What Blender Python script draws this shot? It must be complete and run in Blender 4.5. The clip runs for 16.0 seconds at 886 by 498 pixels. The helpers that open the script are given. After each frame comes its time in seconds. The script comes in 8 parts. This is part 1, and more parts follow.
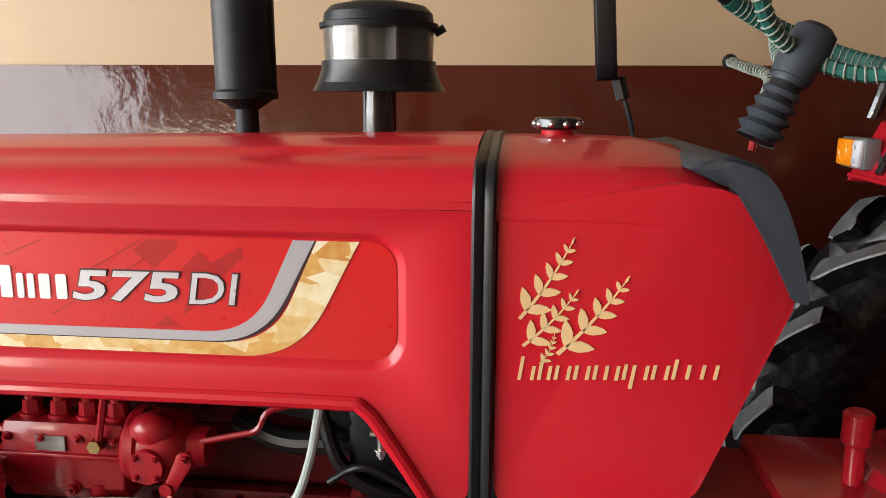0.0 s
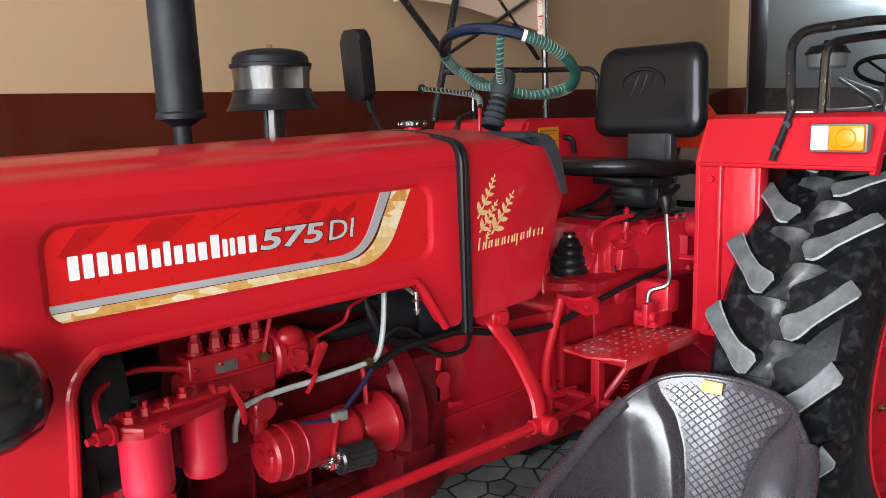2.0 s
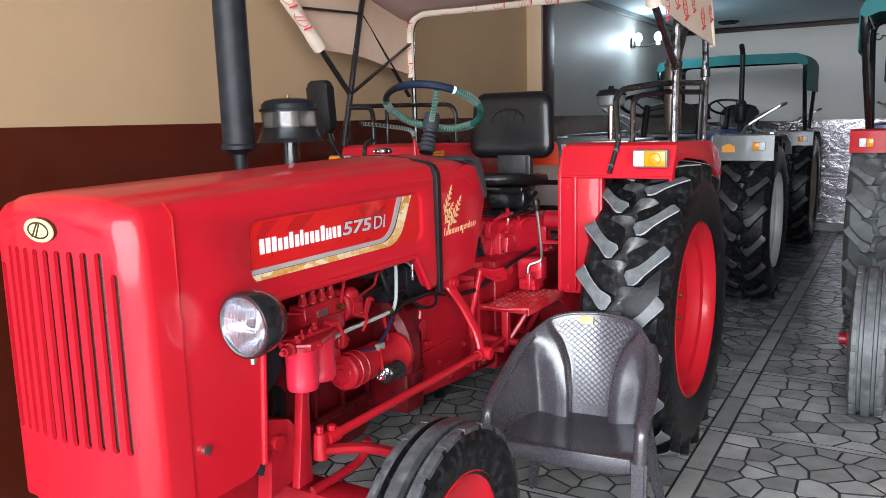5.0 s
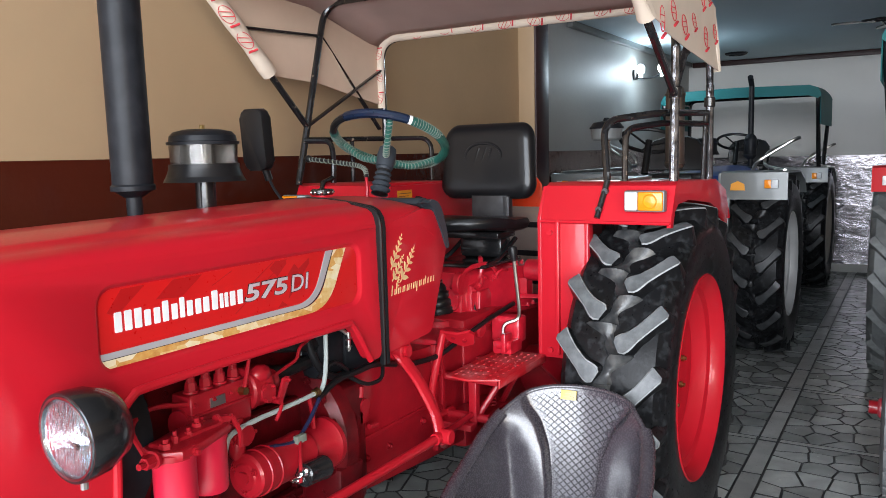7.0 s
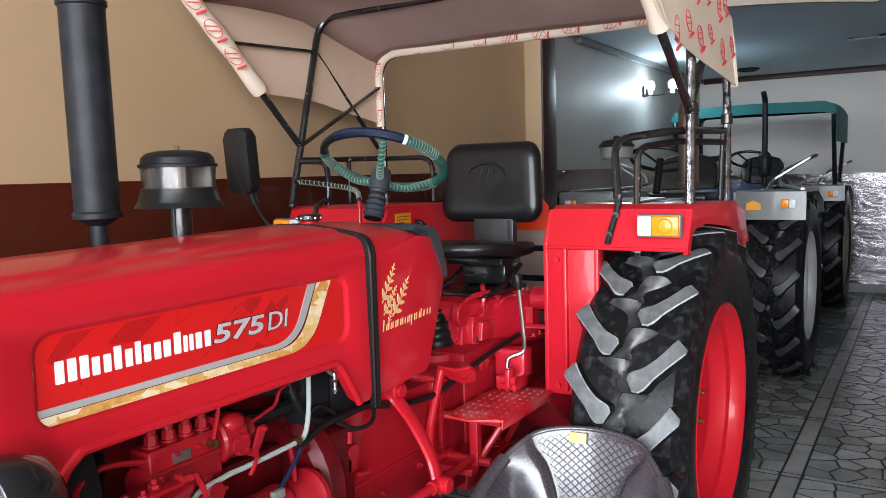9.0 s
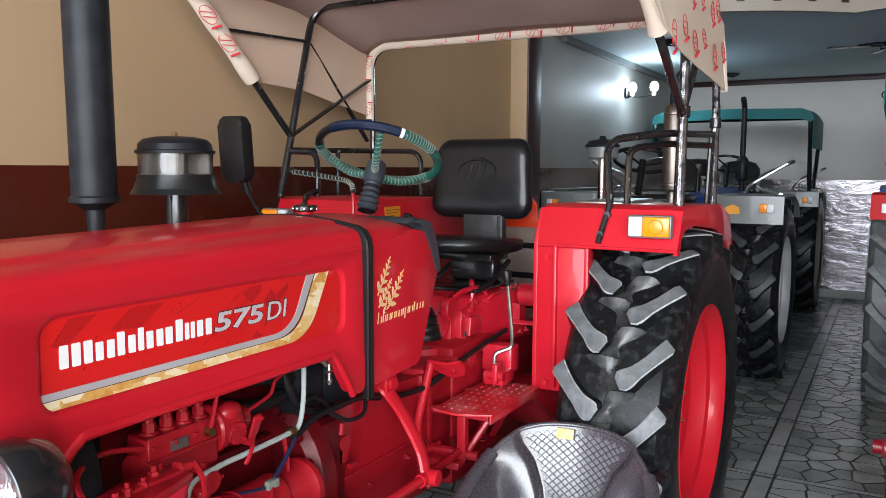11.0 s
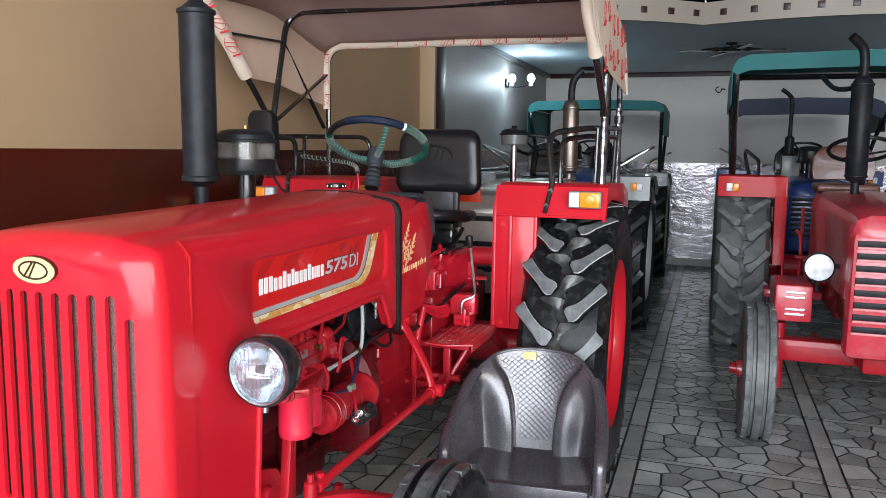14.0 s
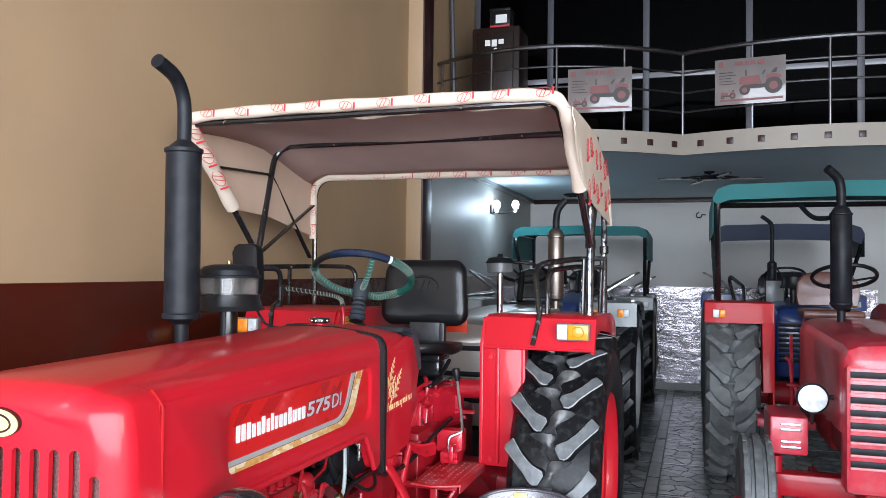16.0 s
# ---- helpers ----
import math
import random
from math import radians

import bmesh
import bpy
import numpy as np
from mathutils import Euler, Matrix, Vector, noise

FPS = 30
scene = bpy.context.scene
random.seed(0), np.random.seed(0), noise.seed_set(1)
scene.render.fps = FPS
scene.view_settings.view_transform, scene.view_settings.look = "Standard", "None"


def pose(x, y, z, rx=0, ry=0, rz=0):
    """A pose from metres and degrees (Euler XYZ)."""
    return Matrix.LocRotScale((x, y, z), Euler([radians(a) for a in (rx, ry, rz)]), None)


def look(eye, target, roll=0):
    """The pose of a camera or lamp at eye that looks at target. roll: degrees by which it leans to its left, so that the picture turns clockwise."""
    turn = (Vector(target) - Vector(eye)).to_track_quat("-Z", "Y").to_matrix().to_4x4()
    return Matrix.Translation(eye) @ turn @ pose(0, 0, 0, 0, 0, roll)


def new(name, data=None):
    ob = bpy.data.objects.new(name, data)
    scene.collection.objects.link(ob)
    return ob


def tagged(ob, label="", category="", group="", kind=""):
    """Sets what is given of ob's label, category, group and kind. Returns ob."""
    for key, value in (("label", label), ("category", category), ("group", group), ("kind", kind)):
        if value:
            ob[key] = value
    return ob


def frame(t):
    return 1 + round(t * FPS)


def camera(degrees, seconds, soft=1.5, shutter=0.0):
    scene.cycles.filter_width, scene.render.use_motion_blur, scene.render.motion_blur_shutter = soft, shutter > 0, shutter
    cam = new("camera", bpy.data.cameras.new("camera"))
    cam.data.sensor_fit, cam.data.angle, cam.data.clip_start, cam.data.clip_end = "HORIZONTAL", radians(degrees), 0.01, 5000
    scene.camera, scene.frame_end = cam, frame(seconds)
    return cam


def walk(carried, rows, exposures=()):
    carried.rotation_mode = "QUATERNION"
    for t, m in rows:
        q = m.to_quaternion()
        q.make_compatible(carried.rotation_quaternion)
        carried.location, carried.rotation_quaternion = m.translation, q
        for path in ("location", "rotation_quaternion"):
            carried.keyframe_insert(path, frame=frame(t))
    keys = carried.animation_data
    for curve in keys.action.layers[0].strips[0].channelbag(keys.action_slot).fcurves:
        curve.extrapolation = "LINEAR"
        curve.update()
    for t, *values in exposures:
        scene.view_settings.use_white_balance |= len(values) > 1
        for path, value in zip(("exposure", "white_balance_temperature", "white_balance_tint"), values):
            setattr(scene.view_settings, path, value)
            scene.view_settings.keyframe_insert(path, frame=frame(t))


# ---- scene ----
cam = camera(58.8, 16.0, soft=0.5)
PATH = [
    (0, (-0.077, -0.079, 1.532), (-0.283, 1.872, 1.147), 0.3),
    (0.5, (-0.364, -0.191, 1.514), (0.006, 1.741, 1.15), 0.8),
    (1, (-0.695, -0.313, 1.522), (0.168, 1.454, 1.155), 0.8),
    (1.5, (-1.062, -0.371, 1.545), (0.075, 1.23, 1.164), 0.7),
    (2, (-1.395, -0.477, 1.521), (-0.071, 0.982, 1.176), -1.8),
    (2.5, (-1.702, -0.538, 1.572), (-0.167, 0.689, 1.198), -1.9),
    (3, (-2.023, -0.53, 1.578), (-0.436, 0.643, 1.253), -2.2),
    (3.2, (-2.113, -0.529, 1.582), (-0.518, 0.63, 1.248), -2.3),
    (5.3, (-2.493, -0.561, 1.603), (-0.766, 0.402, 1.306), -1.3),
    (5.5, (-2.48, -0.559, 1.609), (-0.737, 0.383, 1.334), -1.2),
    (6, (-2.349, -0.57, 1.599), (-0.591, 0.353, 1.359), -1.0),
    (6.5, (-2.161, -0.561, 1.605), (-0.433, 0.425, 1.394), -1.2),
    (7, (-1.957, -0.463, 1.594), (-0.255, 0.56, 1.359), -1.4),
    (7.5, (-1.809, -0.394, 1.615), (-0.099, 0.62, 1.397), -1.4),
    (8, (-1.789, -0.392, 1.615), (-0.072, 0.605, 1.375), -1.4),
    (8.5, (-1.779, -0.407, 1.617), (-0.063, 0.596, 1.397), -1.4),
    (9, (-1.767, -0.391, 1.606), (-0.072, 0.654, 1.416), -1.6),
    (9.2, (-1.772, -0.387, 1.606), (-0.095, 0.687, 1.414), -1.5),
    (11.3, (-1.828, -0.34, 1.608), (-0.086, 0.615, 1.38), 0.5),
    (11.5, (-1.859, -0.342, 1.601), (-0.106, 0.588, 1.346), 0.6),
    (12, (-2.056, -0.334, 1.591), (-0.267, 0.512, 1.306), 0.9),
    (12.5, (-2.308, -0.305, 1.606), (-0.486, 0.474, 1.332), 1.0),
    (13, (-2.523, -0.205, 1.605), (-0.673, 0.512, 1.354), 0.8),
    (13.5, (-2.667, -0.165, 1.62), (-0.793, 0.481, 1.348), 1.0),
    (14, (-2.653, -0.174, 1.631), (-0.773, 0.461, 1.378), 0.8),
    (14.5, (-2.651, -0.163, 1.625), (-0.767, 0.462, 1.382), 0.8),
    (15, (-2.625, -0.155, 1.639), (-0.742, 0.494, 1.46), 0.6),
    (15.5, (-2.609, -0.155, 1.672), (-0.711, 0.476, 1.656), 0.7),
    (16, (-2.609, -0.158, 1.678), (-0.705, 0.452, 1.731), 0.7),
]
walk(cam, [(t, look(eye, target, roll)) for t, eye, target, roll in PATH],
     [(0, 0.20, 7000, 10), (0.5, 0.62, 6100, 10), (1, 0.64, 5900, 10), (1.5, 0.20, 6300, 10), (2, 0.08, 6600, 10), (3, 0.02, 6500, 10), (5.5, 0.16, 6450, 10), (7, 0.08, 6500, 10), (8, 0.10, 6500, 10), (9.2, 0.17, 6550, 10), (11.5, 0.05, 6500, 10), (13, 0.08, 6450, 10), (13.6, -0.08, 6500, 10), (14.5, -0.14, 6450, 10), (15, -0.16, 6350, 10), (15.5, 0.0, 6300, 10), (16, 0.10, 6150, 10)])

# ---- light ----
world = bpy.data.worlds.new("world")
scene.world = world
world.use_nodes = True
wn, wl = world.node_tree.nodes, world.node_tree.links
sky = wn.new("ShaderNodeTexSky")
sky.sky_type, sky.sun_disc = "NISHITA", False
sky.sun_elevation, sky.sun_rotation = radians(40), radians(200)
wl.new(sky.outputs[0], wn["Background"].inputs[0])
wn["Background"].inputs[1].default_value = 0.10
scene.view_settings.exposure = 0.0


def area_lamp(name, m, sx, sy, watts, colour):
    d = bpy.data.lights.new(name, "AREA")
    d.shape, d.size, d.size_y, d.energy, d.color = "RECTANGLE", sx, sy, watts, colour
    ob = new(name, d)
    ob.matrix_world = m
    return ob


def point_lamp(name, at, r, watts, colour):
    d = bpy.data.lights.new(name, "POINT")
    d.shadow_soft_size, d.energy, d.color = r, watts, colour
    ob = new(name, d)
    ob.location = at
    return ob


# daylight through the open shop front
area_lamp("daylight_opening", look((-6.12, -1.42, 2.45), (0, -1.42, 2.45)), 6.6, 3.8, 1120, (0.85, 0.905, 0.985))
area_lamp("daylight_side_opening", look((-5.35, -5.12, 2.2), (-5.35, 0, 2.2)), 1.5, 1.8, 170, (1.0, 0.94, 0.84))
# the two lit bulbs on the side wall
BULBS = [(6.4, 2.075, 2.42), (6.4, 1.85, 2.42)]
for b, watts in zip(BULBS, (0.8, 11)):
    point_lamp("bulb_light", (b[0] - 0.06, b[1] - 0.03, b[2] - 0.02), 0.05, watts, (0.66, 0.86, 1.0))


# ---- materials ----
def mat(name, col, rough=0.5, metal=0.0, var=0.12, scale=5.0, bump=0.0, bscale=80.0, coat=0.0, spots=0.0, dust=None, rvar=0.08, edge=(0.45, 0.75), dscale=2.7, gloss=0.03):
    """Painted, metal, rubber or cloth surface: colour in two scales of noise, uneven gloss, fine relief, optional dust."""
    m = bpy.data.materials.new(name)
    m.use_nodes = True
    n, l = m.node_tree.nodes, m.node_tree.links
    p = n["Principled BSDF"]
    tc = n.new("ShaderNodeTexCoord")
    a = n.new("ShaderNodeTexNoise")
    a.inputs["Scale"].default_value, a.inputs["Detail"].default_value = scale, 6
    l.new(tc.outputs["Object"], a.inputs["Vector"])
    b = n.new("ShaderNodeTexNoise")
    b.inputs["Scale"].default_value, b.inputs["Detail"].default_value = bscale, 4
    l.new(tc.outputs["Object"], b.inputs["Vector"])
    ramp = n.new("ShaderNodeValToRGB")
    e = ramp.color_ramp.elements
    e[0].position, e[1].position = 0.3, 0.7
    e[0].color = (*[min(1, c * (1 - var)) for c in col], 1)
    e[1].color = (*[min(1, c * (1 + var)) for c in col], 1)
    l.new(a.outputs["Fac"], ramp.inputs["Fac"])
    out = ramp.outputs["Color"]
    if dust:
        mix = n.new("ShaderNodeMixRGB")
        k = n.new("ShaderNodeMapRange")
        k.inputs["From Min"].default_value, k.inputs["From Max"].default_value = edge
        k.inputs["To Max"].default_value = spots
        c2 = n.new("ShaderNodeTexNoise")
        c2.inputs["Scale"].default_value, c2.inputs["Detail"].default_value = scale * dscale, 8
        l.new(tc.outputs["Object"], c2.inputs["Vector"])
        l.new(c2.outputs["Fac"], k.inputs["Value"])
        l.new(k.outputs["Result"], mix.inputs["Fac"])
        l.new(out, mix.inputs["Color1"])
        mix.inputs["Color2"].default_value = (*dust, 1)
        out = mix.outputs["Color"]
    l.new(out, p.inputs["Base Color"])
    r = n.new("ShaderNodeMapRange")
    r.inputs["To Min"].default_value, r.inputs["To Max"].default_value = max(0.02, rough - rvar), min(1, rough + rvar)
    l.new(b.outputs["Fac"], r.inputs["Value"])
    l.new(r.outputs["Result"], p.inputs["Roughness"])
    p.inputs["Metallic"].default_value = metal
    p.inputs["Coat Weight"].default_value = coat
    p.inputs["Coat Roughness"].default_value = gloss
    if bump:
        bp = n.new("ShaderNodeBump")
        bp.inputs["Strength"].default_value, bp.inputs["Distance"].default_value = bump, 0.004
        l.new(b.outputs["Fac"], bp.inputs["Height"])
        l.new(bp.outputs["Normal"], p.inputs["Normal"])
    return m


def lamp_mat(name, col, strength):
    m = bpy.data.materials.new(name)
    m.use_nodes = True
    p = m.node_tree.nodes["Principled BSDF"]
    p.inputs["Base Color"].default_value = (*col, 1)
    p.inputs["Emission Color"].default_value = (*col, 1)
    p.inputs["Emission Strength"].default_value = strength
    return m


def glass_mat(name, col, rough=0.05):
    m = bpy.data.materials.new(name)
    m.use_nodes = True
    p = m.node_tree.nodes["Principled BSDF"]
    p.inputs["Base Color"].default_value = (*col, 1)
    p.inputs["Transmission Weight"].default_value = 1
    p.inputs["Roughness"].default_value = rough
    p.inputs["IOR"].default_value = 1.45
    return m


RED = (0.50, 0.010, 0.021)
red_sheet = mat("red sheet paint", RED, 0.40, var=0.05, scale=3, bump=0.006, bscale=120, coat=0.36, rvar=0.05, gloss=0.09)
# toned below the sheets' red: engine bay shade put into the colour
red_cast = mat("red cast paint", (0.33, 0.007, 0.015), 0.38, var=0.16, scale=14, bump=0.2, bscale=70, coat=0.3, gloss=0.08, dust=(0.30, 0.010, 0.016), spots=0.5)
red_step = mat("dusty red paint", (0.52, 0.012, 0.020), 0.42, var=0.08, scale=6, bump=0.05, coat=0.3, gloss=0.1, dust=(0.50, 0.22, 0.22), spots=0.6)
red_guard = mat("deep red paint", (0.48, 0.008, 0.014), 0.5, var=0.08, scale=5, bump=0.04, coat=0.15, gloss=0.1)
# darkest copy of the cast red: shade under the bonnet put into the colour
red_bay_shade = mat("red cast iron with bay shade in colour", (0.125, 0.0038, 0.007), 0.38, var=0.35, scale=9, bump=0.3, bscale=60, dust=(0.045, 0.004, 0.005), spots=0.8)
red_decal = mat("bright red decal", (0.58, 0.010, 0.010), 0.3, var=0.06, scale=7, coat=0.3)
red_dark_decal = mat("dark red decal shade", (0.40, 0.007, 0.008), 0.3, var=0.1, coat=0.3)
red_old = mat("dull red paint", (0.46, 0.020, 0.040), 0.36, var=0.12, scale=6, bump=0.05, coat=0.4, dust=(0.42, 0.17, 0.17), spots=0.4)
# paler red for the slat lips: their highlight put into the colour
red_pale = mat("pink red edge with highlight in colour", (0.62, 0.20, 0.21), 0.35, var=0.2, scale=30)
black_paint = mat("black gloss paint", (0.012, 0.012, 0.013), 0.22, var=0.2, scale=9, coat=0.3)
black_tube = mat("chipped black tube paint", (0.010, 0.010, 0.011), 0.2, var=0.2, scale=12, coat=0.5, dust=(0.34, 0.25, 0.18), spots=0.9, edge=(0.66, 0.72), dscale=3.2)
black_matt = mat("matt black paint", (0.010, 0.0112, 0.014), 0.42, var=0.25, scale=6, bump=0.06, dust=(0.05, 0.053, 0.06), spots=0.25)
black_plastic = mat("black plastic", (0.010, 0.010, 0.011), 0.34, var=0.15, bump=0.06, bscale=220)
grey_rubber = mat("grey rubber trim", (0.030, 0.036, 0.044), 0.5, var=0.15, bump=0.05)
# grey mottling is dust plus hazy groove reflections put into the colour
tyre_rubber = mat("tyre rubber", (0.007, 0.0072, 0.008), 0.30, var=0.3, scale=7, bump=0.15, dust=(0.06, 0.065, 0.07), spots=0.6, edge=(0.50, 0.78), dscale=5)
old_carcass = mat("dusty old tyre rubber", (0.105, 0.112, 0.112), 0.5, var=0.3, scale=6, bump=0.15, dust=(0.17, 0.175, 0.175), spots=0.7)
old_rib = mat("grey ribbed rubber", (0.085, 0.092, 0.095), 0.5, var=0.3, scale=9, bump=0.2, dust=(0.18, 0.19, 0.19), spots=0.6)
rib_rubber = mat("dark ribbed rubber", (0.045, 0.048, 0.052), 0.40, var=0.35, scale=11, bump=0.2, dust=(0.15, 0.16, 0.165), spots=0.6)
tread_edge = mat("pale tread edge", (0.30, 0.315, 0.32), 0.5, var=0.35, scale=30, dust=(0.12, 0.13, 0.135), spots=0.8)
tread_web = mat("scuffed glossy tread web", (0.030, 0.032, 0.034), 0.33, var=0.5, scale=10, bump=0.3, bscale=30, dust=(0.13, 0.13, 0.125), spots=0.7)
lug_rubber = mat("dusty tread rubber", (0.092, 0.100, 0.105), 0.42, var=0.4, scale=11, bump=0.35, dust=(0.20, 0.215, 0.22), spots=0.6)
old_lug = mat("worn tread rubber", (0.165, 0.176, 0.176), 0.55, var=0.3, scale=8, bump=0.2, dust=(0.27, 0.28, 0.28), spots=0.7)
chrome = mat("chrome", (0.72, 0.73, 0.75), 0.16, 1.0, var=0.05)
wrapped_tube = mat("black tube in clear wrap", (0.15, 0.15, 0.16), 0.18, 0.85, var=0.9, scale=26, bump=0.5, bscale=45)
steel = mat("worn steel", (0.46, 0.45, 0.43), 0.34, 1.0, var=0.25, scale=12, bump=0.1)
dark_steel = mat("dark grey steel", (0.045, 0.045, 0.048), 0.38, 0.4, var=0.3, scale=14, bump=0.1)
brass = mat("brass bolt", (0.34, 0.24, 0.10), 0.35, 1.0, var=0.2)
vinyl = mat("black vinyl", (0.007, 0.007, 0.008), 0.34, var=0.15, scale=6, bump=0.015, bscale=90, coat=0.25, gloss=0.10)
brown_vinyl = mat("brown vinyl under plastic", (0.15, 0.055, 0.040), 0.32, var=0.3, scale=9, bump=0.5, bscale=25, coat=0.2)
chair_plastic = mat("brown grey plastic", (0.050, 0.044, 0.053), 0.27, var=0.1, scale=4, bump=0.04, bscale=200)
# darker copy of the chair plastic: shade of the lattice slits as colour
chair_recess = mat("lattice plastic with recess shade", (0.030, 0.027, 0.032), 0.55, var=0.1, scale=6)
# paler copy of the chair plastic: sheen on the cells put into the colour
chair_sheen = mat("lattice plastic with sheen in colour", (0.13, 0.125, 0.14), 0.22, var=0.1, scale=6)
cream_wall = mat("cream wall paint", (0.390, 0.265, 0.153), 0.6, var=0.06, scale=1.3, bump=0.05, bscale=40, dust=(0.33, 0.232, 0.143), spots=0.25)
pale_wall = mat("pale grey wall paint", (0.66, 0.645, 0.62), 0.6, var=0.06, scale=1.3, bump=0.05, bscale=40)
# stands for the cream wall with the bulbs' cool light put into the colour
bulb_lit_wall = mat("wall paint with cool bulb light in it", (0.30, 0.30, 0.29), 0.5, var=0.08, scale=1.3, bump=0.06, bscale=30)
brown_gloss = mat("brown gloss wall paint", (0.052, 0.0090, 0.0045), 0.12, var=0.16, scale=1.1, bump=0.7, bscale=13, coat=0.0, rvar=0.04)
# brighter and bluer than the paint: an unseen lamp's glow put into the colour
ceiling_paint = mat("pale blue grey ceiling paint", (0.57, 0.70, 0.76), 0.6, var=0.04, scale=1)
hall_ceiling = mat("unseen hall ceiling, darkened to cut bounce", (0.12, 0.12, 0.125), 0.7, var=0.06, scale=1)
fascia_paint = mat("pale fascia paint", (0.31, 0.275, 0.232), 0.55, var=0.06, scale=2)
white_skirt = mat("white skirting", (0.62, 0.61, 0.58), 0.4, var=0.1)
fabric = mat("printed cream canvas", (0.62, 0.52, 0.42), 0.8, var=0.06, scale=6, bump=0.25, bscale=30)
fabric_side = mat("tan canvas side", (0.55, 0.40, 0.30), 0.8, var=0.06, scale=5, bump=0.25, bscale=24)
fabric_in = mat("mauve canvas underside", (0.42, 0.30, 0.265), 0.8, var=0.08, scale=3, bump=0.3, bscale=14)
print_red = mat("red print", (0.52, 0.03, 0.04), 0.7, var=0.1)
white_print = mat("white lettering", (0.78, 0.78, 0.77), 0.35, var=0.04)
silver_print = mat("silver decal", (0.42, 0.405, 0.42), 0.35, 0.1, var=0.1)
satin = mat("bright reflector", (0.45, 0.50, 0.55), 0.24, 1.0, var=0.15, scale=30, bump=0.25, bscale=30)
# the same red, brightened: light on the gearbox put into the colour
red_gloss_cast = mat("glossy red cast, brightened for light", (0.53, 0.012, 0.028), 0.32, var=0.12, scale=14, bump=0.35, bscale=45, coat=0.7, gloss=0.1, dust=(0.42, 0.010, 0.020), spots=0.5)
# pinker, brighter red: direct light on the canisters put into the colour
red_can = mat("canister red with direct light in it", (0.56, 0.014, 0.040), 0.34, var=0.06, scale=6, bump=0.03, coat=0.5, gloss=0.1)
wheat_print = mat("pale gold print", (0.70, 0.47, 0.23), 0.4, var=0.1)
yellow_paint = mat("pale gold badge", (0.66, 0.55, 0.24), 0.35, var=0.06)
maroon = mat("dark brown paint", (0.032, 0.010, 0.010), 0.4)
teal = mat("teal canopy sheet", (0.006, 0.112, 0.115), 0.55, var=0.1, scale=3, bump=0.1)
navy = mat("navy canopy sheet", (0.008, 0.018, 0.050), 0.5, var=0.12, scale=3, bump=0.1)
blue_paint = mat("blue paint", (0.012, 0.045, 0.22), 0.35, var=0.1, coat=0.3)
silver_paint = mat("silver grey paint", (0.36, 0.32, 0.28), 0.35, 0.3, var=0.08, coat=0.3)
grey_paint = mat("grey fender paint", (0.16, 0.17, 0.17), 0.4, 0.1, var=0.1, coat=0.2)
green_tape = mat("green tape", (0.010, 0.085, 0.066), 0.45, var=0.3, scale=30, bump=0.3, bscale=120)
blue_tape = mat("blue tape", (0.004, 0.011, 0.030), 0.3, var=0.3, scale=20)
white_cord = mat("pale cord", (0.19, 0.21, 0.175), 0.6, var=0.2, scale=30)
hose_white = mat("white hose", (0.36, 0.41, 0.40), 0.35, var=0.06)
orange_lens = mat("orange lens", (0.85, 0.26, 0.01), 0.2, var=0.1, scale=40)
clear_lens = mat("white lens", (0.60, 0.62, 0.64), 0.2, var=0.25, scale=26)
reflector_red = mat("red orange reflector", (0.75, 0.05, 0.01), 0.3)
stone = mat("grey floor stone", (0.325, 0.34, 0.33), 0.24, var=0.28, scale=7, bump=0.12, bscale=40, dust=(0.25, 0.265, 0.26), spots=0.6, dscale=4)
grout = mat("dark floor joint", (0.034, 0.035, 0.036), 0.5, var=0.3, scale=12, bump=0.2)
strip_stone = mat("grey strip tile", (0.34, 0.345, 0.335), 0.30, var=0.22, scale=6, bump=0.08)
foil = mat("silver wall sheet", (0.24, 0.225, 0.24), 0.2, 0.85, var=0.3, scale=3, bump=0.22, bscale=14, rvar=0.10)
dull_steel = mat("dull brown steel", (0.25, 0.215, 0.19), 0.36, 0.9, var=0.25, scale=8)
shutter = mat("unseen front wall, dark to cut reflections", (0.10, 0.09, 0.085), 0.5, 0.3, var=0.15)
dark_glass = mat("dark window glass", (0.0008, 0.0008, 0.001), 0.04, var=0.1)
pale_frame = mat("pale aluminium rail", (0.27, 0.27, 0.295), 0.4, 0.2, var=0.08)
aluminium = mat("aluminium frame", (0.075, 0.075, 0.088), 0.45, 0.2, var=0.08)
clear_glass = glass_mat("dusty clear plastic bowl", (0.45, 0.41, 0.38), 0.20)
lens_glass = glass_mat("headlamp glass", (0.97, 0.97, 0.97), 0.03)
bulb_glow = lamp_mat("lit bulb", (0.86, 0.95, 1.0), 30.0)
label_yellow = mat("yellow sticker", (0.70, 0.55, 0.18), 0.4, var=0.05)
orange_label = mat("orange sticker", (0.80, 0.33, 0.02), 0.4, var=0.05)
poster_white = mat("laminated poster paper", (0.19, 0.165, 0.16), 0.12, var=0.15, scale=4)
cable_blue = mat("blue cable", (0.010, 0.014, 0.05), 0.4)
mesh_black = mat("dark grille mesh", (0.11, 0.045, 0.042), 0.5, var=0.5, scale=200, bump=0.6, bscale=300)
cabinet_dark = mat("dark cabinet", (0.016, 0.008, 0.006), 0.35, var=0.2)
for m in (tyre_rubber, black_matt):
    m.node_tree.nodes["Principled BSDF"].inputs["Specular IOR Level"].default_value = 0.16
for m in (teal, navy, red_cast, red_bay_shade, red_guard, black_plastic, grey_rubber):
    m.node_tree.nodes["Principled BSDF"].inputs["Specular IOR Level"].default_value = 0.25
red_sheet.node_tree.nodes["Principled BSDF"].inputs["Specular IOR Level"].default_value = 0.20
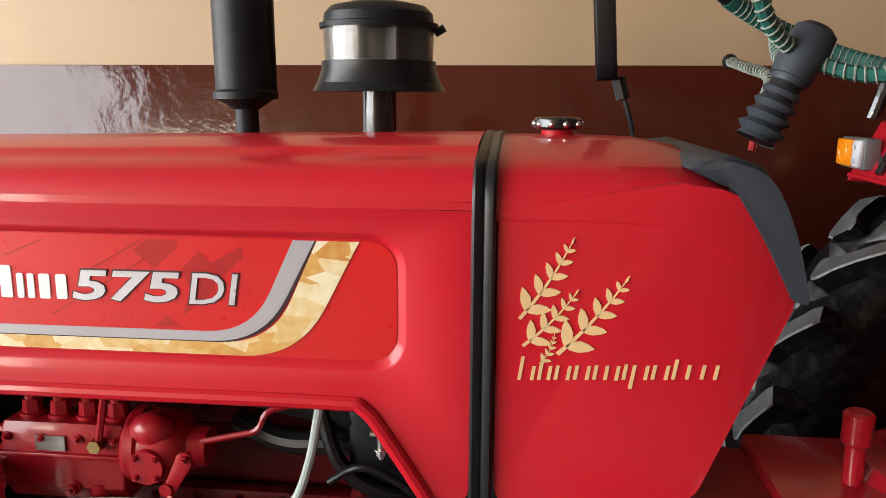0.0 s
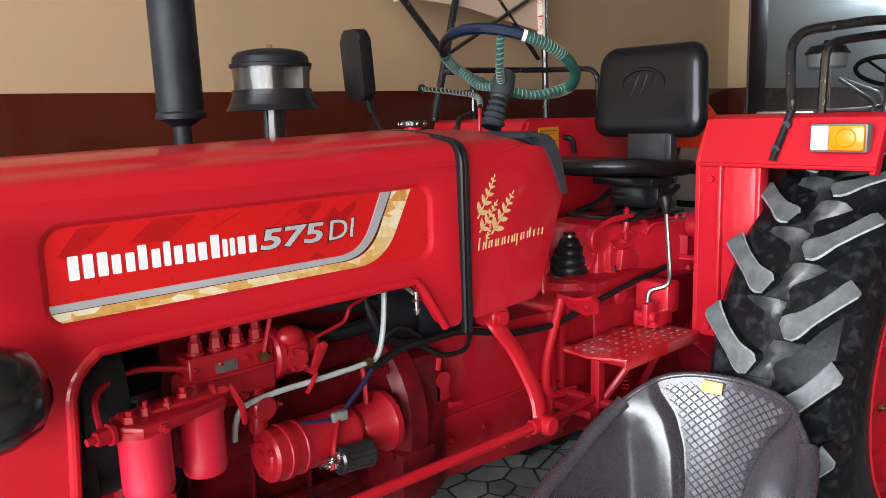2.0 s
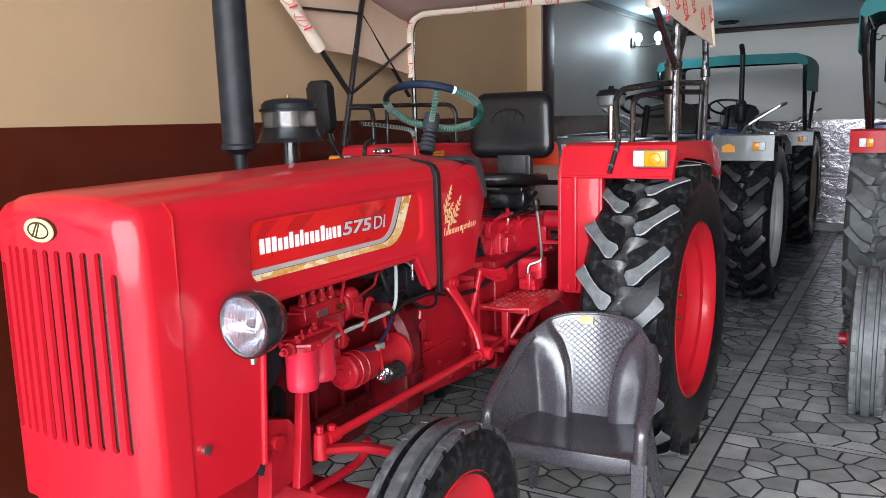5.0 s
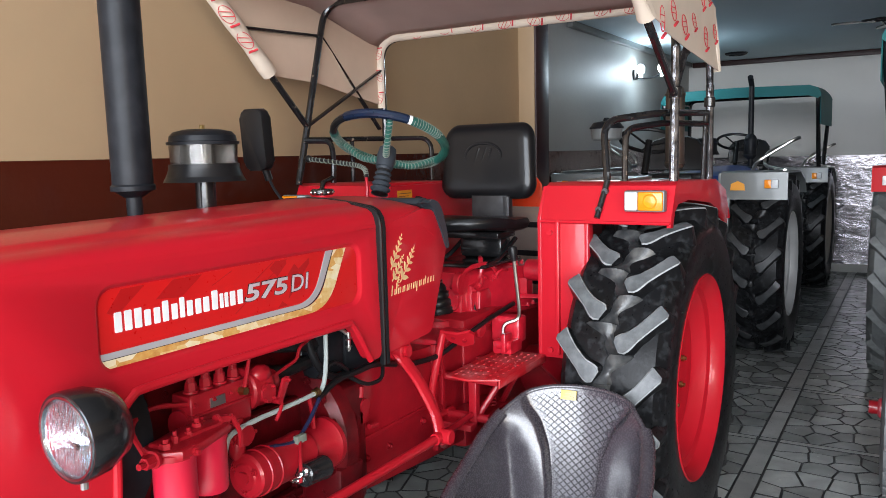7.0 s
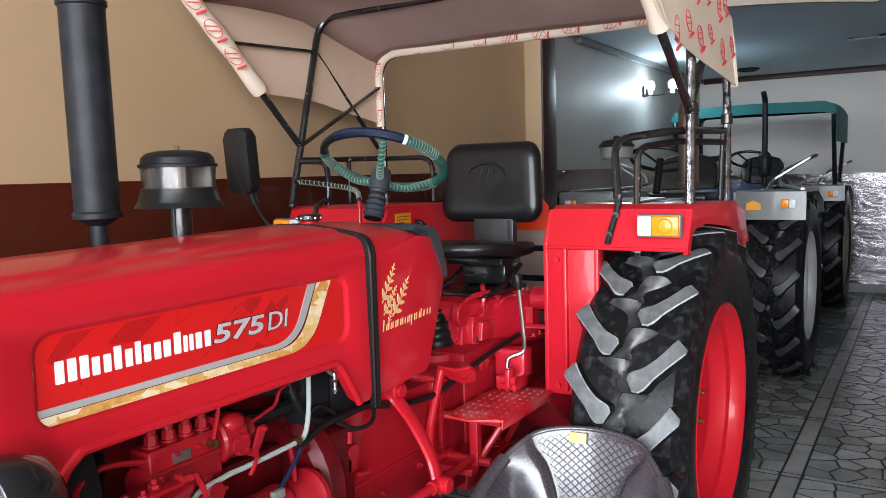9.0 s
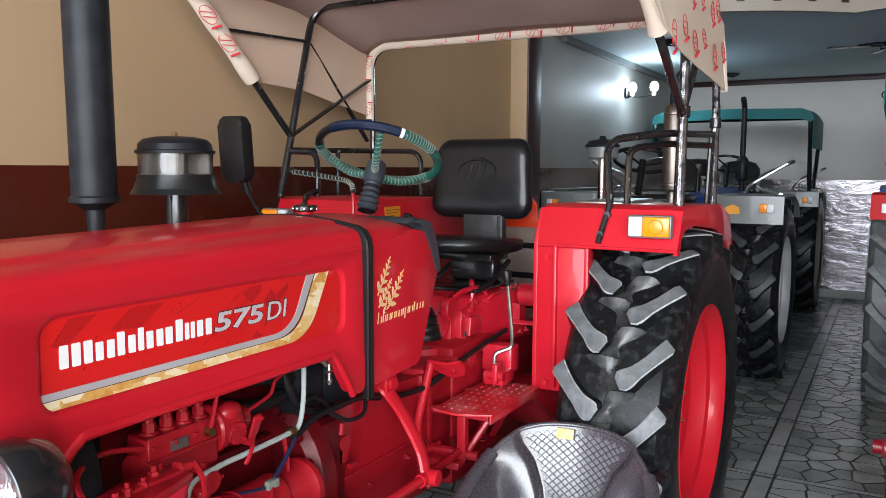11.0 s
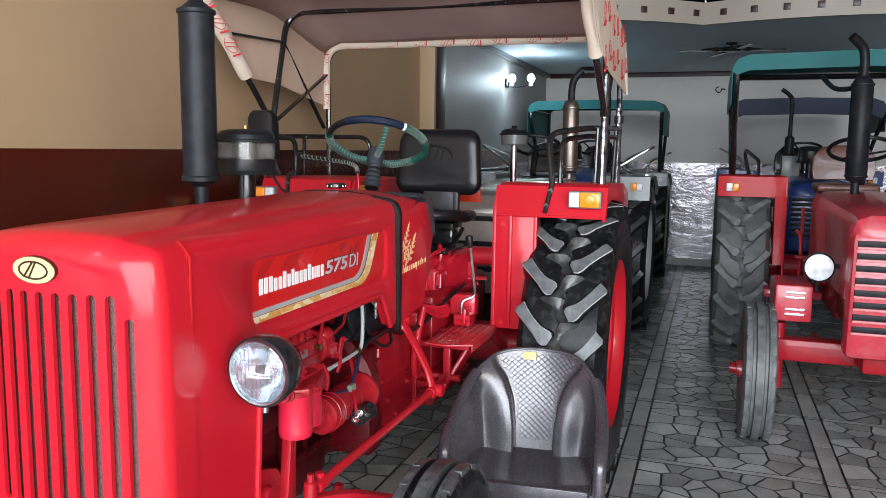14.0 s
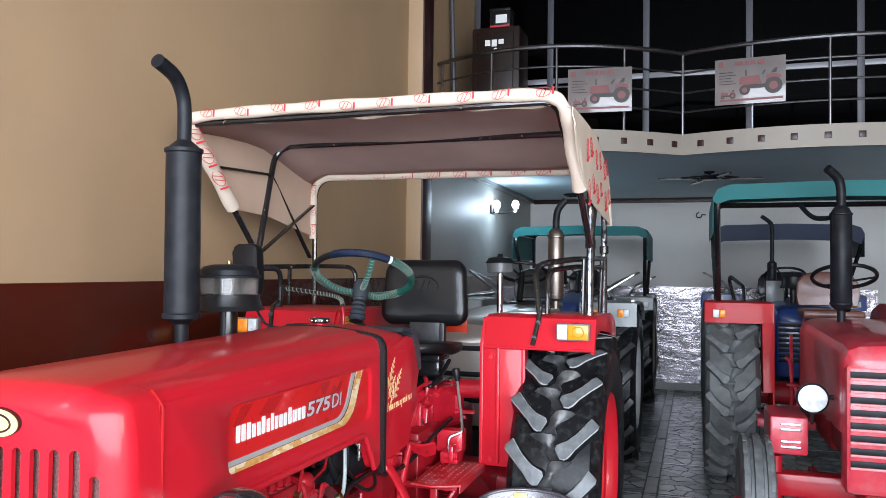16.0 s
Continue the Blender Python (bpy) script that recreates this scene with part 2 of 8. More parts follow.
for m, level in ((chair_plastic, 1.0), (chair_sheen, 1.0), (brown_gloss, 0.30), (vinyl, 0.22)):
    m.node_tree.nodes["Principled BSDF"].inputs["Specular IOR Level"].default_value = level
dark_glass.node_tree.nodes["Principled BSDF"].inputs["Specular IOR Level"].default_value = 0.06
satin_silver = mat("satin silver rim paint", (0.58, 0.58, 0.57), 0.35, 0.4, var=0.1, scale=6)
dark_lug = mat("dark tread rubber", (0.030, 0.032, 0.034), 0.45, var=0.3, scale=8, bump=0.2, dust=(0.075, 0.078, 0.08), spots=0.6)
rail_steel = mat("dim stainless tube", (0.22, 0.22, 0.23), 0.3, 1.0, var=0.2, scale=9)
silver_letter = mat("silver lettering", (0.62, 0.60, 0.62), 0.3, 0.3, var=0.1, scale=30)
print_dull = mat("dull red print", (0.17, 0.04, 0.04), 0.4, var=0.2)


def shard_mat(name, tones, scale):
    """Printed foil of angular shards: flat cells in several tones, with fine mottling."""
    m = bpy.data.materials.new(name)
    m.use_nodes = True
    n, l = m.node_tree.nodes, m.node_tree.links
    p = n["Principled BSDF"]
    tc, mp = n.new("ShaderNodeTexCoord"), n.new("ShaderNodeMapping")
    mp.inputs["Rotation"].default_value = (0.3, 0.9, 0.4)
    mp.inputs["Scale"].default_value = (1.0, 1.0, 2.2)
    vo, no, mix = n.new("ShaderNodeTexVoronoi"), n.new("ShaderNodeTexNoise"), n.new("ShaderNodeMath")
    vo.inputs["Scale"].default_value = scale
    no.inputs["Scale"].default_value, no.inputs["Detail"].default_value = scale * 2.2, 6
    l.new(tc.outputs["Object"], mp.inputs["Vector"])
    l.new(mp.outputs["Vector"], vo.inputs["Vector"])
    l.new(tc.outputs["Object"], no.inputs["Vector"])
    sep = n.new("ShaderNodeSeparateColor")
    l.new(vo.outputs["Color"], sep.inputs["Color"])
    mix.operation = "MULTIPLY_ADD"
    l.new(no.outputs["Fac"], mix.inputs[0])
    mix.inputs[1].default_value = 0.9
    l.new(sep.outputs["Red"], mix.inputs[2])
    ramp = n.new("ShaderNodeValToRGB")
    e = ramp.color_ramp.elements
    for k, c in enumerate(tones):
        if k > 1:
            e.new(0.5)
    for k, c in enumerate(tones):
        e[k].position, e[k].color = 0.18 + 0.82 * k / (len(tones) - 1), (*c, 1)
    half_ = n.new("ShaderNodeMath")
    half_.operation = "MULTIPLY"
    half_.inputs[1].default_value = 0.62
    l.new(mix.outputs[0], half_.inputs[0])
    l.new(half_.outputs[0], ramp.inputs["Fac"])
    l.new(ramp.outputs["Color"], p.inputs["Base Color"])
    p.inputs["Roughness"].default_value = 0.38
    return m


gold_print = shard_mat("marbled gold decal", ((0.50, 0.20, 0.04), (0.62, 0.34, 0.09), (0.70, 0.50, 0.22), (0.78, 0.66, 0.42), (0.80, 0.72, 0.55)), 26)


def crinkle(m, strength):
    """Long shallow creases that run along the sheet, with finer ones across them."""
    n, l = m.node_tree.nodes, m.node_tree.links
    tc, mp, no, bp = n.new("ShaderNodeTexCoord"), n.new("ShaderNodeMapping"), n.new("ShaderNodeTexNoise"), n.new("ShaderNodeBump")
    mp.inputs["Scale"].default_value = (1.0, 3.0, 9.0)
    no.inputs["Scale"].default_value, no.inputs["Detail"].default_value, no.inputs["Distortion"].default_value = 1.3, 4, 1.0
    bp.inputs["Strength"].default_value, bp.inputs["Distance"].default_value = strength, 0.03
    l.new(tc.outputs["Object"], mp.inputs["Vector"])
    l.new(mp.outputs["Vector"], no.inputs["Vector"])
    l.new(no.outputs["Fac"], bp.inputs["Height"])
    l.new(bp.outputs["Normal"], n["Principled BSDF"].inputs["Normal"])


crinkle(foil, 0.32)


def vary(m, amount):
    """Each object of its own, and each loose piece of a joined one, gets a slightly different tone."""
    n, l = m.node_tree.nodes, m.node_tree.links
    p = n["Principled BSDF"]
    src = p.inputs["Base Color"].links[0].from_socket
    info, geo = n.new("ShaderNodeObjectInfo"), n.new("ShaderNodeNewGeometry")
    add, fr = n.new("ShaderNodeMath"), n.new("ShaderNodeMath")
    add.operation, fr.operation = "ADD", "FRACT"
    l.new(info.outputs["Random"], add.inputs[0])
    l.new(geo.outputs["Random Per Island"], add.inputs[1])
    l.new(add.outputs[0], fr.inputs[0])
    r = n.new("ShaderNodeMapRange")
    r.inputs["To Min"].default_value, r.inputs["To Max"].default_value = 1 - amount, 1 + amount
    l.new(fr.outputs[0], r.inputs["Value"])
    hsv = n.new("ShaderNodeHueSaturation")
    l.new(r.outputs["Result"], hsv.inputs["Value"])
    l.new(src, hsv.inputs["Color"])
    l.new(hsv.outputs["Color"], p.inputs["Base Color"])


vary(stone, 0.36)
vary(strip_stone, 0.2)


# ---- mesh helpers ----
def V(*a):
    return Vector(a)


def box(bm, x0, x1, y0, y1, z0, z1, bev=0.004, m=None):
    r = bmesh.ops.create_cube(bm, size=1.0)
    vs = r["verts"]
    bmesh.ops.scale(bm, vec=(x1 - x0, y1 - y0, z1 - z0), verts=vs)
    bmesh.ops.translate(bm, vec=((x0 + x1) / 2, (y0 + y1) / 2, (z0 + z1) / 2), verts=vs)
    if bev:
        es = list({e for v in vs for e in v.link_edges})
        r = bmesh.ops.bevel(bm, geom=es, offset=bev, segments=2, profile=0.5, affect="EDGES")
        vs = list({v for f in r["faces"] for v in f.verts} | {v for v in vs if v.is_valid})
    if m is not None:
        bmesh.ops.transform(bm, matrix=m, verts=vs)
    return vs


def frame_of(d):
    d = d.normalized()
    up = V(0, 0, 1) if abs(d.z) < 0.95 else V(1, 0, 0)
    a = d.cross(up).normalized()
    return a, d.cross(a).normalized()


def cyl(bm, p0, p1, r0, r1=None, seg=20, bev=0.0):
    p0, p1 = Vector(p0), Vector(p1)
    r1 = r0 if r1 is None else r1
    n = (p1 - p0).normalized()
    prof = [(0, p0), (r0 - bev, p0), (r0, p0 + n * bev), (r1, p1 - n * bev), (r1 - bev, p1), (0, p1)] if bev else [(0, p0), (r0, p0), (r1, p1), (0, p1)]
    a, b = frame_of(p1 - p0)
    rings = []
    for r, c in prof:
        if r == 0:
            rings.append([bm.verts.new(c)])
        else:
            rings.append([bm.verts.new(c + a * math.cos(2 * math.pi * i / seg) * r + b * math.sin(2 * math.pi * i / seg) * r) for i in range(seg)])
    join_rings(bm, rings)


def join_rings(bm, rings, closed=True):
    for A, B in zip(rings, rings[1:]):
        n = max(len(A), len(B))
        for i in range(n if closed else n - 1):
            j = (i + 1) % n
            if len(A) == 1 and len(B) > 1:
                bm.faces.new((A[0], B[j], B[i]))
            elif len(B) == 1 and len(A) > 1:
                bm.faces.new((A[i], A[j], B[0]))
            elif len(A) > 1:
                bm.faces.new((A[i], A[j], B[j], B[i]))


def lathe(bm, prof, c, axis=(0, 1, 0), seg=40):
    """prof: (radius, distance along the axis)."""
    c, axis = Vector(c), Vector(axis).normalized()
    a, b = frame_of(axis)
    rings = []
    for r, h in prof:
        o = c + axis * h
        if r < 1e-6:
            rings.append([bm.verts.new(o)])
        else:
            rings.append([bm.verts.new(o + (a * math.cos(2 * math.pi * i / seg) + b * math.sin(2 * math.pi * i / seg)) * r) for i in range(seg)])
    join_rings(bm, rings)


def smooth_path(pts, n=6, closed=False):
    pts = [Vector(p) for p in pts]
    if len(pts) < 3 and not closed:
        return pts
    out = []
    cnt = len(pts) if closed else len(pts) - 1
    for i in range(cnt):
        g = (lambda k: pts[k % len(pts)]) if closed else (lambda k: pts[min(max(k, 0), len(pts) - 1)])
        p0, p1, p2, p3 = g(i - 1), g(i), g(i + 1), g(i + 2)
        for k in range(n):
            t = k / n
            out.append(0.5 * ((2 * p1) + (p2 - p0) * t + (2 * p0 - 5 * p1 + 4 * p2 - p3) * t * t + (3 * p1 - p0 - 3 * p2 + p3) * t ** 3))
    if not closed:
        out.append(pts[-1])
    return out


def round_path(pts, r, n=5):
    """Straight runs with rounded corners."""
    pts = [Vector(p) for p in pts]
    out = [pts[0]]
    for a, b, c in zip(pts, pts[1:], pts[2:]):
        k = min(r, (b - a).length * 0.45, (c - b).length * 0.45)
        s, e = b + (a - b).normalized() * k, b + (c - b).normalized() * k
        for i in range(n + 1):
            t = i / n
            out.append(s * (1 - t) ** 2 + b * 2 * t * (1 - t) + e * t * t)
    return out + [pts[-1]]


def tube(bm, pts, r, seg=10, closed=False, rb=None):
    pts = [Vector(p) for p in pts]
    n = len(pts)
    rings, a = [], None
    for i, p in enumerate(pts):
        d = (pts[(i + 1) % n] - pts[i - 1]) if closed else (pts[min(i + 1, n - 1)] - pts[max(i - 1, 0)])
        d.normalize()
        if a is None:
            a, b = frame_of(d)
        a = (a - d * a.dot(d)).normalized()
        b = d.cross(a)
        rr = r(i / max(1, n - 1)) if callable(r) else r
        r2 = rr if rb is None else rb
        rings.append([bm.verts.new(p + a * math.cos(2 * math.pi * k / seg) * rr + b * math.sin(2 * math.pi * k / seg) * r2) for k in range(seg)])
    join_rings(bm, rings + ([rings[0]] if closed else []))
    if not closed:
        bm.faces.new(rings[0])
        bm.faces.new(rings[-1])


def prism(bm, poly, plane, lo, hi, bev=0.0):
    """A flat outline, given thickness. plane 'xz' runs along y, 'xy' along z, 'yz' along x."""
    def at(p, h):
        return {"xz": (p[0], h, p[1]), "xy": (p[0], p[1], h), "yz": (h, p[0], p[1])}[plane]
    A = [bm.verts.new(at(p, lo)) for p in poly]
    B = [bm.verts.new(at(p, hi)) for p in poly]
    fs = [bm.faces.new(A), bm.faces.new(B)]
    for i in range(len(poly)):
        j = (i + 1) % len(poly)
        fs.append(bm.faces.new((A[i], A[j], B[j], B[i])))
    if bev:
        es = list({e for f in fs[:2] for e in f.edges})
        bmesh.ops.bevel(bm, geom=es, offset=bev, segments=2, profile=0.5, affect="EDGES")
    return A + B


def ball(bm, c, r, sx=1, sy=1, sz=1, seg=16):
    res = bmesh.ops.create_uvsphere(bm, u_segments=seg, v_segments=max(6, seg // 2), radius=r)
    bmesh.ops.scale(bm, vec=(sx, sy, sz), verts=res["verts"])
    bmesh.ops.translate(bm, vec=c, verts=res["verts"])


def rrect(x0, x1, y0, y1, r, n=5):
    out = []
    for cx, cy, a0 in ((x1 - r, y1 - r, 0), (x0 + r, y1 - r, 90), (x0 + r, y0 + r, 180), (x1 - r, y0 + r, 270)):
        for i in range(n + 1):
            a = radians(a0 + 90 * i / n)
            out.append((cx + r * math.cos(a), cy + r * math.sin(a)))
    return out


def finish(bm, mats, angle=35, smooth=True):
    bmesh.ops.recalc_face_normals(bm, faces=bm.faces)
    me = bpy.data.meshes.new("mesh")
    bm.to_mesh(me)
    bm.free()
    for m in mats if isinstance(mats, (list, tuple)) else [mats]:
        me.materials.append(m)
    if smooth:
        me.shade_smooth()
        me.set_sharp_from_angle(angle=radians(angle))
    return me


def part(name, bm, mats, parent, label="", angle=35):
    ob = new(name, finish(bm, mats, angle))
    ob.parent = parent
    return tagged(ob, label) if label else ob


def solid(name, bm, mats, label, category, group="", kind="", angle=35):
    """A thing of one mesh."""
    ob = new(name, finish(bm, mats, angle))
    return tagged(ob, label, category, group, kind)


def thing(name, at, label, category, group="", rz=0, kind=""):
    ob = new(name)
    ob.empty_display_size = 0.1
    ob.matrix_world = pose(*at, 0, 0, rz)
    return tagged(ob, label, category, group, kind)


def made(fn, *a, **k):
    bm = bmesh.new()
    fn(bm, *a, **k)
    return bm


def text_mesh(body, size, depth, shear=0.0, space=1.0, bold=0.0):
    cu = bpy.data.curves.new("lettering", "FONT")
    cu.body, cu.size, cu.extrude, cu.shear, cu.space_character = body, size, depth, shear, space
    cu.resolution_u, cu.offset = 3, bold
    ob = bpy.data.objects.new("lettering", cu)
    scene.collection.objects.link(ob)
    me = bpy.data.meshes.new_from_object(ob.evaluated_get(bpy.context.evaluated_depsgraph_get()))
    bpy.data.objects.remove(ob)
    bpy.data.curves.remove(cu)
    return me


def cut(me, cutter_bm):
    """The mesh with the cutter's shape taken out of it."""
    a = bpy.data.objects.new("a", me)
    cm = bpy.data.meshes.new("c")
    bmesh.ops.recalc_face_normals(cutter_bm, faces=cutter_bm.faces)
    cutter_bm.to_mesh(cm)
    cutter_bm.free()
    b = bpy.data.objects.new("b", cm)
    for o in (a, b):
        scene.collection.objects.link(o)
    md = a.modifiers.new("cut", "BOOLEAN")
    md.operation, md.solver, md.object = "DIFFERENCE", "EXACT", b
    bpy.context.view_layer.update()
    out = bpy.data.meshes.new_from_object(a.evaluated_get(bpy.context.evaluated_depsgraph_get()))
    bpy.data.objects.remove(a)
    bpy.data.objects.remove(b)
    bpy.data.meshes.remove(cm)
    return out


# ---- the hall ----
X0, X1, Y0, Y1, CEIL, TOP = -6.2, 8.75, -5.2, 2.14, 2.735, 5.4
FL = 0.065   # level of the stone floor


def structure(name, bm, mats, label, category):
    return solid(name, bm, mats, label, category, kind="structure")


wall_n = structure("wall_north", made(box, X0 - 0.2, 3.68, Y1, Y1 + 0.2, 0, TOP, 0), cream_wall, "cream painted side wall with a brown gloss lower band", "wall")
part("dado", made(box, X0, X1 - 0.01, Y1 - 0.006, Y1 + 0.05, 0.0, 1.612, 0.002), brown_gloss, wall_n, "glossy dark brown painted lower band")
part("upper_stretch", made(box, 3.68, X1 + 0.2, Y1, Y1 + 0.2, CEIL, TOP, 0), cream_wall, wall_n)
part("far_stretch", made(box, 3.68, X1 + 0.2, Y1, Y1 + 0.2, 0, CEIL, 0), bulb_lit_wall, wall_n, "wall stretch beyond the column, cool bulb light in its colour")
wall_e = structure("wall_east", made(box, X1, X1 + 0.2, Y0, Y1, 0, TOP, 0), pale_wall, "pale grey painted end wall with shiny silver sheet below", "wall")
bm = bmesh.new()
rs = random.Random(11)
waves = [(rs.uniform(2, 9), rs.uniform(14, 60), rs.uniform(0, 6.28), rs.uniform(-9, 9)) for _ in range(14)]
rows = []
for j in range(91):
    z = FL + 0.10 + (1.485 - FL - 0.10) * j / 90
    row = []
    for i in range(181):
        y = Y1 - 0.02 - (Y1 - 0.02 - (-2.4)) * i / 180
        d = sum(math.sin(ky * y + kz * z + ph + 0.8 * math.sin(kb * y + z)) / (8 + kz) for ky, kz, ph, kb in waves)
        row.append(bm.verts.new((X1 - 0.024 + 0.011 * d, y, z)))
    rows.append(row)
join_rings(bm, rows, closed=False)
part("wall_sheet", bm, foil, wall_e, "crinkled reflective silver sheet", 80)
part("skirting", made(box, X1 - 0.02, X1 + 0.05, Y0, Y1 - 0.02, 0.0, FL + 0.104, 0.003), white_skirt, wall_e, "white skirting board")
bm = bmesh.new()
box(bm, -4.55, X1 + 0.2, Y0 - 0.2, Y0, 0, TOP, 0)
box(bm, X0, -4.55, Y0 - 0.2, Y0, 3.15, TOP, 0)
wall_s = structure("wall_south", bm, cream_wall, "unseen side wall, brown band added for darker reflections", "wall")
# added dark band on this unseen wall, to deepen reflections and blacks
part("dado", made(box, -4.55, X1 - 0.01, Y0 - 0.05, Y0 + 0.006, 0.0, 1.612, 0.002), brown_gloss, wall_s, "glossy dark brown painted lower band")
bm = bmesh.new()
box(bm, X0 - 0.2, X0, Y0, -4.8, 0, TOP, 0)
box(bm, X0 - 0.2, X0, 1.95, Y1, 0, TOP, 0)
box(bm, X0 - 0.2, X0, -4.8, 1.95, 4.45, TOP, 0)
# out of view; dark finish added to cut reflections in the gallery glazing
structure("wall_west", bm, shutter, "unseen wall round the shop front, dark to cut reflections", "wall")
# out of view; kept dark so that less light bounces down
structure("ceiling", made(box, X0 - 0.2, X1 + 0.2, Y0 - 0.2, Y1 + 0.2, TOP, TOP + 0.2, 0), hall_ceiling, "unseen hall ceiling, kept dark to cut bounce light", "ceiling")

# column on the side wall
col = structure("column", made(box, 3.545, 3.80, 2.012, Y1 + 0.02, 1.612, TOP, 0.004), cream_wall, "cream column with a dark brown face", "column")
part("column_face", made(box, 3.552, 3.79, 2.0, 2.03, 0, TOP, 0.002), maroon, col, "dark brown painted face")
part("column_base", made(box, 3.546, 3.80, 2.014, Y1 + 0.02, 0, 1.612, 0.003), brown_gloss, col, "glossy dark brown lower part")


# gallery with a scalloped front edge
def gallery_edge(off=0.0, n=18):
    pts = []
    for (xa, ya), (xm, ym), (xb, yb) in (((4.25, Y1), (3.93, 1.05), (4.47, -0.05)), ((4.47, -0.05), (4.22, -1.15), (4.46, -2.3)), ((4.46, -2.3), (4.2, -3.7), (4.45, Y0))):
        for i in range(n):
            t = i / n
            pts.append((xa * (1 - t) ** 2 + (2 * xm - 0.5 * (xa + xb)) * 2 * t * (1 - t) + xb * t * t + off, ya * (1 - t) + yb * t))
    pts.append((4.45 + off, Y0))
    return pts


edge = gallery_edge()
gal = structure("gallery_floor", made(prism, edge + [(X1, Y0), (X1, Y1)], "xy", CEIL + 0.004, CEIL + 0.13), fascia_paint, "gallery slab with a scalloped pale front edge", "gallery")
structure("ceiling_under_gallery", made(prism, [(x + 0.03, y) for x, y in edge] + [(X1, Y0), (X1, Y1)], "xy", CEIL - 0.02, CEIL + 0.003), ceiling_paint, "pale blue grey painted ceiling under the gallery", "ceiling")
bm = bmesh.new()
A = [bm.verts.new((x - 0.02, y, CEIL - 0.045)) for x, y in edge]
B = [bm.verts.new((x - 0.02, y, CEIL + 0.135)) for x, y in edge]
C = [bm.verts.new((x + 0.06, y, CEIL + 0.135)) for x, y in edge]
D = [bm.verts.new((x + 0.025, y, CEIL - 0.045)) for x, y in edge]
join_rings(bm, [A, B, C, D, A], closed=False)
part("fascia", bm, fascia_paint, gal, "pale painted fascia")
# brown square tiles along the fascia
acc, nxt = 0.0, 0.12
for (xa, ya), (xb, yb) in zip(edge, edge[1:]):
    s = math.hypot(xb - xa, yb - ya)
    while nxt <= acc + s:
        t = (nxt - acc) / s
        a = math.degrees(math.atan2(yb - ya, xb - xa))
        part("fascia_tile", made(box, -0.026, 0.026, -0.008, 0.008, -0.026, 0.026, 0.002, pose(xa + (xb - xa) * t - 0.024, ya + (yb - ya) * t, CEIL + 0.045, 0, 0, a)), maroon, gal)
        nxt += 0.245
    acc += s
# brown trim under the ceiling
structure("trim", made(box, X1 - 0.05, X1 - 0.002, Y0, Y1 - 0.06, CEIL - 0.085, CEIL - 0.022, 0.004), maroon, "dark brown ceiling trim", "trim")
structure("trim_side", made(box, 4.5, X1 - 0.06, Y1 - 0.06, Y1 - 0.004, CEIL - 0.075, CEIL - 0.022, 0.004), grey_paint, "grey ceiling trim", "trim")


# gallery railing
def along(off, every):
    pts = gallery_edge(off)
    out, acc, nxt = [], 0.0, 0.07
    for p, q in zip(pts, pts[1:]):
        s = math.hypot(q[0] - p[0], q[1] - p[1])
        while nxt <= acc + s:
            t = (nxt - acc) / s
            out.append((p[0] + (q[0] - p[0]) * t, p[1] + (q[1] - p[1]) * t))
            nxt += every
        acc += s
    return out


rail = thing("gallery_railing", (4.2, 0, CEIL + 0.13), "stainless steel tube railing on the gallery edge", "railing", kind="structure")
o = V(4.2, 0, CEIL + 0.13)
for z, r in ((0.215, 0.009), (0.385, 0.009), (0.56, 0.009), (0.735, 0.02)):
    part("rail", made(tube, [V(x, y, CEIL + 0.13 + z) - o for x, y in gallery_edge(0.09)], r, 8), rail_steel, rail)
posts = along(0.09, 0.585)
for x, y in posts:
    part("post", made(cyl, V(x, y, CEIL + 0.12) - o, V(x, y, CEIL + 0.855) - o, 0.012, None, 10), rail_steel, rail)

# glazed office front on the gallery
glz = thing("office_glazing", (5.6, 0, CEIL + 0.12), "dark glazed partition with aluminium frames on the gallery", "window", kind="structure")
ys = [2.1] + [1.30 - 0.98 * i for i in range(7)]
for ya, yb in zip(ys, ys[1:]):
    part("pane", made(box, -0.01, 0.01, yb + 0.03, ya - 0.03, 0.02, 2.5, 0), dark_glass, glz, "dark glass pane")
for y in ys:
    part("mullion", made(box, -0.03, 0.03, y - 0.032, y + 0.032, 0, 2.54, 0.003), aluminium, glz)
for ya, yb in zip(ys, ys[1:]):
    part("transom", made(box, -0.028, 0.028, yb + 0.032, ya - 0.032, 0.795, 0.85, 0.003), pale_frame, glz, "pale cross rail")


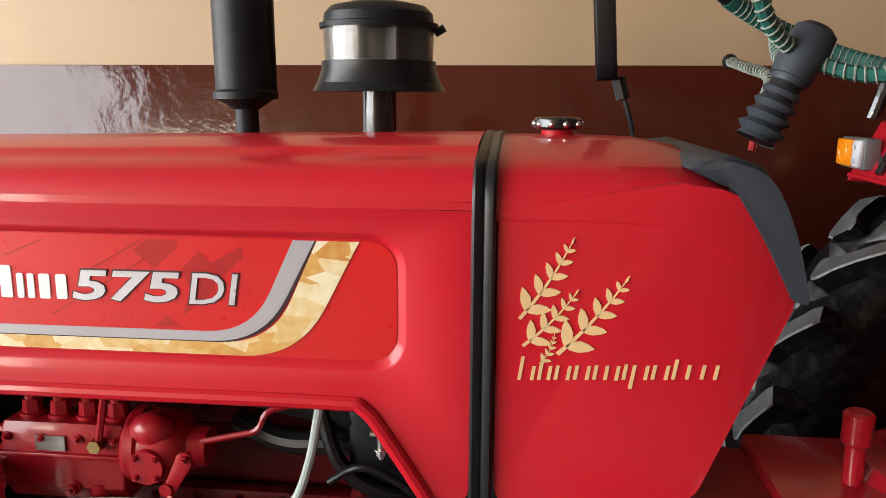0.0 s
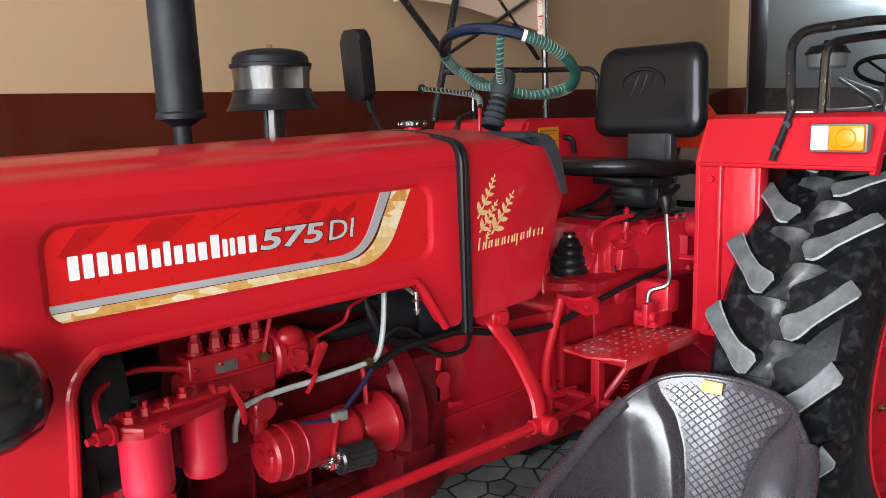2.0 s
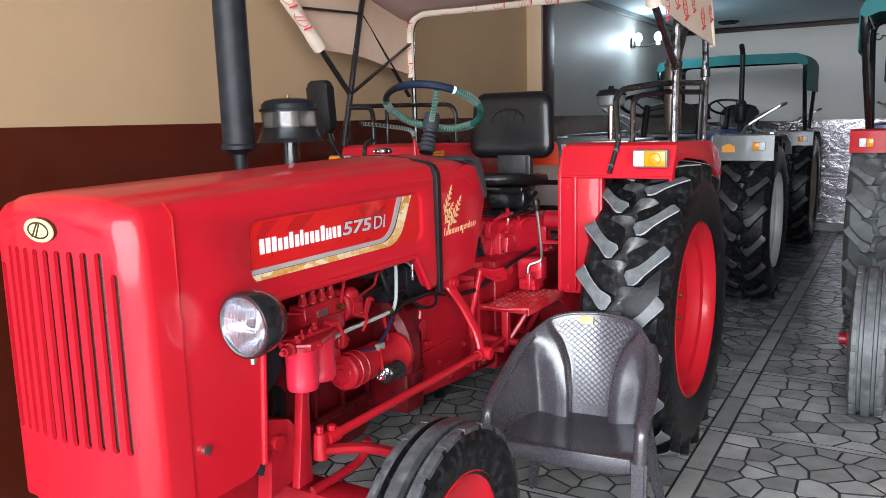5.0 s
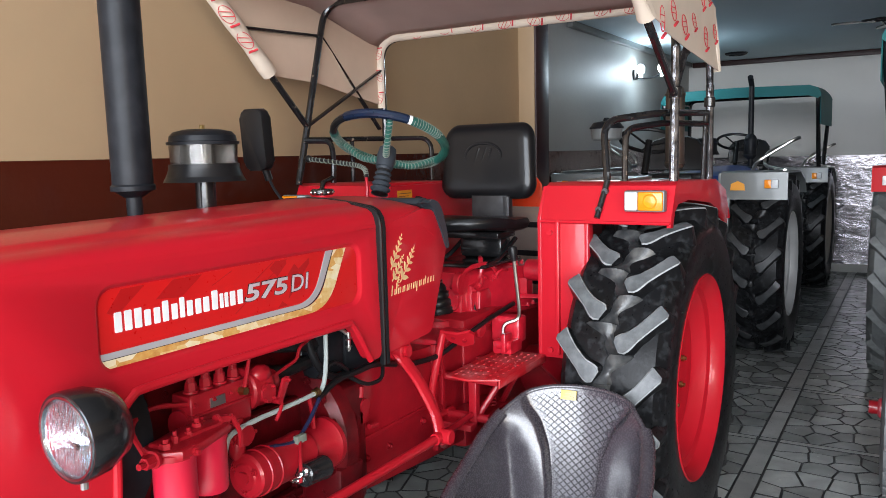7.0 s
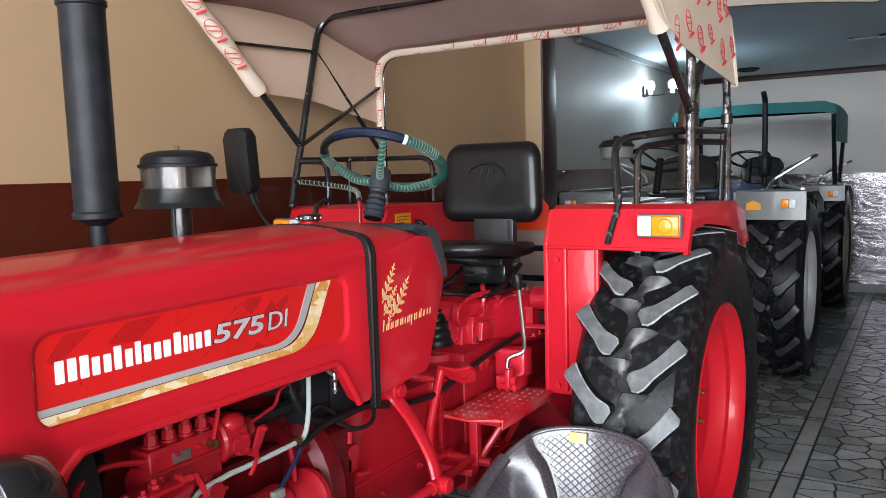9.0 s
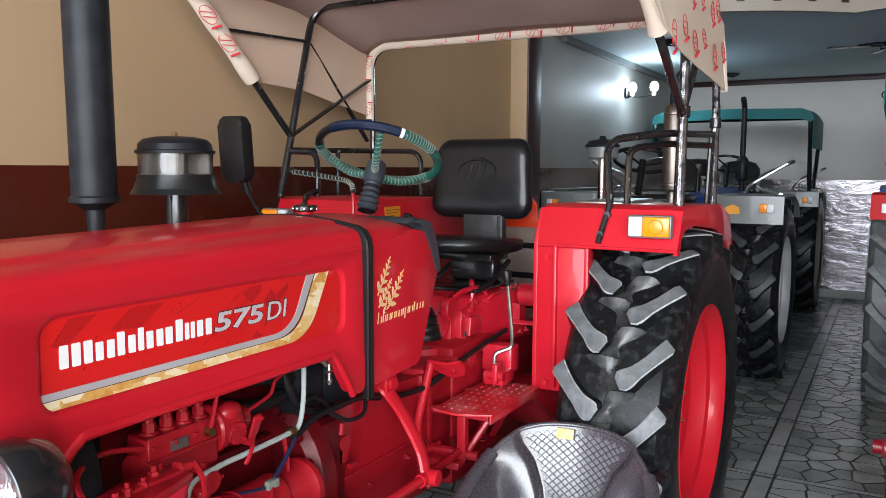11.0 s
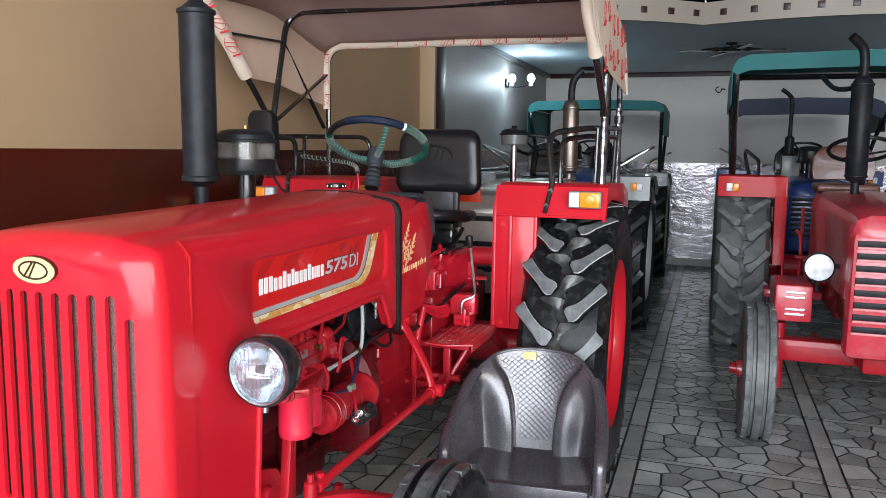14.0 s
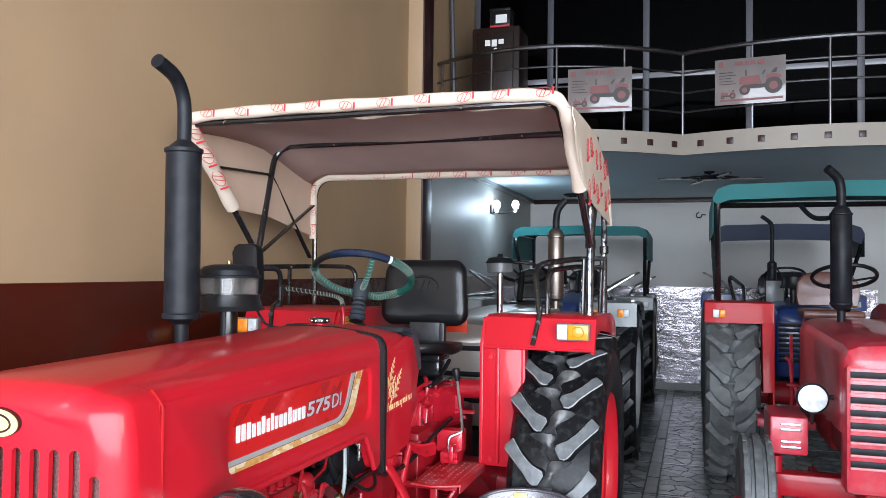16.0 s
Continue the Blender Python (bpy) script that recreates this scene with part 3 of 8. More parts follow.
# laminated posters tied to the railing
def poster(at, rz, w=0.62, h=0.40):
    t = thing("poster", at, "laminated poster with a red tractor picture tied to the railing", "poster", "posters on the railing", rz)
    part("sheet", made(box, -0.003, 0.003, -w / 2, w / 2, 0, h, 0.001), poster_white, t)
    cx = -0.006

    def tractor_print(k, yo, zo):
        """A small printed tractor seen from the side, its nose towards +y."""
        def at(*r):
            return [(yo + k * p, zo + k * q) for p, q in r]
        bm = bmesh.new()
        prism(bm, at((0.15, 0.085), (0.15, 0.135), (0.135, 0.15), (0.0, 0.155), (-0.02, 0.085)), "yz", cx, -0.003)
        prism(bm, at((-0.05, 0.10), (-0.06, 0.15), (-0.10, 0.165), (-0.16, 0.15), (-0.17, 0.12)), "yz", cx, -0.003)
        part("red_print", bm, print_dull, t, "printed red tractor body")
        bm = bmesh.new()
        prism(bm, at((0.12, 0.05), (0.12, 0.083), (-0.08, 0.083), (-0.08, 0.05)), "yz", cx, -0.0032)
        prism(bm, at((0.095, 0.157), (0.105, 0.157), (0.105, 0.205), (0.095, 0.205)), "yz", cx, -0.0032)
        prism(bm, at((-0.03, 0.158), (-0.02, 0.158), (-0.04, 0.195), (-0.055, 0.195)), "yz", cx, -0.0032)
        prism(bm, at((-0.09, 0.168), (-0.13, 0.168), (-0.14, 0.205), (-0.12, 0.205)), "yz", cx, -0.0032)
        part("dark_print", bm, cabinet_dark, t, "printed engine, exhaust and seat")
        for c, z, r in ((-0.11, 0.065, 0.068), (0.11, 0.04, 0.042)):
            w_ = part("printed_wheel", made(lathe, [(0, 0), (k * r, 0), (k * r, 0.003), (0, 0.003)], (cx - 0.0005, yo + k * c, zo + k * z), (1, 0, 0), 20), cabinet_dark, t)
            part("printed_rim", made(lathe, [(0, 0), (k * r * 0.5, 0), (k * r * 0.5, 0.001), (0, 0.001)], (cx - 0.0015, yo + k * c, zo + k * z), (1, 0, 0), 16), print_dull, w_)

    tractor_print(1.0, -0.07, 0.075)
    tractor_print(0.36, w / 2 - 0.10, 0.05)
    part("bottom_stripe", made(box, cx, -0.003, -w / 2 + 0.02, w / 2 - 0.04, 0.028, 0.045, 0), print_dull, t, "red stripe along the foot")
    part("emblem", made(box, cx, -0.003, w / 2 - 0.065, w / 2 - 0.03, h - 0.065, h - 0.02, 0), print_dull, t, "small red emblem")
    for k, (a, b) in enumerate(((0.115, 0.05), (0.04, 0.005), (-0.005, -0.04), (-0.06, -0.115))):
        part("heading_bar", made(box, cx, -0.003, b, a, h - 0.058, h - 0.026, 0), print_dull, t)
    for k in range(5):
        part("text_bar", made(box, cx, -0.003, w / 2 - 0.165 + 0.02 * (k % 3), w / 2 - 0.035, 0.17 + 0.024 * k, 0.176 + 0.024 * k, 0), cabinet_dark, t)
    return t


poster((4.06, 0.61, CEIL + 0.285), 3, 0.53, 0.375)
poster((4.29, -0.585, CEIL + 0.342), -6, 0.545, 0.382)

# cabinet and battery standing on the gallery by the wall
cab = thing("cabinet", (4.75, 1.64, CEIL + 0.13), "tall dark cabinet with a pale mark on its door", "cabinet")
part("body", made(box, -0.2, 0.2, -0.235, 0.235, 0, 1.12, 0.03), cabinet_dark, cab)
part("door", made(box, -0.222, -0.2, -0.175, 0.175, 0.06, 1.06, 0.012), cabinet_dark, cab)
bm = bmesh.new()
for y in (-0.085, -0.02, 0.045):
    box(bm, -0.226, -0.2215, y, y + 0.05, 0.915 + 0.3 * abs(y), 0.985, 0)
box(bm, -0.226, -0.2215, -0.02, 0.01, 0.86, 0.905, 0)
part("mark", bm, white_print, cab, "pale unreadable mark")
bat = thing("battery", (4.72, 1.62, CEIL + 1.252), "black battery with a white label on the cabinet", "battery")
part("case", made(box, -0.09, 0.09, -0.10, 0.10, 0, 0.17, 0.008), black_plastic, bat)
part("lid", made(box, -0.092, 0.092, -0.102, 0.102, 0.17, 0.195, 0.005), black_plastic, bat)
part("label", made(box, -0.094, -0.0905, -0.07, 0.04, 0.05, 0.13, 0), white_print, bat, "white label")
part("stripe", made(box, -0.094, -0.0905, -0.095, 0.095, 0.004, 0.03, 0), print_red, bat, "red stripe")
pole = solid("leaning_pole", made(tube, [(4.66, 2.06, CEIL + 0.14), (4.58, 2.11, CEIL + 2.3)], 0.022, 8), aluminium, "pale pole leaning on the wall beside the cabinet", "pole")

# wall lamp with two lit bulbs
lamp = thing("wall_lamp", (6.4, Y1 - 0.006, 2.42), "wall lamp with two lit white bulbs", "lamp")
part("back_plate", made(box, -0.06, 0.06, -0.02, 0, -0.075, 0.03, 0.006), black_plastic, lamp)
part("arm", made(tube, smooth_path([(0, -0.015, -0.05), (0, -0.10, -0.065), (0, -0.20, -0.06), (0, -0.285, -0.03)], 5), 0.009, 8), black_plastic, lamp)
for y in (-0.065, -0.29):
    bm = bmesh.new()
    cyl(bm, (0, y, -0.055), (0, y, -0.01), 0.018, None, 12)
    ball(bm, (0, y, 0.03), 0.044, 1, 1, 1.2)
    part("bulb", bm, bulb_glow, lamp, "glowing white bulb")

# ceiling fan and ceiling rosettes
fan = thing("ceiling_fan", (5.85, -0.30, CEIL - 0.02), "dark ceiling fan with scrolled blade brackets", "fan")
bm = bmesh.new()
lathe(bm, [(0, 0), (0.06, 0), (0.05, -0.02), (0.014, -0.025), (0.014, -0.04), (0.10, -0.045), (0.11, -0.06), (0.08, -0.085), (0, -0.09)], (0, 0, 0), (0, 0, 1), 24)
part("motor", bm, black_paint, fan)
for k in range(4):
    a = -84 + 90 * k + (14 if k % 2 else 0)
    M = pose(0, 0, 0, 0, 0, a)
    for sd in (-1, 1):
        part("bracket", made(tube, [M @ Vector((x, y * sd, z)) for x, y, z in smooth_path([(0.07, 0.01, -0.065), (0.13, 0.07, -0.06), (0.21, 0.055, -0.066), (0.28, 0.015, -0.066)], 5)], 0.011, 6), black_paint, fan)
    part("blade", made(prism, [tuple((M @ V(x, y, 0)).xy) for x, y in ((0.18, -0.02), (0.46, -0.034), (0.505, -0.02), (0.515, 0), (0.505, 0.02), (0.46, 0.034), (0.18, 0.02))], "xy", -0.078, -0.066), black_paint, fan)
for x, y in ((5.25, 1.38), (7.95, 1.40)):
    r = thing("ceiling_rosette", (x, y, CEIL - 0.02), "small dark round ceiling vent", "vent", "ceiling vents")
    part("ring", made(lathe, [(0, 0), (0.13, 0), (0.12, -0.02), (0.09, -0.03), (0.085, -0.015), (0, -0.015)], (0, 0, 0), (0, 0, 1), 28), black_matt, r)
    part("knob", made(lathe, [(0.03, -0.015), (0.025, -0.03), (0, -0.035)], (0, 0, 0), (0, 0, 1), 16), black_matt, r)
hook = solid("wall_hook", made(tube, [(X1 - 0.03 - 0.01 * math.sin(a), -0.213 + 0.036 * math.sin(a), 2.47 + 0.036 * math.cos(a)) for a in [2 * math.pi * k / 20 for k in range(17)]] + [(X1 - 0.01, -0.30, 2.475)], 0.0075, 8), black_paint, "small dark ring hook on the end wall", "hook")


# ---- wheels ----
def lug_tyre(bm, c, R, W, lug_h=0.042, rim_r=0.37):
    """Carcass of a drive tyre; the V of its lugs points down in front."""
    c = Vector(c)
    rc = R - lug_h
    h = W / 2
    side_prof = [(rim_r - 0.01, 0.90), (rim_r + 0.02, 0.97), (rim_r + 0.09, 1.04), (rim_r + 0.16, 1.05), (rc - 0.04, 0.99), (rc - 0.008, 0.84), (rc, 0.4)]
    prof = [(r, -h * k) for r, k in side_prof] + [(rc + 0.004, 0)] + [(r, h * k) for r, k in reversed(side_prof)]
    lathe(bm, prof, c, (0, 1, 0), 64)


def lug_mesh(R, W, side, mats, lug_h=0.042):
    """One tread lug about the wheel's centre, its inner end in front."""
    rc, h = R - lug_h, W / 2
    bm = bmesh.new()

    def at(r, y, a):
        return V(-math.cos(a) * r, y, math.sin(a) * r)
    rows = []
    N = 13
    def centre(f):
        """Across the tread, and along it, of the lug's middle line."""
        return V(0.030 + (h * 0.97 - 0.030) * f, R * (0.055 + 0.215 * (0.45 * f + 0.55 * f ** 1.6)), 0)
    for i in range(N + 1):
        f = i / N
        c0 = centre(f)
        d = (centre(f + 0.01) - centre(f - 0.01) if f > 0.02 else centre(0.03) - centre(0.02)).normalized()
        nrm = V(-d.y, d.x, 0)
        wid = float(np.interp(f, [0, 0.04, 0.10, 0.20, 0.36, 0.6, 0.8, 1.0], [0.022, 0.031, 0.036, 0.034, 0.025, 0.023, 0.025, 0.029]))
        top = R - 0.014 * f ** 2 - (0.006 if i == N else 0.003 if i == 0 else 0)
        base = rc - 0.02 - 0.035 * f ** 3
        row = []
        for r, q in ((base, -1.35), (top - 0.004, -0.97), (top, -0.82), (top, 0.82), (top - 0.004, 0.97), (base, 1.35)):
            p = c0 + nrm * wid * q
            row.append(bm.verts.new(at(r, side * min(p.x, h * 1.02), p.y / R)))
        rows.append(row)
    for A, B in zip(rows, rows[1:]):
        for q in range(5):
            f = bm.faces.new((A[q], A[q + 1], B[q + 1], B[q]))
            f.material_index = (0, 2, 1, 2, 0)[q]
    e = rows[-1]
    s_ = [bm.verts.new(at(rc - 0.11, side * h * 1.03, 0.29 + d)) for d in (-0.06, -0.042, -0.034, 0.034, 0.042, 0.06)]
    for q in range(5):
        bm.faces.new((e[q], e[q + 1], s_[q + 1], s_[q]))
    bm.faces.new(rows[0])
    # low ragged web from this lug's head to the next lug of the other row
    web = []
    for i in range(8):
        g = i / 7
        a = 0.02 - 0.155 * g
        y = side * (0.040 - 0.075 * g)
        hw, hi = 0.030 - 0.012 * math.sin(math.pi * g) + 0.004 * math.sin(9 * g + side), rc + 0.026 - 0.018 * math.sin(math.pi * g)
        web.append([bm.verts.new(at(r, y + d, a)) for r, d in ((rc - 0.01, -hw * 1.9), (hi - 0.006, -hw * 1.2), (hi, -hw * 0.5), (hi, hw * 0.5), (hi - 0.006, hw * 1.2), (rc - 0.01, hw * 1.9))])
    for A, B in zip(web, web[1:]):
        for q in range(5):
            bm.faces.new((A[q], A[q + 1], B[q + 1], B[q])).material_index = 3
    for e in (web[0], web[-1]):
        bm.faces.new(e).material_index = 3
    return finish(bm, mats, 30)


def rib_tyre(bm, c, R, W, rim_r=0.215):
    """Steering tyre with three ribs and notched shoulders."""
    h = W / 2
    prof = [(rim_r, -h * 0.7), (rim_r + 0.03, -h * 0.85), (rim_r + 0.09, -h * 1.0), (R - 0.03, -h * 0.93), (R - 0.008, -h * 0.80), (R - 0.004, -h * 0.48), (R - 0.02, -h * 0.43), (R - 0.02, -h * 0.27), (R, -h * 0.22),
            (R, h * 0.22), (R - 0.02, h * 0.27), (R - 0.02, h * 0.43), (R - 0.004, h * 0.48), (R - 0.008, h * 0.80), (R - 0.03, h * 0.93), (rim_r + 0.09, h * 1.0), (rim_r + 0.03, h * 0.85), (rim_r, h * 0.7)]
    lathe(bm, prof, c, (0, 1, 0), 60)
    for f in bm.faces:
        if (f.calc_center_median() - Vector(c)).xz.length > R - 0.012:
            f.material_index = 1


def dish(bm, c, r, side, depth=0.115):
    """Pressed wheel disc seen from the side given (-1: towards -y)."""
    c = Vector(c)
    s = side
    lathe(bm, [(r + 0.012, -0.004 * s), (r + 0.004, 0.004 * s), (r - 0.006, -0.004 * s), (r - 0.020, -0.022 * s), (r - 0.030, -0.050 * s), (r * 0.86, -0.060 * s), (r * 0.80, -(depth - 0.012) * s), (r * 0.76, -depth * s), (r * 0.45, -depth * s), (r * 0.42, -(depth + 0.006) * s),
               (r * 0.2, -(depth + 0.006) * s), (0, -(depth + 0.006) * s), (0, -(depth + 0.02) * s), (r - 0.06, -(depth + 0.03) * s), (r - 0.012, -0.10 * s), (r, -0.20 * s), (r + 0.012, -0.02 * s)], c, (0, 1, 0), 56)


def rear_wheel(t, x, y, R, W, side, tyre_mats, rim_mat, lugs=20, bolts=brass, zc=None, rr=0.382):
    zc = R if zc is None else zc
    tyre = part("rear_tyre", made(lug_tyre, (x, y, zc), R, W, 0.042, rr + 0.004), tyre_mats, t, "black ridged drive tyre", 30)
    for sd in (-1, 1):
        me = lug_mesh(R, W, sd, tyre_mats)
        for k in range(lugs):
            ob = new("tread_lug", me)
            ob.parent = tyre
            ob.matrix_basis = pose(x, y, zc, 0, 360 * (k + (0.5 if sd > 0 else 0)) / lugs, 0)
    hub = part("rear_rim", made(dish, (x, y + side * W * 0.47, zc), rr, side), rim_mat, t)
    part("hub", made(cyl, (x, y - side * W * 0.2, zc), (x, y + side * (W * 0.47 - 0.10), zc), 0.07, 0.06, 24, 0.01), rim_mat, hub)
    for k in range(8):
        a = 2 * math.pi * k / 8 + 0.2
        p = V(x + math.cos(a) * 0.140, y + side * (W * 0.47 - 0.117), zc + math.sin(a) * 0.140)
        bm = bmesh.new()
        cyl(bm, p, p + V(0, side * 0.012, 0), 0.014, None, 6)
        cyl(bm, p + V(0, side * 0.010, 0), p + V(0, side * 0.022, 0), 0.008, None, 8)
        part("rim_bolt", bm, bolts, hub)
    return hub


def front_wheel(t, x, y, R, W, side, tyre_mats, rim_mat):
    tyre = part("front_tyre", made(rib_tyre, (x, y, R), R, W), tyre_mats, t, "black ribbed steering tyre", 30)
    for sd in (-1, 1):
        me = finish(made(box, R - 0.035, R - 0.005, sd * W * 0.36 - 0.012, sd * W * 0.36 + 0.010, -0.040, 0.040, 0.003), tyre_mats[1], 30)
        for k in range(22):
            ob = new("tread_block", me)
            ob.parent = tyre
            ob.matrix_basis = pose(x, y, R, 0, 360 * k / 22, 0)
    hub = part("front_hub", made(cyl, (x, y - side * 0.08, R), (x, y + side * W * 0.62, R), 0.055, 0.045, 20, 0.008), rim_mat, t)
    bm = bmesh.new()
    s = side
    lathe(bm, [(0.225, W * 0.40 * s), (0.235, W * 0.36 * s), (0.21, W * 0.25 * s), (0.19, 0.02 * s), (0.12, 0.0), (0.06, 0.02 * s), (0, 0.02 * s), (0, -0.01 * s), (0.19, -0.01 * s), (0.215, -W * 0.3 * s), (0.235, -W * 0.36 * s)], (x, y, R), (0, 1, 0), 36)
    part("rim", bm, rim_mat, hub)
    return hub


# ---- the red tractor ----
OX, OY, OZ = 1.10, 1.08, FL


def fitted(name, bm, mats, parent, label="", angle=35):
    """A part of the red tractor, given in the hall's coordinates."""
    bmesh.ops.translate(bm, vec=(-OX, -OY, -OZ), verts=bm.verts)
    return part(name, bm, mats, parent, label, angle)


tr = thing("tractor", (OX, OY, OZ), "bright red farm tractor with a cream canopy on stone floor", "tractor", "tractors in the hall")
YS, YF = 0.845, 1.365   # the bonnet's near and far side
YC = 1.08
YB, KB = 1.105, 1.106   # middle of the bonnet and its width

# bonnet side with an arch over the engine and a recessed panel
def bonnet_side(bm, y, out):
    """out: -1 for the side towards -y."""
    outer = round_path([(-1.285, 0, 1.405), (-1.285, 0, 0.70), (-1.06, 0, 0.70), (-1.035, 0, 1.0), (-1.0, 0, 1.145), (-0.86, 0, 1.147), (-0.275, 0, 1.146), (-0.194, 0, 1.020), (-0.140, 0, 1.018), (-0.140, 0, 1.395)], 0.05, 5)
    outer = [(p.x, p.z) for p in outer]
    hole = rrect(-1.052, -0.219, 1.188, 1.368, 0.045, 6)
    inner = rrect(-1.040, -0.231, 1.199, 1.357, 0.036, 6)
    d = 0.011

    def loop(pts, yy):
        vs = [bm.verts.new((a, yy, b)) for a, b in pts]
        es = [bm.edges.new((vs[i], vs[(i + 1) % len(vs)])) for i in range(len(vs))]
        return vs, es
    vo, eo = loop(outer, y)
    vh, eh = loop(hole, y)
    bmesh.ops.triangle_fill(bm, use_beauty=True, use_dissolve=False, edges=eo + eh)
    vm = [bm.verts.new((a * 0.6 + b * 0.4, y - out * d * 0.25, c * 0.6 + e * 0.4)) for (a, c), (b, e) in zip(hole, inner)]
    vi = [bm.verts.new((a, y - out * d, b)) for a, b in inner]
    join_rings(bm, [vh, vm, vi])
    bm.faces.new(vi)
    vb = [bm.verts.new((a, y - out * 0.03, b)) for a, b in outer]
    join_rings(bm, [vo, vb])
    # the sheet leans in above and below the panel
    for v in vo:
        if v.co.z > 1.39:
            v.co.y -= out * 0.007


bonnet = fitted("bonnet", made(bonnet_side, YS, -1), red_sheet, tr, "", 50)
fitted("far_side", made(bonnet_side, YF, 1), red_sheet, bonnet, "", 50)


def bonnet_top(bm, xa, xb, na=8):
    """Crowned top with rounded shoulders and a faint raised middle."""
    rows = []
    for i in range(na + 1):
        x = xa + (xb - xa) * i / na
        lift = -0.018 * (xb - x) / 1.13
        half = [(0.2296, 1.396 - lift), (0.2286, 1.4055 - lift), (0.2280, 1.4065), (0.2245, 1.424), (0.2175, 1.438), (0.204, 1.446), (0.18, 1.4495), (0.152, 1.4525), (0.147, 1.457), (0.135, 1.4595), (0.07, 1.4625), (0.0, 1.4635)]
        half = [(a, b + 0.0145 * max(0.0, 1 - (a / 0.225) ** 2)) for a, b in half]
        rows.append([bm.verts.new((x, YB - a * KB, b + lift)) for a, b in half] + [bm.verts.new((x, YB + a * KB, b + lift)) for a, b in reversed(half[:-1])])
    join_rings(bm, rows, closed=False)


fitted("bonnet_top", made(bonnet_top, -1.285, -0.140), red_sheet, bonnet, "", 60)
# rolled lip along the arch
bm = bmesh.new()
lip = [(-1.048, YS, 0.72), (-1.03, YS, 1.0), (-1.022, YS, 1.09), (-0.985, YS, 1.137), (-0.93, YS, 1.147), (-0.6, YS, 1.147), (-0.32, YS, 1.147), (-0.275, YS, 1.140), (-0.24, YS, 1.094), (-0.194, YS, 1.022)]
tube(bm, smooth_path(lip, 5), 0.010, 10)
fitted("arch_lip", bm, red_sheet, bonnet)


# nose with slots
def nose_skin(bm):
    """Outer skin: the bonnet's section carried forward and rounded over into the flat front."""
    xb, xf, r = -1.286, -1.428, 0.052
    half = [(0.240, 0.69), (0.240, 0.80), (0.240, 1.0), (0.239, 1.2), (0.236, 1.33), (0.2300, 1.380), (0.2282, 1.392), (0.2248, 1.408), (0.220, 1.420), (0.204, 1.4305), (0.18, 1.4365), (0.152, 1.4425), (0.147, 1.447), (0.135, 1.4505), (0.07, 1.4575), (0.0, 1.460)]
    rows = []
    for d in (xb - xf, 0.12, 0.09, r, 0.044, 0.032, 0.022, 0.013, 0.006, 0.002, 0.0):
        k = max(0.0, r - d)
        inset = r - math.sqrt(max(0.0, r * r - k * k))
        soft = 0.010 * max(0.0, 1 - d / (xb - xf)) ** 2
        sec = []
        for a, b in half:
            up = min(1.0, max(0.0, (b - 1.30) / 0.14))
            sec.append((a - inset * min(1.0, a / 0.15), b - (inset * 0.85 + soft) * up))
        k2 = max(0.0, 1 - d / (xb - xf))
        sec = [(a * KB, b, xf + d + 0.038 * k2 * (a / 0.24) ** 2) for a, b in sec]
        rows.append([bm.verts.new((x, YB - a, b)) for a, b, x in sec] + [bm.verts.new((x, YB + a, b)) for a, b, x in reversed(sec[:-1])])
    # the bowed front face, in strips from the rim to the middle
    for q in (0.86, 0.7, 0.52, 0.34, 0.17, 0.0):
        cap = [(a * q, b, xf + 0.038 * (a * q / 0.24) ** 2) for a, b, x in sec]
        rows.append([bm.verts.new((x, YB - a, b)) for a, b, x in cap] + [bm.verts.new((x, YB + a, b)) for a, b, x in reversed(cap[:-1])])
    join_rings(bm, rows, closed=False)
    bmesh.ops.remove_doubles(bm, verts=bm.verts[:], dist=0.0004)
    bmesh.ops.recalc_face_normals(bm, faces=bm.faces)
    bmesh.ops.solidify(bm, geom=bm.faces[:], thickness=0.010)


bm = bmesh.new()
nose_skin(bm)
shell = finish(bm, red_sheet)
cb = bmesh.new()
SLOT_Y = [YB + 0.0405 * k for k in range(-5, 6)]
for y in SLOT_Y:
    outer_slot = abs(y - YB) > 0.19
    prism(cb, rrect(y - 0.0105, y + 0.0105, 0.87, 1.287 if outer_slot else 1.332, 0.0103, 5), "yz", -1.50, -1.365)
me = cut(shell, cb)
me.transform(Matrix.Translation((-OX, -OY, -OZ)))
me.materials.clear()
me.materials.append(red_sheet)
me.shade_smooth()
me.set_sharp_from_angle(angle=radians(40))
nose = new("nose", me)
nose.parent = tr
tagged(nose, "red nose panel with long vertical grille slots")
mesh_line = [(-1.408 + 0.038 * (y / 0.265) ** 2 + (0.02 if abs(y) > 0.23 else 0), y) for y in (-0.24, -0.22, -0.18, -0.12, -0.06, 0, 0.06, 0.12, 0.18, 0.22, 0.24)]
fitted("grille_mesh", made(prism, [(x, YB + y) for x, y in mesh_line] + [(x + 0.005, YB + y) for x, y in reversed(mesh_line)], "xy", 0.75, 1.345), mesh_black, nose, "dark fine grille mesh")
fitted("seam", made(tube, [(-1.286, YS - 0.001, 0.70), (-1.286, YS - 0.001, 1.40), (-1.284, YS + 0.008, 1.41), (-1.283, YS + 0.03, 1.431)], 0.003, 6), red_dark_decal, nose)
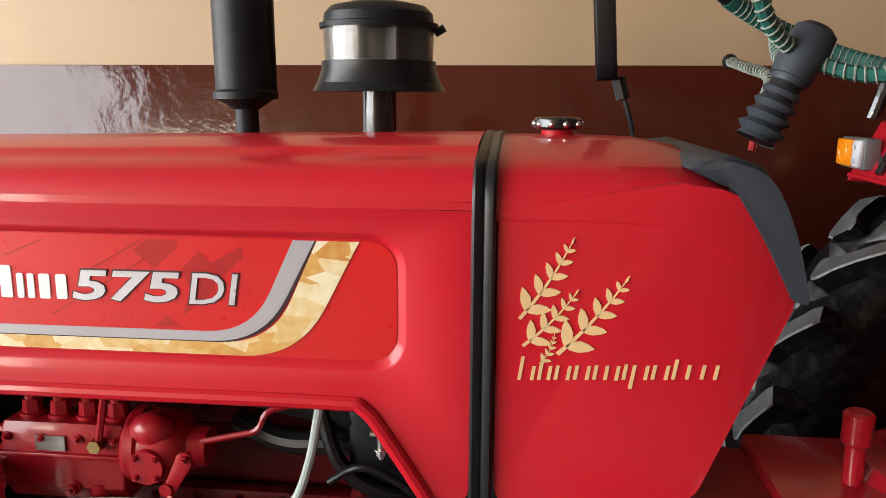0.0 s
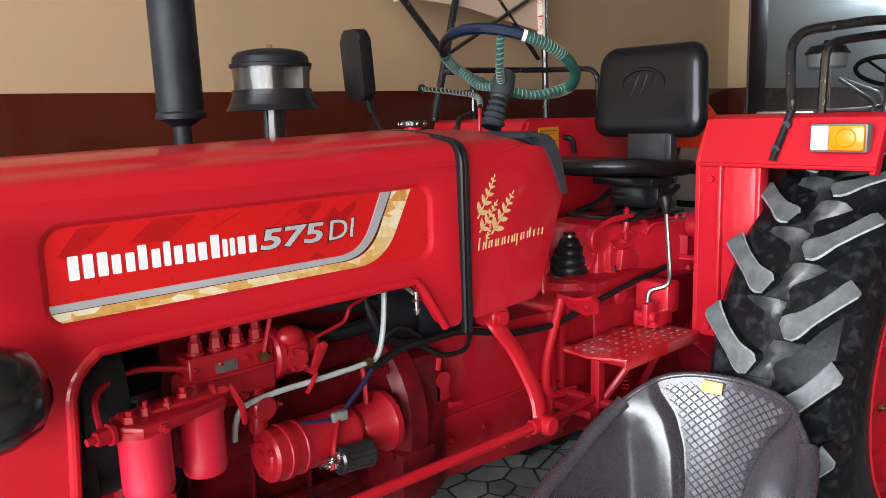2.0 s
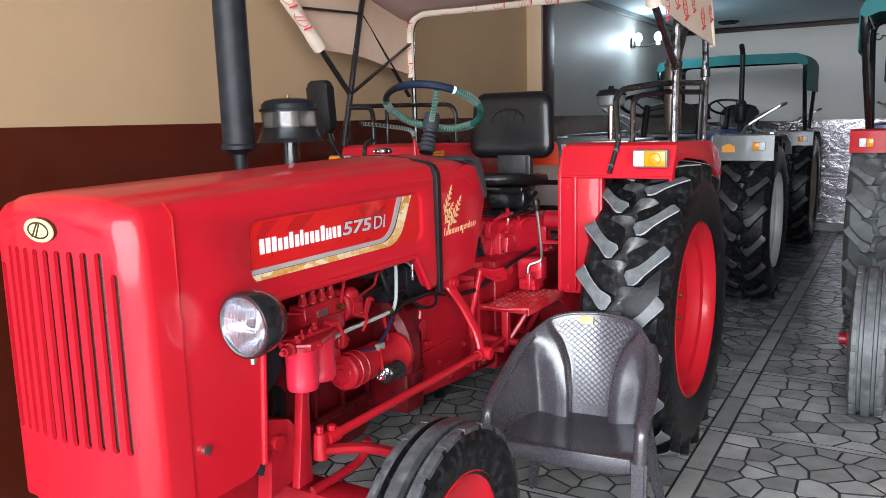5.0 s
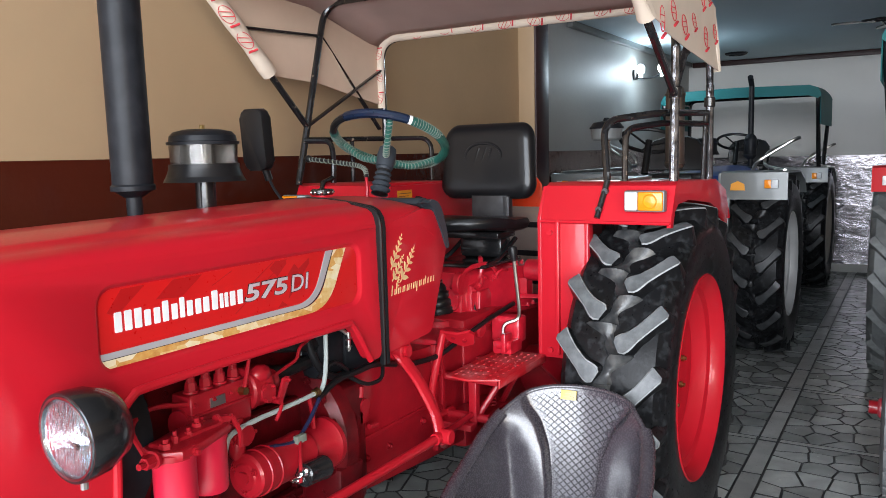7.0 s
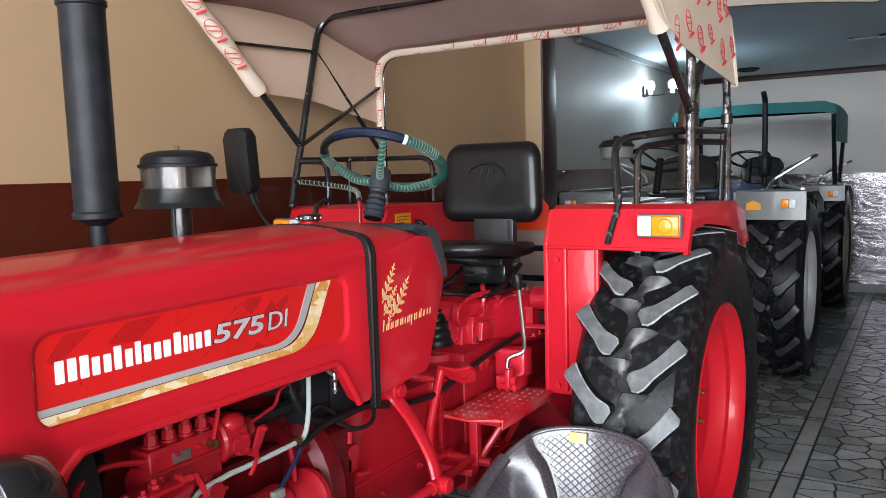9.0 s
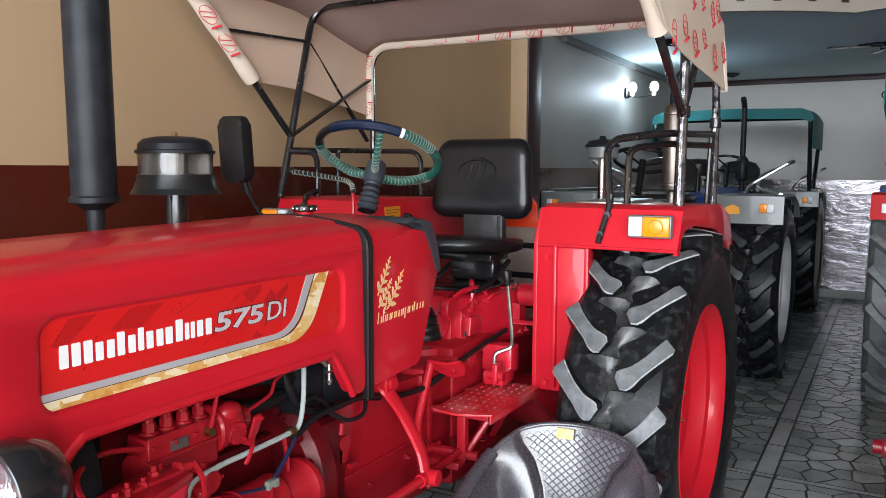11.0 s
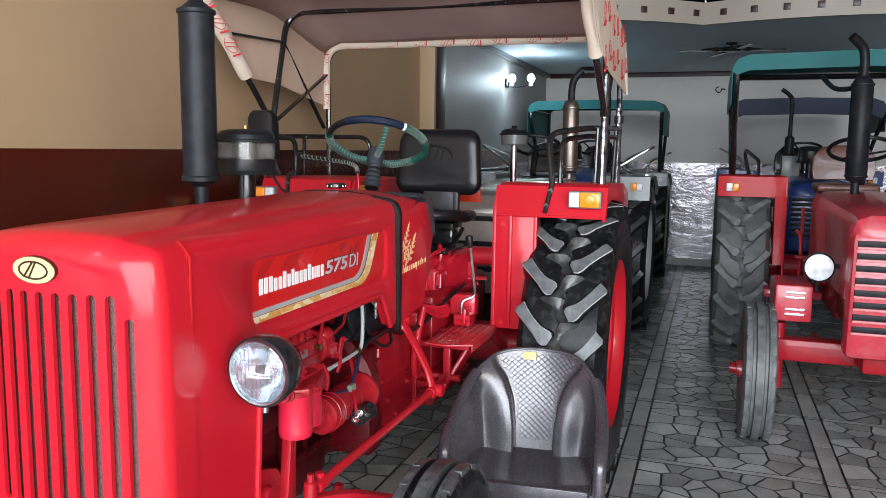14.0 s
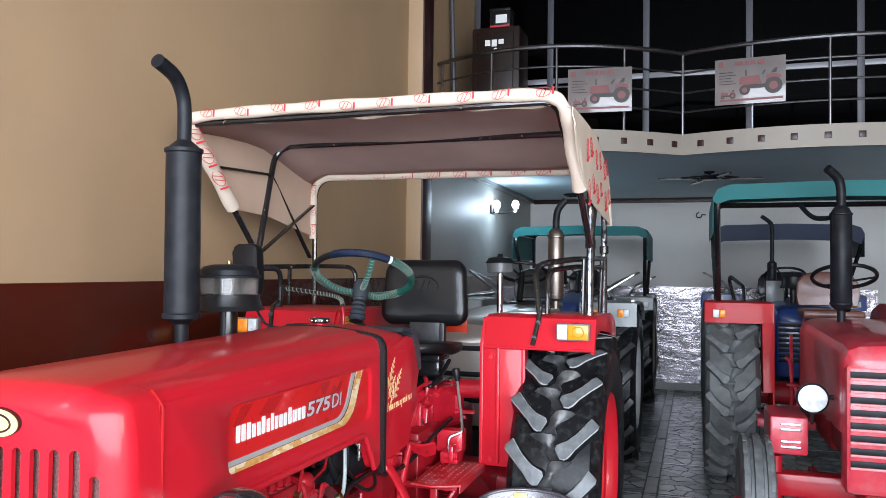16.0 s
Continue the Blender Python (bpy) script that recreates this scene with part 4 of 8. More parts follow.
# oval badge
bm = bmesh.new()
m = Matrix.Translation((-1.428, YB + 0.002, 1.378)) @ pose(0, 0, 0, 0, -6, 0)
lathe(bm, [(0, -0.006), (0.0285, -0.006), (0.0285, 0.006), (0, 0.006)], (0, 0, 0), (1, 0, 0), 36)
bmesh.ops.scale(bm, vec=(1, 1.9, 1), verts=bm.verts)
bmesh.ops.transform(bm, matrix=m, verts=bm.verts)
badge = fitted("badge", bm, maroon, nose, "oval pale gold badge with dark strokes")
bm = bmesh.new()
lathe(bm, [(0, -0.0085), (0.0275, -0.0085), (0.0275, 0.0), (0, 0.0)], (0, 0, 0), (1, 0, 0), 36)
bmesh.ops.scale(bm, vec=(1, 1.92, 1), verts=bm.verts)
bmesh.ops.transform(bm, matrix=m, verts=bm.verts)
fitted("badge_face", bm, yellow_paint, nose)
bm = bmesh.new()
ovl = [(0, 0.036 * math.cos(2 * math.pi * i / 28), 0.018 * math.sin(2 * math.pi * i / 28)) for i in range(28)]
tube(bm, [V(-0.009, y, z) for _, y, z in ovl], 0.0022, 6, True)
for a, b in ((0.014, -0.004), (0.0, -0.012)):
    tube(bm, [(-0.009, a + 0.012, -0.015), (-0.009, b + 0.004, 0.0155)], 0.0022, 6)
bmesh.ops.transform(bm, matrix=m, verts=bm.verts)
fitted("badge_pattern", bm, maroon, nose)

# tank cover behind the seam
bm = bmesh.new()
prof = round_path([(-0.111, 0, 1.398), (-0.109, 0, 1.022), (0.125, 0, 1.036), (0.142, 0, 1.05), (0.243, 0, 1.305), (0.168, 0, 1.424), (0.10, 0, 1.434)], 0.02, 4)
prof = [(p.x, p.z) for p in prof]
prism(bm, prof, "xz", YS, YS + 0.02, 0.003)
tank = fitted("tank_cover", bm, red_sheet, tr)
fitted("tank_far_side", made(prism, prof, "xz", YF - 0.02, YF, 0.003), red_sheet, tank)
bm = bmesh.new()
rows = []
for x, zt, xr in ((-0.111, 1.4475, 0), (0.0, 1.4475, 0), (0.08, 1.445, 0), (0.13, 1.436, 0), (0.165, 1.418, 0)):
    k = zt - 1.4475
    half = [(0.2352, 1.385 if x < 0.1 else 1.37), (0.2345, 1.405), (0.229, 1.424), (0.220, 1.438), (0.204, 1.446), (0.18, 1.4495), (0.152, 1.4525), (0.07, 1.4595), (0.0, 1.4605)]
    half = [(a, b + 0.0145 * max(0.0, 1 - (a / 0.225) ** 2)) for a, b in half]
    rows.append([bm.verts.new((x, YB - a * KB, b + k)) for a, b in half] + [bm.verts.new((x, YB + a * KB, b + k)) for a, b in reversed(half[:-1])])
join_rings(bm, rows, closed=False)
fitted("tank_top", bm, red_sheet, tank, "", 60)
# rubber gasket in the gap
bm = bmesh.new()
sec = [(0.2395, 1.00), (0.2395, 1.2), (0.2395, 1.40), (0.236, 1.425), (0.225, 1.444), (0.206, 1.4525), (0.152, 1.4595), (0.07, 1.466), (0, 1.467)]
sec = [(-a, b) for a, b in sec] + [(a, b) for a, b in reversed(sec[:-1])]
rows = []
for i, (a, b) in enumerate(sec):
    (pa, pb), (qa, qb) = sec[max(0, i - 1)], sec[min(len(sec) - 1, i + 1)]
    n = V(0, -(qb - pb), qa - pa)
    n = n.normalized() if n.length > 0 else V(0, 0, 1)
    flat_top = 0.003 if abs(a) < 0.20 else 0.0
    c = V(-0.1255, YB + a * KB, b - 0.004 - flat_top + 0.0145 * max(0.0, 1 - (a / 0.225) ** 2))
    rows.append([bm.verts.new(c + V(dx, 0, 0) + n * d) for dx, d in ((-0.0145, -0.012), (-0.0145, 0.002), (-0.011, 0.0055), (-0.003, 0.0045), (0.0, 0.002), (0.003, 0.0045), (0.011, 0.0055), (0.0145, 0.002), (0.0145, -0.012))])
join_rings(bm, rows, closed=False)
bmesh.ops.recalc_face_normals(bm, faces=bm.faces)
fitted("gasket", bm, black_plastic, tr, "ribbed black rubber gasket round the bonnet")
# grey rubber dashboard trim
bm = bmesh.new()
rim_in = [(0.122, 1.4500), (0.152, 1.436), (0.170, 1.412), (0.202, 1.36), (0.234, 1.298)]
rim_out = [(0.150, 1.460), (0.186, 1.449), (0.211, 1.423), (0.236, 1.364), (0.254, 1.292)]
rim_in = [(p.x, p.z) for p in smooth_path([(a, 0, b) for a, b in rim_in], 5)]
rim_out = [(p.x, p.z) for p in smooth_path([(a, 0, b) for a, b in rim_out], 5)]
for y0, y1 in ((YB - 0.265, YB - 0.225), (YB + 0.225, YB + 0.265)):
    prism(bm, rim_in + rim_out[::-1], "xz", y0, y1, 0.008)
prism(bm, [(0.112, 1.448), (0.125, 1.4585), (0.165, 1.463), (0.198, 1.451), (0.222, 1.42), (0.212, 1.41), (0.15, 1.43)], "xz", YB - 0.235, YB + 0.235, 0.005)
fitted("dash_trim", bm, grey_rubber, tr, "grey rubber dashboard trim")
bm = bmesh.new()
prism(bm, [(0.14, 1.43), (0.205, 1.42), (0.235, 1.30), (0.17, 1.05), (0.12, 1.05)], "xz", YB - 0.19, YB + 0.19, 0.006)
fitted("dashboard", bm, black_plastic, tr)
# fuel cap
bm = bmesh.new()
cyl(bm, (-0.032, 1.130, 1.455), (-0.032, 1.130, 1.482), 0.024, None, 24)
cap = fitted("filler_neck", bm, red_sheet, tank)
bm = bmesh.new()
lathe(bm, [(0, 0), (0.032, 0), (0.036, 0.004), (0.036, 0.015), (0.032, 0.018), (0, 0.0185)], (-0.032, 1.130, 1.482), (0, 0, 1), 28)
fitted("filler_cap", bm, black_paint, tank, "black filler cap")
bm = bmesh.new()
for k in range(10):
    a = 2 * math.pi * k / 10
    ball(bm, (-0.032 + 0.0345 * math.cos(a), 1.130 + 0.0345 * math.sin(a), 1.490), 0.005, 1, 1, 1.2, 8)
fitted("filler_cap_grips", bm, chrome, tank)

# decals on the recessed panel and the tank cover
YP = YS + 0.011
def flat(name, poly, m, parent, y=YP, lift=0.0012, label=""):
    return fitted(name, made(prism, poly, "xz", y - lift, y + 0.002), m, parent, label)


flat("decal_ground", rrect(-1.038, -0.233, 1.201, 1.355, 0.034, 5), red_decal, bonnet, lift=0.0008, label="bright red decal ground")
# darker angular shapes and thin slanting lines in the decal
for k, poly in enumerate((
        [(-0.573, 1.336), (-0.552, 1.351), (-0.516, 1.351), (-0.513, 1.341), (-0.547, 1.313)],
        [(-0.509, 1.314), (-0.485, 1.337), (-0.470, 1.322), (-0.466, 1.286), (-0.511, 1.252), (-0.500, 1.285)],
        [(-0.470, 1.322), (-0.429, 1.345), (-0.428, 1.331), (-0.462, 1.300)],
        [(-0.550, 1.236), (-0.534, 1.250), (-0.514, 1.237)],
        [(-0.755, 1.3235), (-0.753, 1.3225), (-0.692, 1.3475), (-0.694, 1.3485)],
        [(-0.690, 1.2485), (-0.688, 1.2475), (-0.511, 1.3515), (-0.513, 1.3525)],
        [(-0.640, 1.3065), (-0.638, 1.3055), (-0.558, 1.3505), (-0.560, 1.3515)],
        [(-0.860, 1.352), (-0.780, 1.352), (-0.840, 1.312), (-0.905, 1.318)],
        [(-0.985, 1.352), (-0.930, 1.352), (-1.000, 1.300), (-1.020, 1.310)])):
    flat("decal_shade", poly, red_dark_decal, bonnet, lift=0.0010 + 0.00006 * k)


def swoosh(o0, o1, zb, xt):
    """An L-shaped band: along the bottom, round the corner and up to the right."""
    def bend(z0, x0, xt_):
        ps = round_path([(-1.040, 0, z0), (x0, 0, z0), (xt_, 0, 1.354)], 0.075, 8)
        return [(p.x, p.z) for p in ps]
    lo = bend(zb[0], -0.415 + o1 * 0.75, xt[1])
    hi = bend(zb[1], -0.420 + o0 * 0.75, xt[0])[::-1]
    return lo + hi


flat("silver_band", swoosh(0.0, 0.02, (1.2195, 1.2325), (-0.363, -0.3345)), silver_print, bonnet, lift=0.0020, label="silver decal band")
flat("gold_band", swoosh(0.035, 0.075, (1.2015, 1.2188), (-0.333, -0.279)), gold_print, bonnet, lift=0.0022, label="gold marbled decal band")
flat("band_line", swoosh(0.020, 0.0215, (1.2186, 1.2198), (-0.3352, -0.3325)), maroon, bonnet, lift=0.0024)
# wordmark as plain white blocks
x = -1.005
for w, h0, h1 in ((0.063, 0.0, 0.040), (0.038, 0.0, 0.033), (0.038, 0.0, 0.043), (0.012, 0.0, 0.043), (0.038, 0.0, 0.033), (0.041, 0.0, 0.043), (0.024, 0.0, 0.033), (0.038, 0.0, 0.033)):
    b = 1.2685 + 0.001 * (x + 1.0)
    n_bars = 3 if w > 0.06 else 1 if w < 0.02 else 2
    bw = w * (0.78 if n_bars > 1 else 1.0) / n_bars
    for q in range(n_bars):
        xq = x + (w - bw) * q / max(1, n_bars - 1)
        flat("wordmark_block", rrect(xq, xq + bw, b, b + (h1 if q == (0 if w < 0.0395 else n_bars - 1) or n_bars == 3 else 0.033), 0.002, 2), white_print, bonnet, lift=0.0024)
    x += w + 0.0068
for body, x0_, w_ in (("575", -0.658, 0.146), ("DI", -0.501, 0.066)):
    for nm, grow, up, m_ in (("number_edge", 0.002, 0.0017, maroon), ("model_number", 0.0, 0.0024, silver_letter)):
        me = text_mesh(body, 0.062, 0.0006, 0.14, 1.0, (0.0016 if body == "575" else 0.0002) + grow * 0.5)
        xs = [v.co.x for v in me.vertices]
        zs = [v.co.y for v in me.vertices]
        sx, sz = (w_ + 2 * grow) / (max(xs) - min(xs)), (0.040 + 2 * grow) / (max(zs) - min(zs))
        me.transform(Matrix.Translation((x0_ - grow - OX, YP - up - OY, 1.2685 - grow - OZ)) @ pose(0, 0, 0, 90, 0, 0) @ Matrix.Diagonal((sx, sz, 1, 1)) @ Matrix.Translation((-min(xs), -min(zs), 0)))
        me.materials.append(m_)
        num = new(nm, me)
        num.parent = bonnet
        tagged(num, "silver raised model number" if grow == 0 else "dark edge of the number")

# wheat ears and the name bars below them, on the tank cover
def wheat_ear(p, q, first, pairs, bow):
    """One printed ear from its stalk p to its tip q, leaves in pairs that grow smaller."""
    bm = bmesh.new()
    p, q = V(p[0], 0, p[1]), V(q[0], 0, q[1])
    d = (q - p)
    n = V(-d.z, 0, d.x).normalized()

    def at(f):
        return p + d * f - n * bow * 4 * f * (1 - f)
    line = [at(i / 12) for i in range(13)]
    w = first * 0.075
    edge_ = [(c.x + n.x * w * (1 - 0.8 * i / 12), c.z + n.z * w * (1 - 0.8 * i / 12)) for i, c in enumerate(line)]
    edge_ += [(c.x - n.x * w * (1 - 0.8 * i / 12), c.z - n.z * w * (1 - 0.8 * i / 12)) for i, c in reversed(list(enumerate(line)))]
    prism(bm, edge_, "xz", YS - 0.0012, YS + 0.001)
    for k in range(pairs + 1):
        f = 0.10 + 0.86 * (1 - (1 - k / (pairs + 0.6)) ** 1.5)
        size = first * (1 - 0.80 * k / pairs)
        c = at(f)
        t = (at(f + 0.02) - at(f - 0.02)).normalized()
        t0 = math.atan2(t.z, t.x)
        for sd in ((-1, 1) if k < pairs else (0,)):
            a = t0 + sd * 0.70
            ux, uz, vx, vz = math.cos(a), math.sin(a), -math.sin(a) * sd, math.cos(a) * sd
            if sd == 0:
                vx, vz = -uz, ux
            leaf = [(0, -0.06), (0.25, -0.20), (0.55, -0.20), (0.82, -0.06), (1.0, 0.12), (0.72, 0.20), (0.40, 0.20), (0.12, 0.10)]
            prism(bm, [(c.x + (ux * l + vx * h) * size, c.z + (uz * l + vz * h) * size) for l, h in leaf], "xz", YS - 0.0016 - 0.0001 * k, YS + 0.001)
    return bm


for p, q, first, pairs in (((-0.081, 1.266), (-0.018, 1.368), 0.031, 5), ((-0.076, 1.232), (-0.011, 1.305), 0.027, 5), ((-0.034, 1.223), (0.048, 1.323), 0.035, 5), ((-0.055, 1.210), (-0.038, 1.250), 0.011, 5)):
    fitted("wheat_print", wheat_ear(p, q, first, pairs, 0.004), wheat_print, tank, "pale gold wheat ear print")
# the name below them, as slanting strokes
x = -0.082
for w, z0, z1, n_ in ((0.020, 0, 0.030, 2), (0.016, 0, 0.032, 2), (0.019, 0, 0.018, 2), (0.019, 0, 0.018, 2), (0.031, 0, 0.018, 3), (0.006, 0, 0.019, 1), (0.020, -0.012, 0.018, 2), (0.020, 0, 0.018, 2), (0.012, 0, 0.025, 1), (0.013, 0, 0.018, 1), (0.020, 0, 0.018, 2)):
    b = 1.1885 + 0.046 * (x + 0.082)
    for q in range(n_):
        xq = x + (w - 0.0045) * q / max(1, n_ - 1)
        lo, hi = (z0, z1) if q == 0 else (0, 0.018)
        sl = 0.16
        flat("name_stroke", [(xq + lo * sl, b + lo), (xq + 0.0042 + lo * sl, b + lo), (xq + 0.0042 + hi * sl, b + hi), (xq + hi * sl, b + hi)], wheat_print, tank, YS)
    x += w + 0.0042

# headlamps
for y, s in ((0.742, -1), (2 * YB - 0.742, 1)):
    hx, hz = -1.168, 1.138
    bm = bmesh.new()
    d = V(-1, 0.02, -0.03).normalized()
    lathe(bm, [(0, -0.085), (0.03, -0.082), (0.062, -0.06), (0.078, -0.02), (0.081, 0.018), (0.079, 0.026), (0.070, 0.026), (0.069, 0.02)], (hx, y, hz), d, 40)
    cyl(bm, (hx + 0.03, y - s * 0.02, hz - 0.01), (hx + 0.05, y - s * 0.13, hz - 0.01), 0.012, None, 10)
    hl = fitted("headlamp", bm, black_paint, tr, "round headlamp in a black shell")
    bm = bmesh.new()
    lathe(bm, [(0.070, 0.020), (0.05, -0.012), (0.03, -0.032), (0.012, -0.038), (0, -0.038)], (hx, y, hz), d, 36)
    fitted("reflector", bm, satin, hl, "bright reflector")
    fitted("lens_ring", made(lathe, [(0.0665, 0.0205), (0.0695, 0.0275), (0.0735, 0.0285), (0.0745, 0.0255)], (hx, y, hz), d, 40), satin, hl, "bright ring round the lens")
    bm = bmesh.new()
    lathe(bm, [(0, 0.036), (0.03, 0.034), (0.055, 0.029), (0.0705, 0.022), (0.070, 0.018), (0.054, 0.024), (0.03, 0.029), (0, 0.031)], (hx, y, hz), d, 36)
    fitted("lens", bm, lens_glass, hl, "ribbed clear lens").visible_shadow = False
    bm = bmesh.new()
    for k in range(-6, 7):
        hh = math.sqrt(max(0, 0.064 ** 2 - (k * 0.0095) ** 2))
        box(bm, hx - 0.0215, hx - 0.0185, y + k * 0.0095 - 0.0014, y + k * 0.0095 + 0.0014, hz - hh, hz + hh * 0.94, 0)
    box(bm, hx - 0.025, hx - 0.02, y - 0.03, y + 0.03, hz - 0.014, hz - 0.006, 0.001)
    fitted("lens_ribs", bm, lens_glass, hl).visible_shadow = False
    fitted("lamp_bolt", made(cyl, (hx, y, hz - 0.083), (hx, y, hz - 0.098), 0.007, None, 8), steel, hl)

# exhaust
ex, ey = -0.582, 1.318
LEAN = Matrix.Translation((ex, ey, 1.47)) @ pose(0, 0, 0, 0, -0.6, 0) @ Matrix.Translation((-ex, -ey, -1.47))
bm = bmesh.new()
cyl(bm, (ex, ey, 1.45), (ex, ey, 1.53), 0.021, None, 18)
lathe(bm, [(0.024, 1.505), (0.046, 1.520), (0.0575, 1.523), (0.0575, 1.535), (0.0525, 1.54), (0.0525, 2.02), (0.0575, 2.024), (0.0575, 2.034), (0.046, 2.04), (0.020, 2.062)], (ex, ey, 0), (0, 0, 1), 32)
bmesh.ops.transform(bm, matrix=LEAN, verts=bm.verts)
muff = fitted("exhaust", bm, black_matt, tr, "tall matt black exhaust silencer with a bent tip")
bm = bmesh.new()
box(bm, ex + 0.049, ex + 0.057, ey - 0.006, ey + 0.006, 1.53, 2.02, 0.001)
bmesh.ops.transform(bm, matrix=LEAN, verts=bm.verts)
fitted("silencer_seam", bm, black_matt, muff)
bm = bmesh.new()
pp = smooth_path([(ex, ey, 2.055), (ex, ey, 2.15), (ex - 0.012, ey, 2.20), (ex - 0.05, ey, 2.245), (ex - 0.13, ey, 2.272)], 6)
tube(bm, pp, 0.0215, 14)
bmesh.ops.transform(bm, matrix=LEAN, verts=bm.verts)
fitted("exhaust_tip", bm, black_matt, muff)
# air pre-cleaner
ax, ay = -0.338, 1.313
bm = bmesh.new()
cyl(bm, (ax, ay, 1.45), (ax, ay, 1.56), 0.030, None, 20)
ac = fitted("intake_pipe", bm, black_paint, tr)
bm = bmesh.new()
lathe(bm, [(0.03, 1.565), (0.105, 1.558), (0.117, 1.537), (0.114, 1.537), (0.1, 1.575), (0.1, 1.588), (0.0, 1.588)], (ax, ay, 0), (0, 0, 1), 36)
fitted("cleaner_skirt", bm, black_plastic, ac, "flared black skirt")
bm = bmesh.new()
lathe(bm, [(0.094, 1.588), (0.097, 1.645), (0.094, 1.645), (0.091, 1.59)], (ax, ay, 0), (0, 0, 1), 36)
fitted("cleaner_bowl", bm, clear_glass, ac, "clear plastic bowl").visible_shadow = False
bm = bmesh.new()
cyl(bm, (ax, ay, 1.588), (ax, ay, 1.646), 0.035, None, 20)
for k in range(6):
    a = math.pi * k / 3
    box(bm, 0.03, 0.088, -0.002, 0.002, 1.59, 1.642, 0, Matrix.Translation((ax, ay, 0)) @ pose(0, 0, 0, 0, 0, math.degrees(a)))
fitted("cleaner_vanes", bm, grey_paint, ac, "grey inner vanes")
bm = bmesh.new()
lathe(bm, [(0.0, 1.643), (0.102, 1.643), (0.103, 1.651), (0.096, 1.653), (0.094, 1.668), (0.082, 1.680), (0.05, 1.687), (0, 1.688)], (ax, ay, 0), (0, 0, 1), 36)
cyl(bm, (ax + 0.098, ay, 1.635), (ax + 0.115, ay, 1.645), 0.007, None, 8)
fitted("cleaner_lid", bm, black_matt, ac, "matt black lid")
fitted("lid_nut", made(cyl, (ax, ay, 1.687), (ax, ay, 1.700), 0.008, None, 8), brass, ac)
# rear-view mirror
bm = bmesh.new()
mm = Matrix.Translation((0.065, 1.49, 1.665)) @ pose(0, 0, 0, 0, -4, -6)
prism(bm, rrect(-0.058, 0.058, -0.105, 0.105, 0.03, 5), "yz", -0.02, 0.02, 0.008)
bmesh.ops.transform(bm, matrix=mm, verts=bm.verts)
mir = fitted("mirror", bm, black_plastic, tr, "black plastic rear-view mirror on a bent stalk")
fitted("mirror_stalk", made(tube, smooth_path([(0.095, 1.48, 1.56), (0.105, 1.478, 1.525), (0.118, 1.46, 1.48), (0.12, 1.42, 1.45), (0.12, 1.30, 1.44)], 5), 0.005, 8), black_matt, mir)
fitted("mirror_clamp", made(tube, [(0.092, 1.483, 1.565), (0.103, 1.478, 1.525)], 0.014, 10), black_plastic, mir)

# steering column and wheel
def winding(bm, path, r, turns, thick):
    """A cord wound round a path."""
    out = []
    path = [Vector(p) for p in path]
    n = turns * 9
    for i in range(n + 1):
        k = i / n * (len(path) - 1)
        j = min(int(k), len(path) - 2)
        c = path[j].lerp(path[j + 1], k - j)
        u, w = frame_of((path[j + 1] - path[j]).normalized())
        a = 2 * math.pi * i / 9
        out.append(c + (u * math.cos(a) + w * math.sin(a)) * r)
    tube(bm, out, thick, 5)


hub = V(0.322, 1.124, 1.612)
base = V(0.252, 1.114, 1.470)
ax_s = (hub - base).normalized()
bm = bmesh.new()
cyl(bm, base, hub - ax_s * 0.07, 0.024, None, 18)
col_s = fitted("steering_column", bm, black_plastic, tr)
bm = bmesh.new()
lathe(bm, [(0.030, 0.0)] + [(0.037 - 0.0011 * k if k % 2 else 0.0255 - 0.0006 * k, 0.008 + 0.0095 * k) for k in range(10)] + [(0.022, 0.112)], base, ax_s, 24)
fitted("boot", bm, grey_rubber, col_s, "ribbed grey rubber boot", 60)
bm = bmesh.new()
lathe(bm, [(0, 0.095), (0.030, 0.098), (0.034, 0.14), (0.030, 0.17), (0.020, 0.178), (0, 0.18)], base, ax_s, 24)
fitted("hub", bm, grey_rubber, col_s)
wc = hub + ax_s * 0.044
sa, sb = frame_of(ax_s)
NRIM = 60


def rim_pt(a, r=0.198):
    return wc + (sa * math.cos(a) + sb * math.sin(a)) * r


# which way is rearward (+x): used to place tapes and spokes
ang0 = math.atan2(sb.x, sa.x)
bm = bmesh.new()
tube(bm, [rim_pt(2 * math.pi * i / NRIM) for i in range(NRIM)], 0.0135, 10, True)
sw = fitted("steering_wheel", bm, black_plastic, tr, "taped steering wheel with three spokes")


def arc_tape(name, d0, d1, m, label=""):
    n = 24
    bm = bmesh.new()
    pts = [rim_pt(ang0 + radians(d0 + (d1 - d0) * i / n)) for i in range(n + 1)]
    tube(bm, pts, 0.0158, 10)
    fitted(name, bm, m, sw, label)


YDIR = 1 if (rim_pt(ang0 + math.pi / 2) - wc).y > 0 else -1


arc_tape("blue_tape", 166 * YDIR, 232 * YDIR, blue_tape, "dark blue tape")
arc_tape("green_tape", 236 * YDIR, 484 * YDIR, green_tape, "green cloth tape")
arc_tape("white_tape", 232.5 * YDIR, 235.5 * YDIR, white_print)
for d in (215, 335, 95):
    a = ang0 + radians(d * YDIR)
    p = rim_pt(a, 0.19)
    q = hub - ax_s * 0.028
    line = smooth_path([q, q * 0.5 + p * 0.5 - ax_s * 0.026, p], 10)
    sp = fitted("spoke", made(tube, line, 0.0105, 8), green_tape, sw)
    fitted("spoke_cord", made(winding, line[2:], 0.0112, 15, 0.0016), white_cord, sp, "pale cord wound round the spoke")
